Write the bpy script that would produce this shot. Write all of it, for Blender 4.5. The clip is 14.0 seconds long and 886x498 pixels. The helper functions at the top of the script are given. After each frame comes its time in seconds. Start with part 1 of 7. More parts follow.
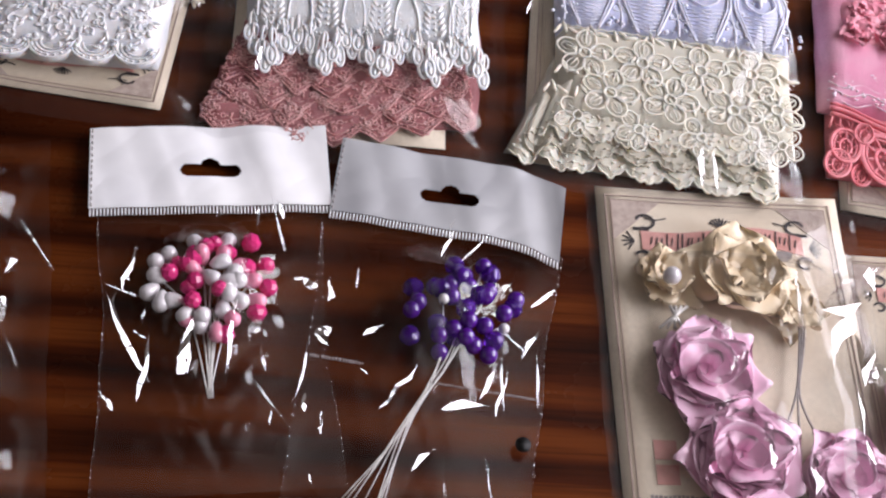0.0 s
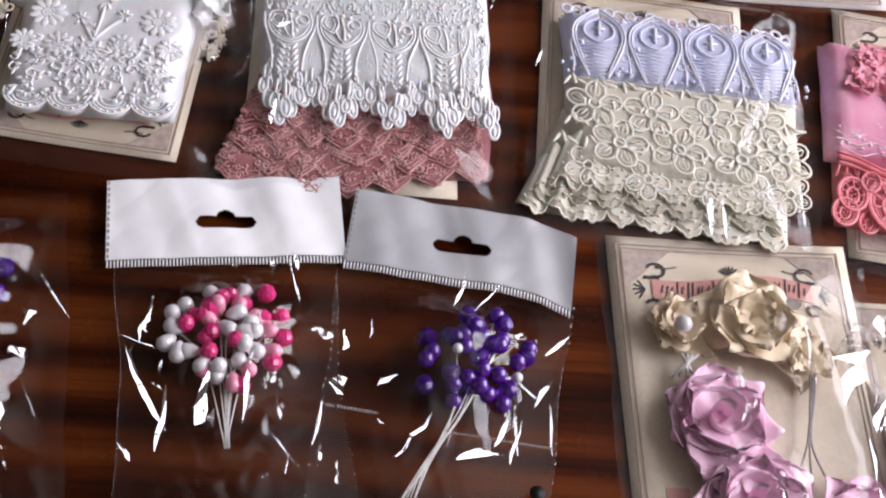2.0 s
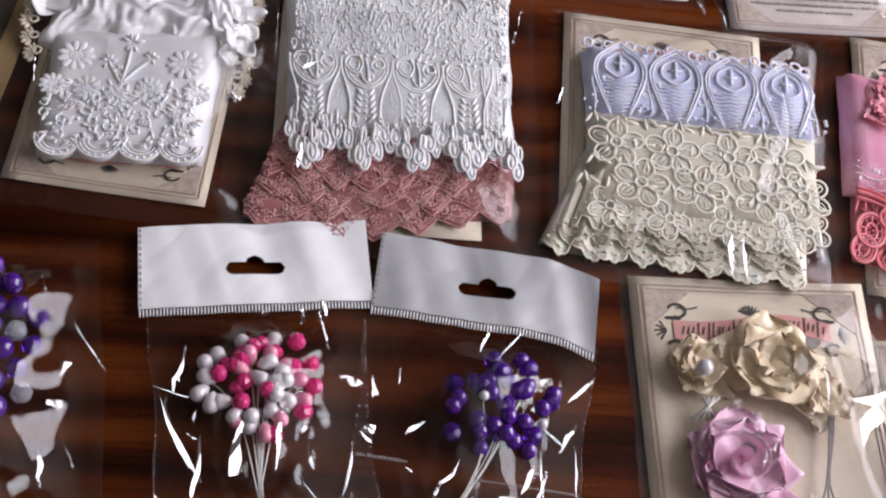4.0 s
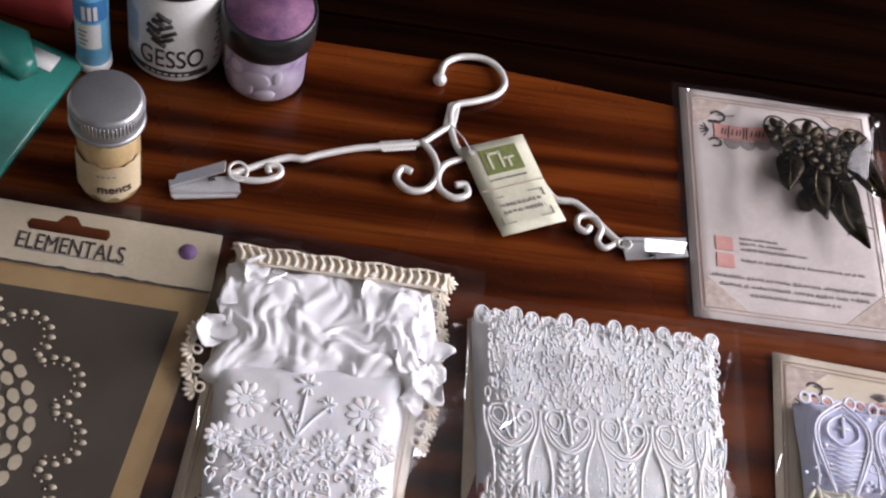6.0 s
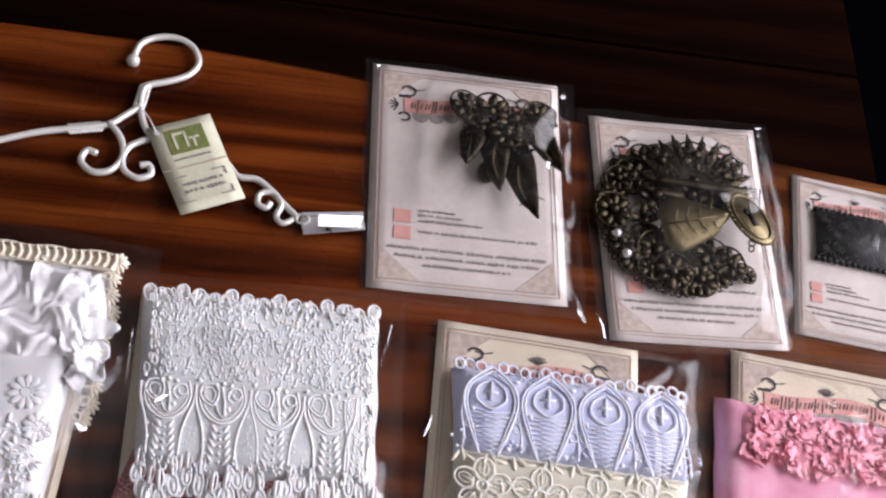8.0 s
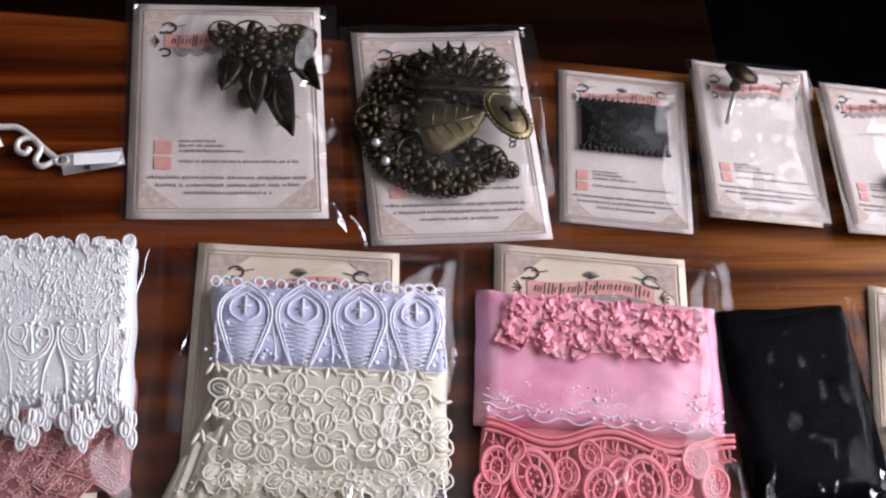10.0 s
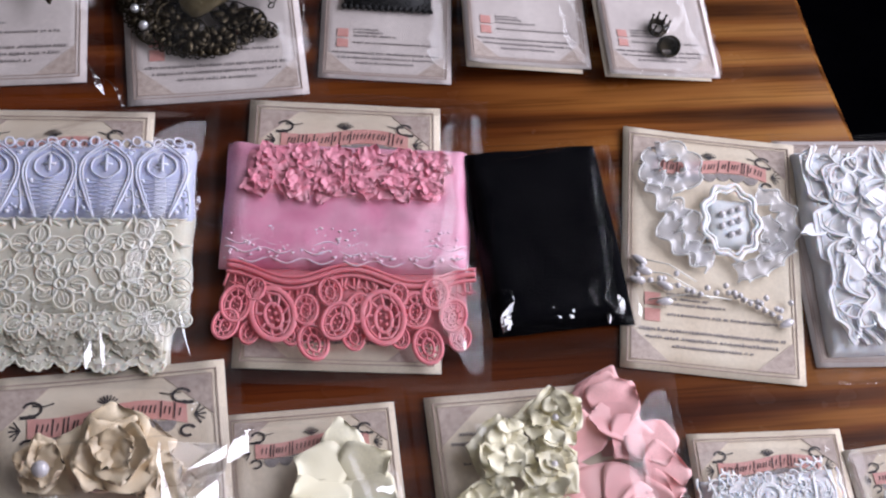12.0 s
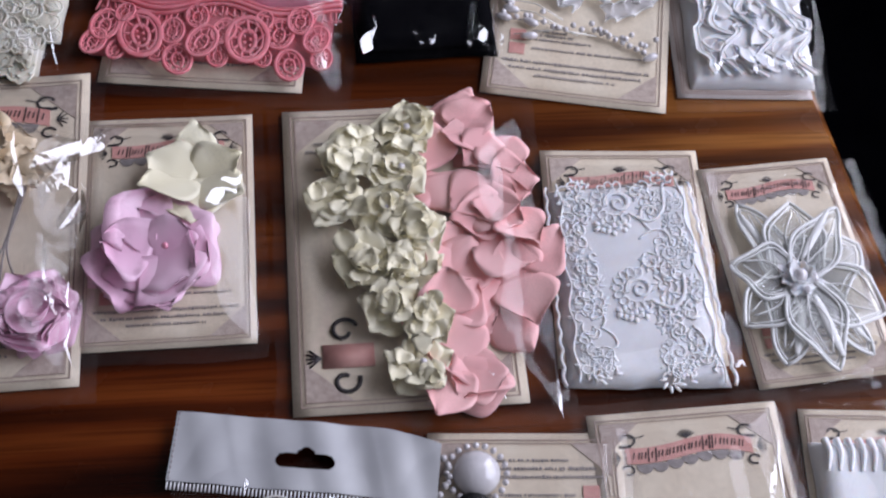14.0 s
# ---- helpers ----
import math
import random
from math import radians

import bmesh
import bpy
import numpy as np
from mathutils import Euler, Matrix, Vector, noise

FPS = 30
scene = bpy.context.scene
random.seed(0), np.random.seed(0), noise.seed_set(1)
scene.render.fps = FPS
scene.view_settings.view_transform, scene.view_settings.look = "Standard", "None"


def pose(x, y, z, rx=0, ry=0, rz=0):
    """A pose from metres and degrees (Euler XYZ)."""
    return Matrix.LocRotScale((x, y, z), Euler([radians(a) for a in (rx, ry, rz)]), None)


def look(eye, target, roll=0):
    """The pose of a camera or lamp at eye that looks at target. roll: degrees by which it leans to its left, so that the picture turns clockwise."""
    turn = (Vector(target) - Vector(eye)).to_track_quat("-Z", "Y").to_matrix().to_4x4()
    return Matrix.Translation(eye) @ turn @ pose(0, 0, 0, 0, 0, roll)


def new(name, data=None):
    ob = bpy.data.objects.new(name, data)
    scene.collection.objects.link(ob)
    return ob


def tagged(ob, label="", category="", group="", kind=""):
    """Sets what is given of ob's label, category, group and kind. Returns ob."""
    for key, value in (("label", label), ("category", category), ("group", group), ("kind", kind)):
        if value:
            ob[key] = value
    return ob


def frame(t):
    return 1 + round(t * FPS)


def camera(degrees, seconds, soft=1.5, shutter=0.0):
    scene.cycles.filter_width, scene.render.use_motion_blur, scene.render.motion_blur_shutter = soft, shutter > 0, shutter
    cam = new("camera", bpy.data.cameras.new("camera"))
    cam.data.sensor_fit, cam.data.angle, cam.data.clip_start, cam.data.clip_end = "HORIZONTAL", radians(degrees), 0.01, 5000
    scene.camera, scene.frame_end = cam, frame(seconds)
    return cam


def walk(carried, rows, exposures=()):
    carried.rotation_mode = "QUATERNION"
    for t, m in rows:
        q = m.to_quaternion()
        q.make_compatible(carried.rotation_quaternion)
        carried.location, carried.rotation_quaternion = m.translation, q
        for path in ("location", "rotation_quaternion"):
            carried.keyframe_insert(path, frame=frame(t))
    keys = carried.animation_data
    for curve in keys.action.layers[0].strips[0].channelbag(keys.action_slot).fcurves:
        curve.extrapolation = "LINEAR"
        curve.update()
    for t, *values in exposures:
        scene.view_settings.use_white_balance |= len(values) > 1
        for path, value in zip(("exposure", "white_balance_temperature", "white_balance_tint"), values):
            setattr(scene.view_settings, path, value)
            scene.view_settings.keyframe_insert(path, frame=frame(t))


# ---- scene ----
cam = camera(36.0, 14.0, soft=2.2, shutter=0.15)
PATH = [
    (0.0, (0.2348, 0.0727, 0.594), (0.5037, 1.3123, -1.4424), 14.6),
    (0.5, (0.2213, 0.0782, 0.6), (0.4845, 1.3463, -1.4196), 14.3),
    (1.0, (0.2317, 0.0807, 0.6084), (0.4784, 1.3625, -1.4064), 13.2),
    (1.5, (0.2295, 0.0763, 0.6036), (0.486, 1.3583, -1.4088), 13.3),
    (2.0, (0.2284, 0.0717, 0.6012), (0.4877, 1.3764, -1.3968), 13.5),
    (2.2, (0.2263, 0.0734, 0.6036), (0.4879, 1.3665, -1.4016), 13.5),
    (4.3, (0.2072, 0.1295, 0.6468), (0.4609, 1.3456, -1.4076), 13.7),
    (4.5, (0.1989, 0.1573, 0.6516), (0.475, 1.3694, -1.4016), 15.2),
    (5.0, (0.1701, 0.2194, 0.642), (0.4937, 1.4452, -1.3956), 18.5),
    (5.5, (0.1314, 0.2652, 0.6372), (0.4473, 1.5372, -1.3728), 18.9),
    (6.0, (0.0891, 0.2898, 0.6288), (0.3788, 1.6035, -1.3584), 17.8),
    (6.5, (0.077, 0.2963, 0.6312), (0.4005, 1.612, -1.3488), 19.8),
    (7.0, (0.1239, 0.2965, 0.6564), (0.4547, 1.6229, -1.3176), 18.5),
    (7.5, (0.1664, 0.3101, 0.684), (0.5769, 1.5972, -1.2996), 21.2),
    (8.0, (0.2269, 0.2999, 0.708), (0.6428, 1.4933, -1.332), 22.5),
    (8.5, (0.304, 0.282, 0.7296), (0.6883, 1.4076, -1.3548), 20.2),
    (8.7, (0.354, 0.2582, 0.72), (0.658, 1.3937, -1.3716), 15.2),
    (10.8, (0.423, 0.2533, 0.7692), (0.8148, 1.3846, -1.3104), 15.4),
    (11.0, (0.455, 0.2373, 0.774), (0.8236, 1.3481, -1.3224), 14.1),
    (11.5, (0.5158, 0.1913, 0.7536), (0.8614, 1.2667, -1.3644), 13.2),
    (12.0, (0.5522, 0.1619, 0.744), (0.8718, 1.2581, -1.368), 11.3),
    (12.5, (0.5665, 0.1118, 0.726), (0.8546, 1.2424, -1.3704), 10.4),
    (13.0, (0.5842, 0.0499, 0.702), (0.8765, 1.2681, -1.3452), 9.1),
    (13.5, (0.6539, -0.0056, 0.6816), (0.8425, 1.2489, -1.356), 3.6),
    (14.0, (0.6711, -0.0379, 0.6672), (0.86, 1.1697, -1.398), 5.5),
]
walk(cam, [(t, look(eye, target, roll)) for t, eye, target, roll in PATH], exposures=[(t, stops, kelvin, 22) for t, stops, kelvin in ((0.0, 0.25, 6700), (2.2, 0.19, 6700), (4.8, -0.06, 6700), (5.5, 0.03, 6700), (6.5, 0.45, 6700), (7.0, 0.45, 6700), (8.5, 0.1, 6650), (11.0, -0.08, 6450), (12.5, -0.5, 6100), (13.5, -0.62, 5850), (14.0, -0.66, 6050))])

# ---- daylight from the window in the east wall ----
world = bpy.data.worlds.new("sky")
scene.world = world
world.use_nodes = True
sky = world.node_tree.nodes.new("ShaderNodeTexSky")
sky.sky_type, sky.sun_disc = "NISHITA", False
sky.sun_elevation, sky.sun_rotation = radians(35), radians(200)
background = world.node_tree.nodes["Background"]
background.inputs["Strength"].default_value = 0.1
world.node_tree.links.new(sky.outputs[0], background.inputs["Color"])


def window_light(name, place, turn, width, height, watts, colour):
    data = bpy.data.lights.new(name, "AREA")
    data.shape, data.size, data.size_y, data.energy, data.color = "RECTANGLE", width, height, watts, colour
    lamp = new(name, data)
    lamp.matrix_world = pose(*place) @ turn
    return lamp


WALL_X = 1.9
WIN_Y, WIN_Z, WIN_W, WIN_H = 0.75, 1.0, 2.0, 1.5
window_light("window_light", (WALL_X - 0.03, WIN_Y, WIN_Z), pose(0, 0, 0, 0, 90, 0), WIN_H, WIN_W, 72.0, (0.93, 0.96, 1.0))

# ---- materials ----
def material(name):
    mat = bpy.data.materials.new(name)
    mat.use_nodes = True
    tree = mat.node_tree
    return mat, tree, tree.nodes["Principled BSDF"]


def node(tree, kind, **inputs):
    made = tree.nodes.new(kind)
    for key, value in inputs.items():
        made.inputs[key.replace("_", " ")].default_value = value
    return made


def ramp(tree, source, stops):
    made = tree.nodes.new("ShaderNodeValToRGB")
    while len(made.color_ramp.elements) < len(stops):
        made.color_ramp.elements.new(0.5)
    for element, (at, colour) in zip(made.color_ramp.elements, stops):
        element.position, element.color = at, (*colour, 1)
    tree.links.new(source, made.inputs[0])
    return made.outputs[0]


def coords(tree, scale=(1, 1, 1)):
    place = tree.nodes.new("ShaderNodeTexCoord")
    mapping = tree.nodes.new("ShaderNodeMapping")
    mapping.inputs["Scale"].default_value = scale
    tree.links.new(place.outputs["Object"], mapping.inputs["Vector"])
    return mapping.outputs[0]


def noise_node(tree, vector, scale, detail=4.0, rough=0.55):
    made = node(tree, "ShaderNodeTexNoise", Scale=scale, Detail=detail, Roughness=rough)
    tree.links.new(vector, made.inputs["Vector"])
    return made.outputs["Fac"]


def bump(tree, shader, height, strength, distance):
    made = node(tree, "ShaderNodeBump", Strength=strength, Distance=distance)
    tree.links.new(height, made.inputs["Height"])
    tree.links.new(made.outputs[0], shader.inputs["Normal"])


def mixed(tree, a, b, fac, kind="MULTIPLY"):
    made = tree.nodes.new("ShaderNodeMix")
    made.data_type, made.blend_type = "RGBA", kind
    made.inputs["Factor"].default_value = fac
    tree.links.new(a, made.inputs[6])
    tree.links.new(b, made.inputs[7])
    return made.outputs[2]


def glow_through(shader, share):
    """Light scatters a few millimetres inside threads and petals."""
    shader.inputs["Subsurface Weight"].default_value = 2.0 * share
    shader.inputs["Subsurface Radius"].default_value = (1.0, 0.85, 0.75)
    shader.inputs["Subsurface Scale"].default_value = 0.0008


def mottled(name, low, high, rough=0.6, scale=40.0, grain=600.0, relief=0.15, depth=0.0006, metal=0.0, sheen=0.0, spec=0.5, coat=0.0, soft=0.0):
    """A colour that wanders between low and high at two scales, with fine relief."""
    mat, tree, shader = material(name)
    vector = coords(tree)
    broad = ramp(tree, noise_node(tree, vector, scale), [(0.3, low), (0.7, high)])
    fine = noise_node(tree, vector, grain, 3.0)
    tint = ramp(tree, fine, [(0.25, (0.86, 0.86, 0.86)), (0.75, (1, 1, 1))])
    tree.links.new(mixed(tree, broad, tint, 1.0), shader.inputs["Base Color"])
    shader.inputs["Roughness"].default_value = rough
    shader.inputs["Metallic"].default_value = metal
    shader.inputs["Specular IOR Level"].default_value = spec
    shader.inputs["Sheen Weight"].default_value = sheen
    shader.inputs["Coat Weight"].default_value = coat
    bump(tree, shader, fine, relief, depth)
    if soft:
        glow_through(shader, soft)
    return mat


def wood(name, dark, mid, light, rough, along=2.2, across=26.0, spec=0.25, light_tint=None):
    mat, tree, shader = material(name)
    vector = coords(tree, (along, across, across))
    warp = noise_node(tree, vector, 1.3, 6.0, 0.6)
    wave = node(tree, "ShaderNodeTexWave", Scale=0.34, Distortion=14.0, Detail=5.0, Detail_Scale=0.9)
    wave.bands_direction = "Y"
    tree.links.new(vector, wave.inputs["Vector"])
    grain = mixed(tree, wave.outputs["Color"], warp, 0.62, "MIX")
    colour = ramp(tree, grain, [(0.22, dark), (0.5, mid), (0.8, light)])
    pores = noise_node(tree, coords(tree, (9.0, 420.0, 420.0)), 1.0, 3.0)
    streak = ramp(tree, pores, [(0.36, (0.55, 0.5, 0.46)), (0.52, (1, 1, 1))])
    broad = ramp(tree, noise_node(tree, coords(tree, (1.0, 2.0, 1.0)), 2.3, 2.0), [(0.3, (0.62, 0.58, 0.55)), (0.72, (1.0, 1.0, 1.0))])
    final = mixed(tree, mixed(tree, colour, streak, 0.75), broad, 0.8)
    if light_tint:
        # window sheen and falloff painted into the colour, brightest at the window end
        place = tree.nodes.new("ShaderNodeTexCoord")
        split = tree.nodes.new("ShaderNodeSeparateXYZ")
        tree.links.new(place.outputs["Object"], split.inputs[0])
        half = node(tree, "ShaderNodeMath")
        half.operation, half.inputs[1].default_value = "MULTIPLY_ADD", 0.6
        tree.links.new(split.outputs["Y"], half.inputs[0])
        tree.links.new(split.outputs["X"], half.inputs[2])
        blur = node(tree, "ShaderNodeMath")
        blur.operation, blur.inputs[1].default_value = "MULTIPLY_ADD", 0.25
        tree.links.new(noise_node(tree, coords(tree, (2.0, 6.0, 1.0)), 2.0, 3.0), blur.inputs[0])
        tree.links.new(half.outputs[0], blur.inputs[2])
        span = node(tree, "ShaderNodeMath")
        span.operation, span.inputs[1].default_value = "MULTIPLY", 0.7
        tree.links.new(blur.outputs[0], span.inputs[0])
        final = mixed(tree, final, ramp(tree, span.outputs[0], light_tint), 1.0)
    tree.links.new(final, shader.inputs["Base Color"])
    shader.inputs["Specular IOR Level"].default_value = spec
    gloss = node(tree, "ShaderNodeMapRange", From_Min=0.3, From_Max=0.7, To_Min=rough - 0.06, To_Max=rough + 0.08)
    tree.links.new(noise_node(tree, coords(tree), 18.0), gloss.inputs["Value"])
    tree.links.new(gloss.outputs[0], shader.inputs["Roughness"])
    bump(tree, shader, pores, 0.12, 0.0006)
    return mat


def clear_film(name, tint=(1, 1, 1), gloss=1.0, ripple=0.5, scale=90.0, haze=0.0):
    """Thin clear plastic: light goes straight through, and the surface shines by Fresnel."""
    mat, tree, shader = material(name)
    tree.nodes.remove(shader)
    see, shine, mix = tree.nodes.new("ShaderNodeBsdfTransparent"), tree.nodes.new("ShaderNodeBsdfGlossy"), tree.nodes.new("ShaderNodeMixShader")
    see.inputs[0].default_value = (*tint, 1)
    shine.inputs["Roughness"].default_value = 0.07
    facing = node(tree, "ShaderNodeLayerWeight", Blend=0.5)
    steep, more = tree.nodes.new("ShaderNodeMath"), tree.nodes.new("ShaderNodeMath")
    steep.operation, more.operation = "POWER", "MULTIPLY_ADD"
    steep.inputs[1].default_value = 4.0
    more.inputs[1].default_value, more.inputs[2].default_value = 0.85 * min(1.0, gloss + 0.2), 0.065 * gloss
    tree.links.new(facing.outputs["Facing"], steep.inputs[0])
    relief = node(tree, "ShaderNodeBump", Strength=ripple, Distance=0.002)
    tree.links.new(noise_node(tree, coords(tree), scale, 2.0, 0.4), relief.inputs["Height"])
    tree.links.new(relief.outputs[0], shine.inputs["Normal"])
    tree.links.new(steep.outputs[0], more.inputs[0])
    tree.links.new(more.outputs[0], mix.inputs[0])
    tree.links.new(see.outputs[0], mix.inputs[1])
    tree.links.new(shine.outputs[0], mix.inputs[2])
    veil, soft = tree.nodes.new("ShaderNodeBsdfDiffuse"), tree.nodes.new("ShaderNodeMixShader")
    veil.inputs[0].default_value = (0.8, 0.8, 0.82, 1)
    soft.inputs[0].default_value = haze
    tree.links.new(mix.outputs[0], soft.inputs[1])
    tree.links.new(veil.outputs[0], soft.inputs[2])
    tree.links.new(soft.outputs[0], tree.nodes["Material Output"].inputs["Surface"])
    return mat


def lacy(name, low, high, rough=0.75, holes=2300.0, scale=60.0, sheen=0.0, soft=0.35):
    """Woven net: cloth with a fine mesh relief."""
    mat, tree, shader = material(name)
    vector = coords(tree)
    cells = node(tree, "ShaderNodeTexVoronoi", Scale=holes)
    tree.links.new(vector, cells.inputs["Vector"])
    net = ramp(tree, cells.outputs["Distance"], [(0.1, (0.8, 0.8, 0.8)), (0.55, (1, 1, 1))])
    broad = ramp(tree, noise_node(tree, vector, scale), [(0.3, low), (0.7, high)])
    tree.links.new(mixed(tree, broad, net, 0.8), shader.inputs["Base Color"])
    shader.inputs["Roughness"].default_value = rough
    shader.inputs["Sheen Weight"].default_value = sheen
    bump(tree, shader, cells.outputs["Distance"], 0.35, 0.0003)
    glow_through(shader, soft)
    return mat


def glassy(name, colour, rough=0.05, clear=0.75):
    mat, tree, shader = material(name)
    shader.inputs["Base Color"].default_value = (*colour, 1)
    shader.inputs["Roughness"].default_value = rough
    shader.inputs["Transmission Weight"].default_value = clear
    shader.inputs["IOR"].default_value = 1.5
    return mat


# The tabletop's tint stops carry painted daylight: dim at left, bright at far right.
OAK = wood("table_oak", (0.045, 0.01, 0.003), (0.3, 0.085, 0.022), (0.62, 0.23, 0.065), 0.24, spec=0.16, light_tint=[(0.42, (0.23, 0.155, 0.11)), (0.6, (0.4, 0.26, 0.17)), (0.83, (0.24, 0.19, 0.14)), (0.92, (0.62, 0.66, 0.5)), (1.0, (0.8, 1.0, 0.9))])
OAK_RIM = wood("table_rim_oak", (0.06, 0.02, 0.007), (0.13, 0.046, 0.015), (0.2, 0.078, 0.026), 0.34, 26.0, 2.2)
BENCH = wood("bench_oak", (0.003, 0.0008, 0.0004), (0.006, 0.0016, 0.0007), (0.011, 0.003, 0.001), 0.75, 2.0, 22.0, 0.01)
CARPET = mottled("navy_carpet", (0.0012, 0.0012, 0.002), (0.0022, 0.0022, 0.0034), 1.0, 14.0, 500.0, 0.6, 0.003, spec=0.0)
# Plasters for unseen surfaces: the darker limits reflections, the paler bounces fill light.
PLASTER = mottled("low_bounce_plaster", (0.25, 0.24, 0.22), (0.31, 0.3, 0.28), 0.9, 4.0, 90.0, 0.2, 0.002)
PALE_PLASTER = mottled("fill_bounce_plaster", (0.62, 0.6, 0.56), (0.7, 0.68, 0.64), 0.9, 4.0, 90.0, 0.2, 0.002)
WHITE_TRIM = mottled("white_gloss_paint", (0.74, 0.74, 0.72), (0.8, 0.8, 0.78), 0.4, 6.0, 80.0, 0.1, 0.001)
PAPER = mottled("aged_card", (0.69, 0.58, 0.44), (0.83, 0.74, 0.59), 0.7, 28.0, 420.0, 0.1, 0.0003)
PAPER_GREY = mottled("aged_card_pale", (0.6, 0.53, 0.5), (0.72, 0.65, 0.61), 0.7, 28.0, 420.0, 0.1, 0.0003)
BORDER = mottled("printed_border", (0.4, 0.29, 0.24), (0.52, 0.4, 0.34), 0.7, 220.0, 900.0, 0.0)
DAMASK = mottled("printed_corner", (0.44, 0.34, 0.29), (0.62, 0.52, 0.45), 0.7, 260.0, 900.0, 0.0)
INK = mottled("printed_ink", (0.02, 0.017, 0.018), (0.05, 0.04, 0.042), 0.6, 200.0, 900.0, 0.0)
INK_GREY = mottled("printed_grey", (0.24, 0.21, 0.2), (0.36, 0.32, 0.31), 0.6, 300.0, 900.0, 0.0)
INK_PINK = mottled("printed_pink", (0.66, 0.3, 0.26), (0.74, 0.4, 0.35), 0.65, 120.0, 900.0, 0.0)
FILM = clear_film("clear_film", (0.985, 0.985, 0.99), 0.55, 0.5, 60.0, 0.006)
FILM_MATT = clear_film("limp_film", (0.97, 0.97, 0.98), 0.12, 0.5, 60.0)
FILM_CRISP = clear_film("crisp_film", (0.98, 0.98, 0.99), 0.85, 0.25, 45.0, 0.003)
WHITE_NET = lacy("white_net", (0.76, 0.76, 0.78), (0.85, 0.85, 0.87), 0.7, 2300.0)
WHITE = lacy("white_lace", (0.88, 0.88, 0.9), (0.93, 0.93, 0.95))
RUFFLE = mottled("white_chiffon", (0.94, 0.94, 0.96), (0.96, 0.96, 0.98), 0.7, 40.0, 700.0, 0.1, 0.0004)
WHITE_CORD = mottled("white_cord", (0.92, 0.92, 0.94), (0.96, 0.96, 0.97), 0.45, 80.0, 1500.0, 0.3, 0.0005, soft=0.35)
SILVER_NET = lacy("silver_white_net", (0.66, 0.68, 0.69), (0.78, 0.8, 0.81), 0.45, 2300.0)
SILVER_CORD = mottled("silver_white_cord", (0.9, 0.91, 0.92), (0.95, 0.95, 0.96), 0.3, 80.0, 1300.0, 0.3, 0.0005, soft=0.3)
LAVENDER = lacy("lavender_net", (0.56, 0.59, 0.79), (0.67, 0.7, 0.87), 0.6, 2300.0)
LAVENDER_CORD = mottled("lavender_cord", (0.78, 0.8, 0.95), (0.86, 0.88, 0.97), 0.35, 80.0, 1300.0, 0.3, 0.0005, soft=0.3)
CREAM = lacy("cream_net", (0.6, 0.57, 0.47), (0.72, 0.69, 0.58), 0.75, 2300.0)
CREAM_CORD = mottled("cream_cord", (0.9, 0.86, 0.73), (0.95, 0.91, 0.8), 0.45, 70.0, 1300.0, 0.3, 0.0005, soft=0.35)
ECRU = mottled("ecru_crochet", (0.78, 0.7, 0.57), (0.88, 0.81, 0.69), 0.7, 80.0, 1100.0, 0.4, 0.0008, soft=0.3)
SATIN = mottled("white_satin", (0.88, 0.89, 0.88), (0.94, 0.95, 0.94), 0.22, 60.0, 900.0, 0.15, 0.0004)
SHEER_SATIN = clear_film("sheer_satin", (0.97, 0.97, 0.98), 1.0, 0.3, 200.0, 0.3)
ORGANZA = clear_film("white_organza", (0.95, 0.96, 0.94), 0.6, 0.4, 300.0, 0.14)
ROSE = lacy("dusty_rose_lace", (0.3, 0.1, 0.11), (0.44, 0.17, 0.175), 0.6, 1800.0)
ROSE_CORD = mottled("dusty_rose_cord", (0.6, 0.27, 0.26), (0.78, 0.44, 0.42), 0.5, 90.0, 1300.0, 0.3, 0.0005, soft=0.3)
PINK_SHEER = mottled("pink_organza", (0.8, 0.26, 0.42), (0.92, 0.5, 0.63), 0.4, 30.0, 700.0, 0.3, 0.001)
PINK_THREAD = mottled("pale_pink_thread", (0.93, 0.7, 0.8), (0.96, 0.8, 0.88), 0.3, 80.0, 1300.0, 0.2, 0.0004, soft=0.3)
PINK_ROSE = mottled("pink_satin", (1.0, 0.32, 0.44), (1.0, 0.52, 0.6), 0.4, 40.0, 700.0, 0.2, 0.0006)
CORAL = mottled("coral_guipure", (0.8, 0.19, 0.24), (0.9, 0.33, 0.36), 0.6, 60.0, 1200.0, 0.4, 0.0006, soft=0.3)
CORAL_DARK = lacy("coral_net", (0.56, 0.15, 0.18), (0.68, 0.22, 0.25), 0.7, 700.0)
BLACK = mottled("black_velvet", (0.002, 0.002, 0.003), (0.005, 0.005, 0.006), 0.95, 60.0, 900.0, 0.4, 0.001, spec=0.02)
IVORY = mottled("ivory_satin", (0.96, 0.89, 0.63), (0.98, 0.94, 0.74), 0.45, 30.0, 700.0, 0.2, 0.0005)
BEIGE = mottled("beige_organza", (0.8, 0.63, 0.42), (0.92, 0.79, 0.58), 0.35, 30.0, 700.0, 0.2, 0.0006)
LILAC = mottled("lilac_pink_satin", (0.92, 0.53, 0.72), (0.97, 0.7, 0.83), 0.34, 30.0, 700.0, 0.2, 0.0006)
BLUSH = mottled("blush_chiffon", (0.95, 0.47, 0.47), (0.98, 0.6, 0.58), 0.6, 30.0, 900.0, 0.2, 0.0005)
BRONZE = mottled("antique_bronze", (0.014, 0.011, 0.007), (0.075, 0.058, 0.034), 0.36, 120.0, 900.0, 0.4, 0.0006, metal=0.9)
BRASS = mottled("worn_brass", (0.13, 0.105, 0.055), (0.27, 0.215, 0.12), 0.35, 90.0, 900.0, 0.4, 0.0006, metal=0.9)
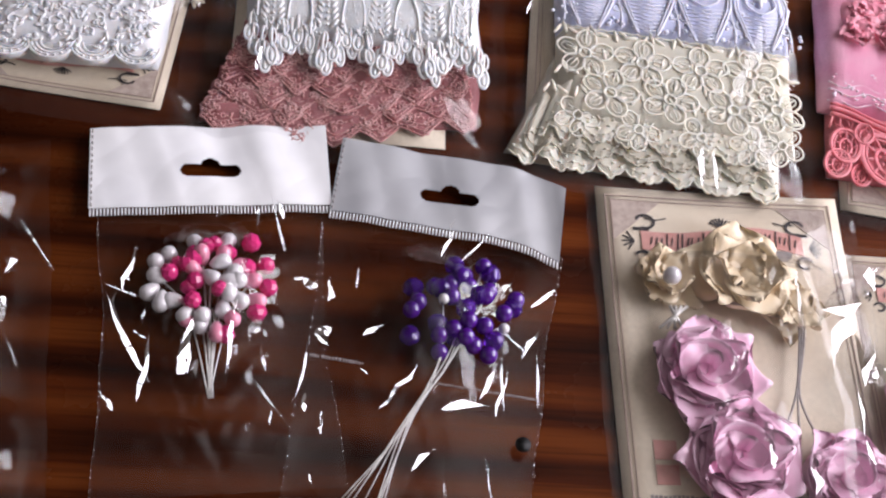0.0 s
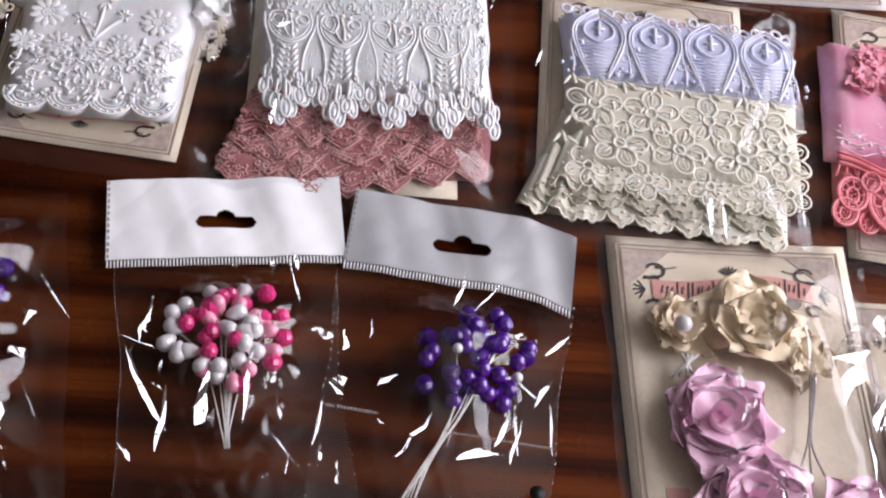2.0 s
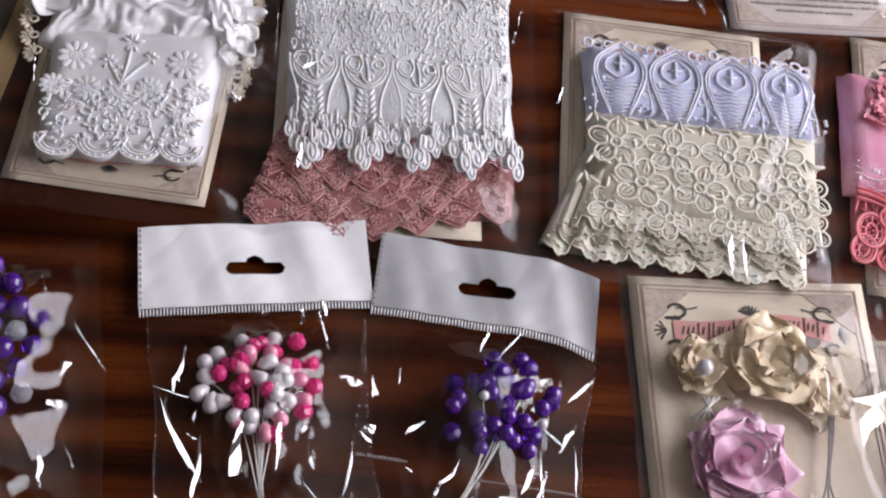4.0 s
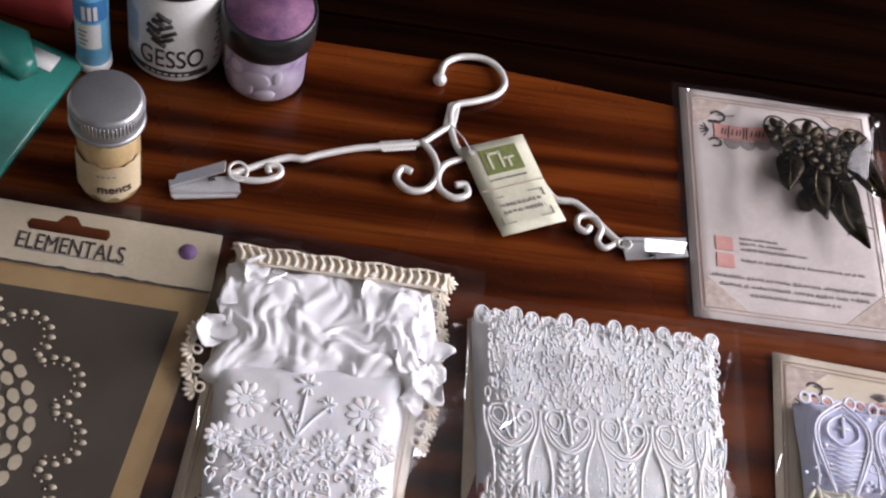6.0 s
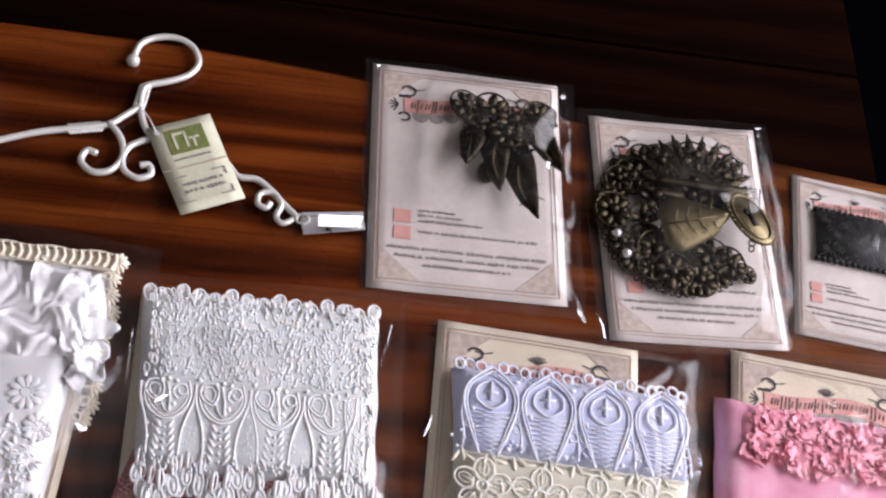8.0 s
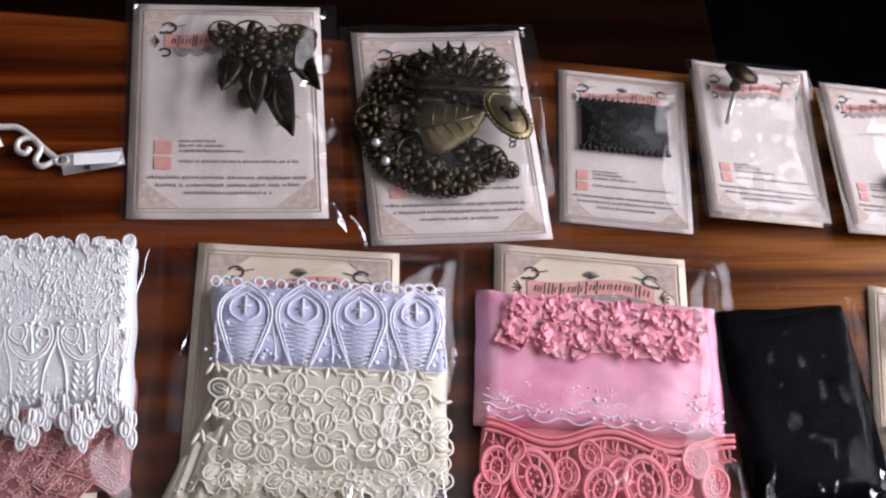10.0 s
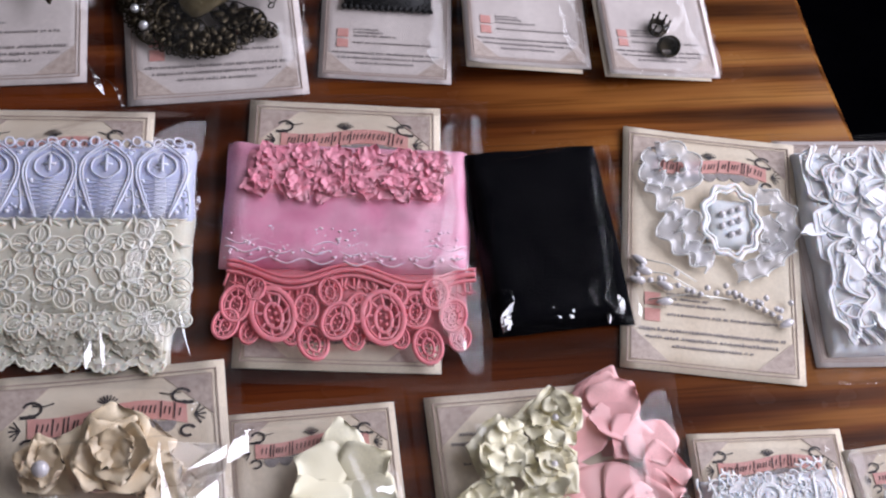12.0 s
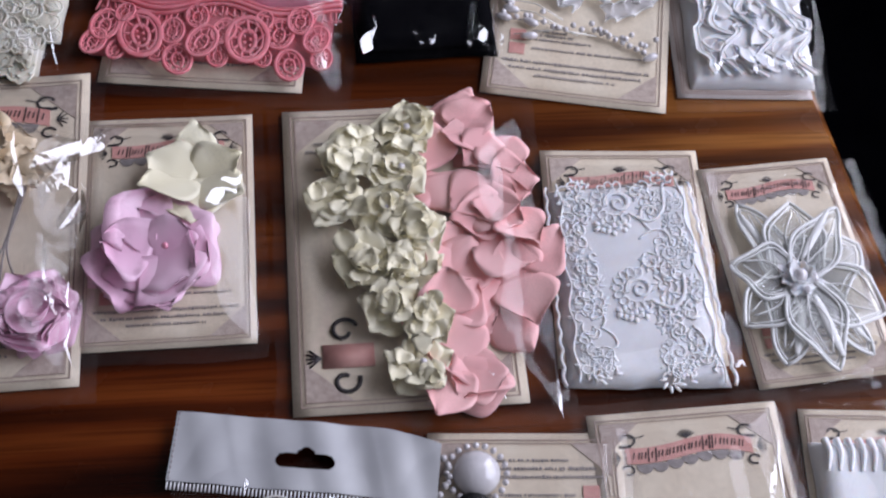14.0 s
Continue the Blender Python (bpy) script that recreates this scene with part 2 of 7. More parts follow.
GUNMETAL = mottled("black_metal", (0.008, 0.008, 0.009), (0.02, 0.02, 0.02), 0.5, 90.0, 700.0, 0.5, 0.0008, metal=0.6)
SILVER = mottled("silvered_wire", (0.78, 0.77, 0.72), (0.9, 0.89, 0.85), 0.32, 60.0, 700.0, 0.2, 0.0004, metal=0.3)
STEEL = mottled("bright_steel", (0.74, 0.75, 0.77), (0.86, 0.87, 0.88), 0.3, 40.0, 700.0, 0.1, 0.0004, metal=0.6)
LID = mottled("brushed_lid", (0.4, 0.41, 0.43), (0.5, 0.51, 0.53), 0.4, 40.0, 700.0, 0.1, 0.0003, metal=0.8)
FOIL = mottled("silvery_header_foil", (0.94, 0.95, 0.98), (0.97, 0.98, 0.99), 0.28, 16.0, 30.0, 0.0, 0.0006)
SILVER_FOIL = mottled("dull_silver_foil", (0.78, 0.8, 0.85), (0.88, 0.9, 0.94), 0.2, 16.0, 30.0, 0.0, 0.0006, metal=0.5)
PEARL = mottled("pearl", (0.66, 0.63, 0.66), (0.8, 0.78, 0.79), 0.08, 60.0, 700.0, 0.0, coat=1.0)
PEARL_PINK = mottled("pink_pearl", (0.8, 0.25, 0.38), (0.86, 0.38, 0.5), 0.15, 60.0, 700.0, 0.0, coat=0.5)
CRYSTAL_PINK = glassy("magenta_crystal", (0.86, 0.06, 0.26), 0.05, 0.35)
CRYSTAL_PURPLE = glassy("purple_crystal", (0.16, 0.03, 0.5))
CRYSTAL_CLEAR = glassy("clear_crystal", (0.9, 0.92, 0.97))
PURPLE_BEAD = mottled("purple_bead", (0.05, 0.006, 0.16), (0.12, 0.018, 0.32), 0.12, 60.0, 600.0, 0.0, coat=0.6)


# ---- building ----
class Shape:
    """Collects the points and faces of one mesh."""

    def __init__(self):
        self.v, self.f = [], []

    def add(self, points, faces):
        base = len(self.v)
        self.v.extend(tuple(p) for p in points)
        self.f.extend(tuple(i + base for i in face) for face in faces)
        return self

    def box(self, x0, x1, y0, y1, z0, z1, m=None):
        pts = [Vector((x, y, z)) for z in (z0, z1) for y in (y0, y1) for x in (x0, x1)]
        if m:
            pts = [m @ p for p in pts]
        return self.add(pts, [(0, 2, 3, 1), (4, 5, 7, 6), (0, 1, 5, 4), (1, 3, 7, 5), (3, 2, 6, 7), (2, 0, 4, 6)])

    def prism(self, outline, z0, z1, m=None, bevel=0.0):
        n = len(outline)
        rings = [(z0, 0.0), (z1 - bevel, 0.0), (z1, bevel)] if bevel else [(z0, 0.0), (z1, 0.0)]
        cx, cy = sum(p[0] for p in outline) / n, sum(p[1] for p in outline) / n
        pts = []
        for z, inset in rings:
            for x, y in outline:
                d = math.hypot(x - cx, y - cy) or 1
                pts.append(Vector((x - (x - cx) / d * inset, y - (y - cy) / d * inset, z)))
        if m:
            pts = [m @ p for p in pts]
        k = len(rings)
        faces = [tuple(range(n - 1, -1, -1)), tuple(range((k - 1) * n, k * n))]
        for r in range(k - 1):
            faces += [(r * n + i, r * n + (i + 1) % n, (r + 1) * n + (i + 1) % n, (r + 1) * n + i) for i in range(n)]
        return self.add(pts, faces)

    def tube(self, path, r, n=6, closed=False, taper=None, flat=1.0):
        path = [Vector(p) for p in path]
        count, pts = len(path), []
        for i, p in enumerate(path):
            a = path[(i - 1) % count] if closed or i else p
            b = path[(i + 1) % count] if closed or i < count - 1 else p
            way = (b - a).normalized() if (b - a).length > 1e-9 else Vector((1, 0, 0))
            side = way.cross(Vector((0, 0, 1)))
            side = side.normalized() if side.length > 1e-4 else Vector((1, 0, 0))
            up = side.cross(way)
            rr = r * (taper(i / max(1, count - 1)) if taper else 1)
            pts += [p + side * (rr * math.cos(2 * math.pi * k / n)) + up * (rr * flat * math.sin(2 * math.pi * k / n)) for k in range(n)]
        faces = []
        for i in range(count if closed else count - 1):
            j = (i + 1) % count
            faces += [(i * n + k, i * n + (k + 1) % n, j * n + (k + 1) % n, j * n + k) for k in range(n)]
        if not closed:
            faces += [tuple(range(n - 1, -1, -1)), tuple(range((count - 1) * n, count * n))]
        return self.add(pts, faces)

    def ring(self, x, y, z, rx, ry, r, turn=0.0, steps=14, n=5):
        c, s = math.cos(turn), math.sin(turn)
        path = []
        for i in range(steps):
            a = 2 * math.pi * i / steps
            u, w = rx * math.cos(a), ry * math.sin(a)
            path.append((x + c * u - s * w, y + s * u + c * w, z))
        return self.tube(path, r, n, True, None, 0.55)

    def ball(self, x, y, z, rx, ry=None, rz=None, nu=10, nv=6, m=None):
        ry, rz = ry or rx, rz or rx
        pts = [Vector((0, 0, rz))]
        for j in range(1, nv):
            b = math.pi * j / nv
            pts += [Vector((rx * math.sin(b) * math.cos(2 * math.pi * i / nu), ry * math.sin(b) * math.sin(2 * math.pi * i / nu), rz * math.cos(b))) for i in range(nu)]
        pts.append(Vector((0, 0, -rz)))
        if m:
            pts = [m @ p for p in pts]
        pts = [p + Vector((x, y, z)) for p in pts]
        last = len(pts) - 1
        faces = [(0, 1 + i, 1 + (i + 1) % nu) for i in range(nu)]
        for j in range(nv - 2):
            a, b = 1 + j * nu, 1 + (j + 1) * nu
            faces += [(a + i, b + i, b + (i + 1) % nu, a + (i + 1) % nu) for i in range(nu)]
        a = 1 + (nv - 2) * nu
        faces += [(a + i, last, a + (i + 1) % nu) for i in range(nu)]
        return self.add(pts, faces)

    def lathe(self, profile, n=28, x=0.0, y=0.0, m=None):
        pts = [Vector((x + r * math.cos(2 * math.pi * i / n), y + r * math.sin(2 * math.pi * i / n), z)) for r, z in profile for i in range(n)]
        if m:
            pts = [m @ p for p in pts]
        faces = []
        for j in range(len(profile) - 1):
            faces += [(j * n + i, j * n + (i + 1) % n, (j + 1) * n + (i + 1) % n, (j + 1) * n + i) for i in range(n)]
        faces += [tuple(range(n - 1, -1, -1)), tuple(range((len(profile) - 1) * n, len(profile) * n))]
        return self.add(pts, faces)

    def cloth(self, fn, nu, nv, thick=0.0006, m=None):
        """A sheet with thickness: fn(u, v) gives its place for u and v from 0 to 1."""
        top = [Vector(fn(i / nu, j / nv)) for j in range(nv + 1) for i in range(nu + 1)]
        low = [p - Vector((0, 0, thick)) for p in top]
        pts = top + low
        if m:
            pts = [m @ p for p in pts]
        w, k = nu + 1, (nu + 1) * (nv + 1)
        faces = []
        for j in range(nv):
            for i in range(nu):
                a = j * w + i
                faces += [(a, a + 1, a + w + 1, a + w), (k + a, k + a + w, k + a + w + 1, k + a + 1)]
        for i in range(nu):
            a, b = i, nv * w + i
            faces += [(a, k + a, k + a + 1, a + 1), (b, b + 1, k + b + 1, k + b)]
        for j in range(nv):
            a, b = j * w, j * w + nu
            faces += [(a, a + w, k + a + w, k + a), (b, k + b, k + b + w, b + w)]
        return self.add(pts, faces)

    def sheet(self, fn, nu, nv):
        """A single skin, for film and other hair-thin things."""
        w = nu + 1
        return self.add([fn(i / nu, j / nv) for j in range(nv + 1) for i in range(w)], [(j * w + i, j * w + i + 1, j * w + i + w + 1, j * w + i + w) for j in range(nv) for i in range(nu)])

    def petal(self, m, long, wide, cup=0.3, curl=0.2, n=5, thick=0.0004, wave=0.0, seed=0.0):
        """A soft petal that grows along y from the origin of m."""
        def fn(u, v):
            half = wide / 2 * (math.sin(math.pi * min(1.0, 0.08 + 0.9 * v ** 0.75)) ** 0.55)
            s = (u - 0.5) * 2
            half *= 1 + 0.13 * math.sin(6 * v + 2.1 * seed + (1.3 if s > 0 else 0.0))
            fold = 0.09 * wide * abs(s - 0.25 * math.sin(seed)) * math.sin(1.7 * seed) * min(1.0, 2 * v)
            return (s * half, v * long * (1 - 0.12 * s * s), fold + cup * wide * s * s * 0.5 + curl * long * v * v + wave * wob(s * 2, v * 3, 1.0, seed) * v)
        return self.cloth(fn, n, n + 1, thick, m)

    def mesh(self, name, mat, smooth=True):
        data = bpy.data.meshes.new(name)
        data.from_pydata(self.v, [], self.f)
        data.materials.append(mat)
        if smooth:
            data.polygons.foreach_set("use_smooth", [True] * len(data.polygons))
        data.validate()
        data.update()
        return data


def part(name, shape, mat, parent, label="", smooth=True, m=None):
    """One mesh object under a thing or a part. shape: a Shape, or a mesh that is shared."""
    data = shape.mesh(name, mat, smooth) if isinstance(shape, Shape) else shape
    ob = new(name, data)
    ob.parent = parent
    if m is not None:
        ob.matrix_basis = m
    return tagged(ob, label)


GROUPS = {"lace_pack": "lace packs on the table", "flower_card": "flower cards on the table", "charm_card": "charm cards on the table", "header_bag": "header bags on the table", "lace_card": "lace cards on the table"}


def thing(name, label, category, x, y, z=0.0, turn=0.0, group=""):
    group = group or GROUPS.get(name, "")
    ob = new(name)
    ob.empty_display_size = 0.02
    ob.matrix_basis = pose(x, y, z, 0, 0, turn)
    return tagged(ob, label, category, group)


def wob(x, y, scale, seed=0.0):
    return noise.noise(Vector((x * scale + seed, y * scale - seed, seed * 0.37)))


def smooth01(a, b, x):
    t = min(1.0, max(0.0, (x - a) / (b - a)))
    return t * t * (3 - 2 * t)


def arc(cx, cy, z, rx, ry, a0, a1, steps=10):
    return [(cx + rx * math.cos(radians(a0 + (a1 - a0) * i / steps)), cy + ry * math.sin(radians(a0 + (a1 - a0) * i / steps)), z) for i in range(steps + 1)]


def spiral(cx, cy, z, r, turns, start=0.0, hand=1, steps=22, inner=0.15):
    out = []
    for i in range(steps + 1):
        k = i / steps
        a = radians(start) + hand * 2 * math.pi * turns * k
        rr = r * (1 - (1 - inner) * k)
        out.append((cx + rr * math.cos(a), cy + rr * math.sin(a), z))
    return out


def bend(points, steps=6):
    """A smooth line through a few points."""
    pts = [Vector(p if len(p) == 3 else (*p, 0)) for p in points]
    out = []
    for i in range(len(pts) - 1):
        p0, p1, p2, p3 = pts[max(0, i - 1)], pts[i], pts[i + 1], pts[min(len(pts) - 1, i + 2)]
        for k in range(steps):
            t = k / steps
            out.append(0.5 * ((2 * p1) + (p2 - p0) * t + (2 * p0 - 5 * p1 + 4 * p2 - p3) * t * t + (3 * p1 - p0 - 3 * p2 + p3) * t ** 3))
    return out + [pts[-1]]


# ---- the room ----
FLOOR_Z, CEIL_Z, X0, X1, Y0, Y1 = -0.745, 1.9, -1.9, WALL_X, -1.6, 2.6
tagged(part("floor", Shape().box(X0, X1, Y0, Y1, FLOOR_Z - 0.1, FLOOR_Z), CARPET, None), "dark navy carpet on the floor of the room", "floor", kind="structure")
# Ceiling and walls are added out of view; their tones set the bounced light.
tagged(part("ceiling", Shape().box(X0 - 0.12, X1 + 0.12, Y0 - 0.12, Y1 + 0.12, CEIL_Z, CEIL_Z + 0.1), PLASTER, None), "unseen ceiling, toned down to keep film reflections low", "ceiling", kind="structure")
tagged(part("wall_south", Shape().box(X0 - 0.12, X1 + 0.12, Y0 - 0.12, Y0, FLOOR_Z, CEIL_Z), PALE_PLASTER, None), "unseen pale plaster wall, added to bounce fill light", "wall", kind="structure")
tagged(part("wall_west", Shape().box(X0 - 0.12, X0, Y0, Y1, FLOOR_Z, CEIL_Z), PALE_PLASTER, None), "unseen pale plaster wall, added to bounce fill light", "wall", kind="structure")


def holed_wall(along, lo, hi, z0, z1, a, b, box):
    for u0, u1, w0, w1 in ((a, lo, FLOOR_Z, CEIL_Z), (hi, b, FLOOR_Z, CEIL_Z), (lo, hi, FLOOR_Z, z0), (lo, hi, z1, CEIL_Z)):
        box(along, u0, u1, w0, w1)


east, north = Shape(), Shape()
holed_wall(east, WIN_Y - WIN_W / 2, WIN_Y + WIN_W / 2, WIN_Z - WIN_H / 2, WIN_Z + WIN_H / 2, Y0, Y1, lambda s, a, b, c, d: s.box(X1, X1 + 0.12, a, b, c, d))
north.box(X0, X1, Y1, Y1 + 0.12, FLOOR_Z, CEIL_Z)
tagged(part("wall_east", east, PLASTER, None), "unseen low-toned plaster wall with a wide window", "wall", kind="structure")
# Out of view; dark only so the table and film mirror little light.
tagged(part("wall_north", north, BENCH, None), "unseen north wall, added dark to keep reflections low", "wall", kind="structure")
frame_shape = Shape()
wa, wb, wc, wd = WIN_Y - WIN_W / 2, WIN_Y + WIN_W / 2, WIN_Z - WIN_H / 2, WIN_Z + WIN_H / 2
for u0, u1, w0, w1 in ((wa, wa + 0.05, wc, wd), (wb - 0.05, wb, wc, wd), (wa + 0.05, wb - 0.05, wc, wc + 0.05), (wa + 0.05, wb - 0.05, wd - 0.05, wd), (WIN_Y - 0.02, WIN_Y + 0.02, wc + 0.05, wd - 0.05)):
    frame_shape.box(X1 + 0.03, X1 + 0.09, u0, u1, w0, w1)
tagged(part("window_1", frame_shape, WHITE_TRIM, None, smooth=False), "white painted window frame in the side wall", "window", kind="structure")

# ---- the table: a bowed back edge and a rounded far corner ----
def table_outline(grow=0.0):
    back = [(-1.1 + 0.05 * i, 0) for i in range(40)]
    pts = []
    for x, _ in back:
        y = 0.848 - 0.105 * max(0.0, x - 0.2) ** 1.15
        if x <= 0.86:
            pts.append((x, y + grow))
    cx, cy, r = 0.887, 0.726, 0.055 + grow
    for i in range(9):
        a = radians(84 - 76 * i / 8)
        pts.append((cx + r * math.cos(a), cy + r * math.sin(a)))
    for i in range(13):
        y = 0.69 - 0.11 * i
        pts.append((0.944 + 0.125 * (0.69 - y) - 0.06 * max(0, 0.3 - y) ** 1.5 + grow, y))
    pts += [(0.9, -0.72 - grow), (-1.1 - grow, -0.72 - grow)]
    return pts[::-1]


table = thing("dining_table", "dark reddish oak dining table with a bowed rounded edge", "table", 0, 0, 0)
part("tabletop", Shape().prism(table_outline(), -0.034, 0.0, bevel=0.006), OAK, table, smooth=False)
part("edge_moulding", Shape().prism(table_outline(-0.014), -0.052, -0.034), OAK_RIM, table, smooth=False)
for lx, ly in ((-0.95, 0.68), (-0.95, -0.58), (0.78, 0.58), (0.86, -0.58)):
    part("leg", Shape().lathe([(0.025, FLOOR_Z), (0.03, FLOOR_Z + 0.05), (0.022, FLOOR_Z + 0.12), (0.036, -0.3), (0.028, -0.22), (0.04, -0.15), (0.04, -0.052)], 16, lx, ly), OAK_RIM, table)
part("apron", Shape().box(-0.97, 0.8, 0.6, 0.625, -0.15, -0.052), OAK_RIM, table, smooth=False)
part("apron", Shape().box(-0.97, 0.8, -0.6, -0.575, -0.15, -0.052), OAK_RIM, table, smooth=False)
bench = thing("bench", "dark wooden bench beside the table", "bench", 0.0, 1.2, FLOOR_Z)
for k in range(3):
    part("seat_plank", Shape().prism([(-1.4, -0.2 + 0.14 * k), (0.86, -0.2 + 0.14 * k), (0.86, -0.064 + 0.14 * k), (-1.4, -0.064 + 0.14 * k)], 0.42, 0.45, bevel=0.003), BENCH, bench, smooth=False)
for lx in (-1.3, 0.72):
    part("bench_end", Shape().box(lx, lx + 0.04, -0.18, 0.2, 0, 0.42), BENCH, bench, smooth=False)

# ---- printed backing cards and plastic bags ----
def card_warp(lift, seed, w, h):
    """The height of a card over the table: nearly flat, with its corners lifted a little."""
    def z(x, y):
        u, v = x / w * 2, y / h * 2
        return 0.0012 + lift * (max(0, abs(u) - 0.4) ** 2 * 0.8 + max(0, v - 0.3) ** 2) * (0.6 + 0.5 * wob(u, v, 0.9, seed)) + 0.0004 * (1 + wob(x, y, 25, seed))
    return z


def on_card(shape, outline, z, up=0.0005, thin=0.0003):
    n = len(outline)
    pts = [(x, y, z(x, y) + up) for x, y in outline] + [(x, y, z(x, y) + up - thin) for x, y in outline]
    shape.add(pts, [tuple(range(n)), tuple(range(2 * n - 1, n - 1, -1))] + [(i, n + i, n + (i + 1) % n, (i + 1) % n) for i in range(n)])


def bar(shape, x0, x1, y, tall, z, up=0.0006, lean=0.0):
    on_card(shape, [(x0, y - tall / 2), (x1, y - tall / 2 + lean * (x1 - x0)), (x1, y + tall / 2 + lean * (x1 - x0)), (x0, y + tall / 2)], z, up)


def words(shape, x0, x1, y, tall, z, rng, up=0.0006):
    """A line of writing too small to read, as bars with gaps."""
    x = x0
    while x < x1:
        step = min(x1 - x, tall * rng.uniform(0.5, 1.1))
        bar(shape, x, x + step * 0.72, y + tall * rng.uniform(-0.12, 0.12), tall * rng.uniform(0.55, 1.0), z, up)
        x += step * (1.0 if rng.random() < 0.88 else 1.7)


def printed_card(parent, w, h, seed=1, lift=0.002, upside=False, paper=None, banner=True, footer=True, at=(0, 0), turn=0.0, name="backing_card"):
    rng = random.Random(seed)
    z = card_warp(lift, seed * 1.7, w, h)
    paper = paper or (PAPER if seed % 2 else PAPER_GREY)
    m = pose(at[0], at[1], 0, 0, 0, turn + (180 if upside else 0))
    card = part(name, Shape().cloth(lambda u, v: ((u - 0.5) * w, (v - 0.5) * h, z((u - 0.5) * w, (v - 0.5) * h)), 10, 12, 0.0007), paper, parent, m=m)
    lines = Shape()
    for inset, tall in ((0.035, 0.0007), (0.055, 0.0004)):
        a, b = w / 2 - inset * w, h / 2 - inset * w
        for x0, x1, y0, y1 in ((-a, a, b - tall, b), (-a, a, -b, -b + tall), (-a, -a + tall, -b + tall, b - tall), (a - tall, a, -b + tall, b - tall)):
            n = 6
            for k in range(n):
                if x1 - x0 > y1 - y0:
                    on_card(lines, [(x0 + (x1 - x0) * k / n, y0), (x0 + (x1 - x0) * (k + 1) / n, y0), (x0 + (x1 - x0) * (k + 1) / n, y1), (x0 + (x1 - x0) * k / n, y1)], z)
                else:
                    on_card(lines, [(x0, y0 + (y1 - y0) * k / n), (x1, y0 + (y1 - y0) * k / n), (x1, y0 + (y1 - y0) * (k + 1) / n), (x0, y0 + (y1 - y0) * (k + 1) / n)], z)
    part("printed_border", lines, BORDER, card, smooth=False)
    for sx in (-1, 1):
        for sy in (-1, 1):
            corners = Shape()
            x, y, s = sx * (w / 2 - 0.06 * w), sy * (h / 2 - 0.06 * w), 0.2 * w
            for i in range(5):
                k = 1 - i / 5
                pts = [(x - sx * s * i / 5, y), (x - sx * s * (i + 1) / 5, y), (x - sx * s * (i + 1) / 5, y - sy * s * (k - 0.2) * 0.9), (x - sx * s * i / 5, y - sy * s * k * 0.9)]
                on_card(corners, pts if sx * sy > 0 else pts[::-1], z, 0.00045)
            part("corner_print", corners, DAMASK, card, smooth=False)
    if banner:
        ribbon, dark, grey = Shape(), Shape(), Shape()
        by, bw, bt = h / 2 - 0.235 * w, 0.66 * w, 0.085 * w
        sag = lambda x: by + 0.05 * w * math.sin((x / bw + 0.5) * math.pi) * 0.5 + 0.02 * w * math.sin(x / bw * 6.0)
        n = 12
        for i in range(n):
            xa, xb = -bw / 2 + bw * i / n, -bw / 2 + bw * (i + 1) / n
            on_card(ribbon, [(xa, sag(xa) - bt / 2), (xb, sag(xb) - bt / 2), (xb, sag(xb) + bt / 2), (xa, sag(xa) + bt / 2)], z, 0.0007)
        part("ribbon_print", ribbon, INK_PINK, card, smooth=False)
        # the lettering on the ribbon as small slanted strokes
        x = -bw * 0.45
        while x < bw * 0.45:
            tall = bt * (0.85 if rng.random() < 0.22 else 0.4)
            on_card(dark, [(x, sag(x) - tall / 2), (x + 0.0055 * w, sag(x) - tall / 2), (x + 0.014 * w, sag(x) + tall / 2), (x + 0.0085 * w, sag(x) + tall / 2)], z, 0.0011)
            x += w * rng.uniform(0.014, 0.027)
        for s in (-1, 1):
            ex, ey = s * bw / 2, sag(s * bw / 2)
            for (ox, oy, rr) in ((-0.02, 0.085, 0.038), (0.0, -0.075, 0.03)):
                px, py = ex + s * ox * w, ey + oy * w
                ringpts = [(px + s * rr * w * math.cos(a), py + 0.8 * rr * w * math.sin(a)) for a in [math.pi * (0.1 + 1.55 * k / 9) for k in range(10)]]
                dark.tube([(a, b, z(a, b) + 0.0006) for a, b in ringpts], 0.006 * w, 4, flat=0.06)
            bar(dark, ex - 0.035 * w if s > 0 else ex - 0.03 * w, ex + 0.03 * w if s > 0 else ex + 0.035 * w, ey + 0.052 * w, 0.014 * w, z, 0.0005)
            dark.tube([(a, b, z(a, b) + 0.0006) for a, b in [(ex - s * 0.02 * w, ey + 0.1 * w), (ex - s * 0.07 * w, ey + 0.095 * w), (ex - s * 0.11 * w, ey + 0.105 * w)]], 0.003 * w, 4, flat=0.1)
            for k in range(5):
                a = math.pi * (0.5 + 0.25 * (k - 2)) if s < 0 else math.pi * 0.25 * (k - 2)
                a = math.pi - 0.5 * (k - 2) if s < 0 else 0.5 * (k - 2)
                ox, oy = ex + s * 0.03 * w, ey - 0.005 * w
                dark.tube([(ox, oy, z(ox, oy) + 0.0005), (ox + 0.05 * w * math.cos(a), oy + 0.05 * w * math.sin(a), z(ox, oy) + 0.0005)], 0.0035 * w, 4, flat=0.1)
        for k in range(7):
            a = radians(30 + 20 * k)
            oy = by + 0.075 * w
            dark.tube([(0, oy, z(0, oy) + 0.0006), (0.05 * w * math.cos(a), oy + 0.045 * w * math.sin(a), z(0, oy) + 0.0006)], 0.0035 * w, 4, flat=0.1)
        part("ribbon_lettering", dark, INK, card, "dark strokes and curls", smooth=False)
        for i in range(7):
            cx = -0.24 * w + 0.08 * w * i
            cy = sag(cx) - bt / 2 - 0.004 * w
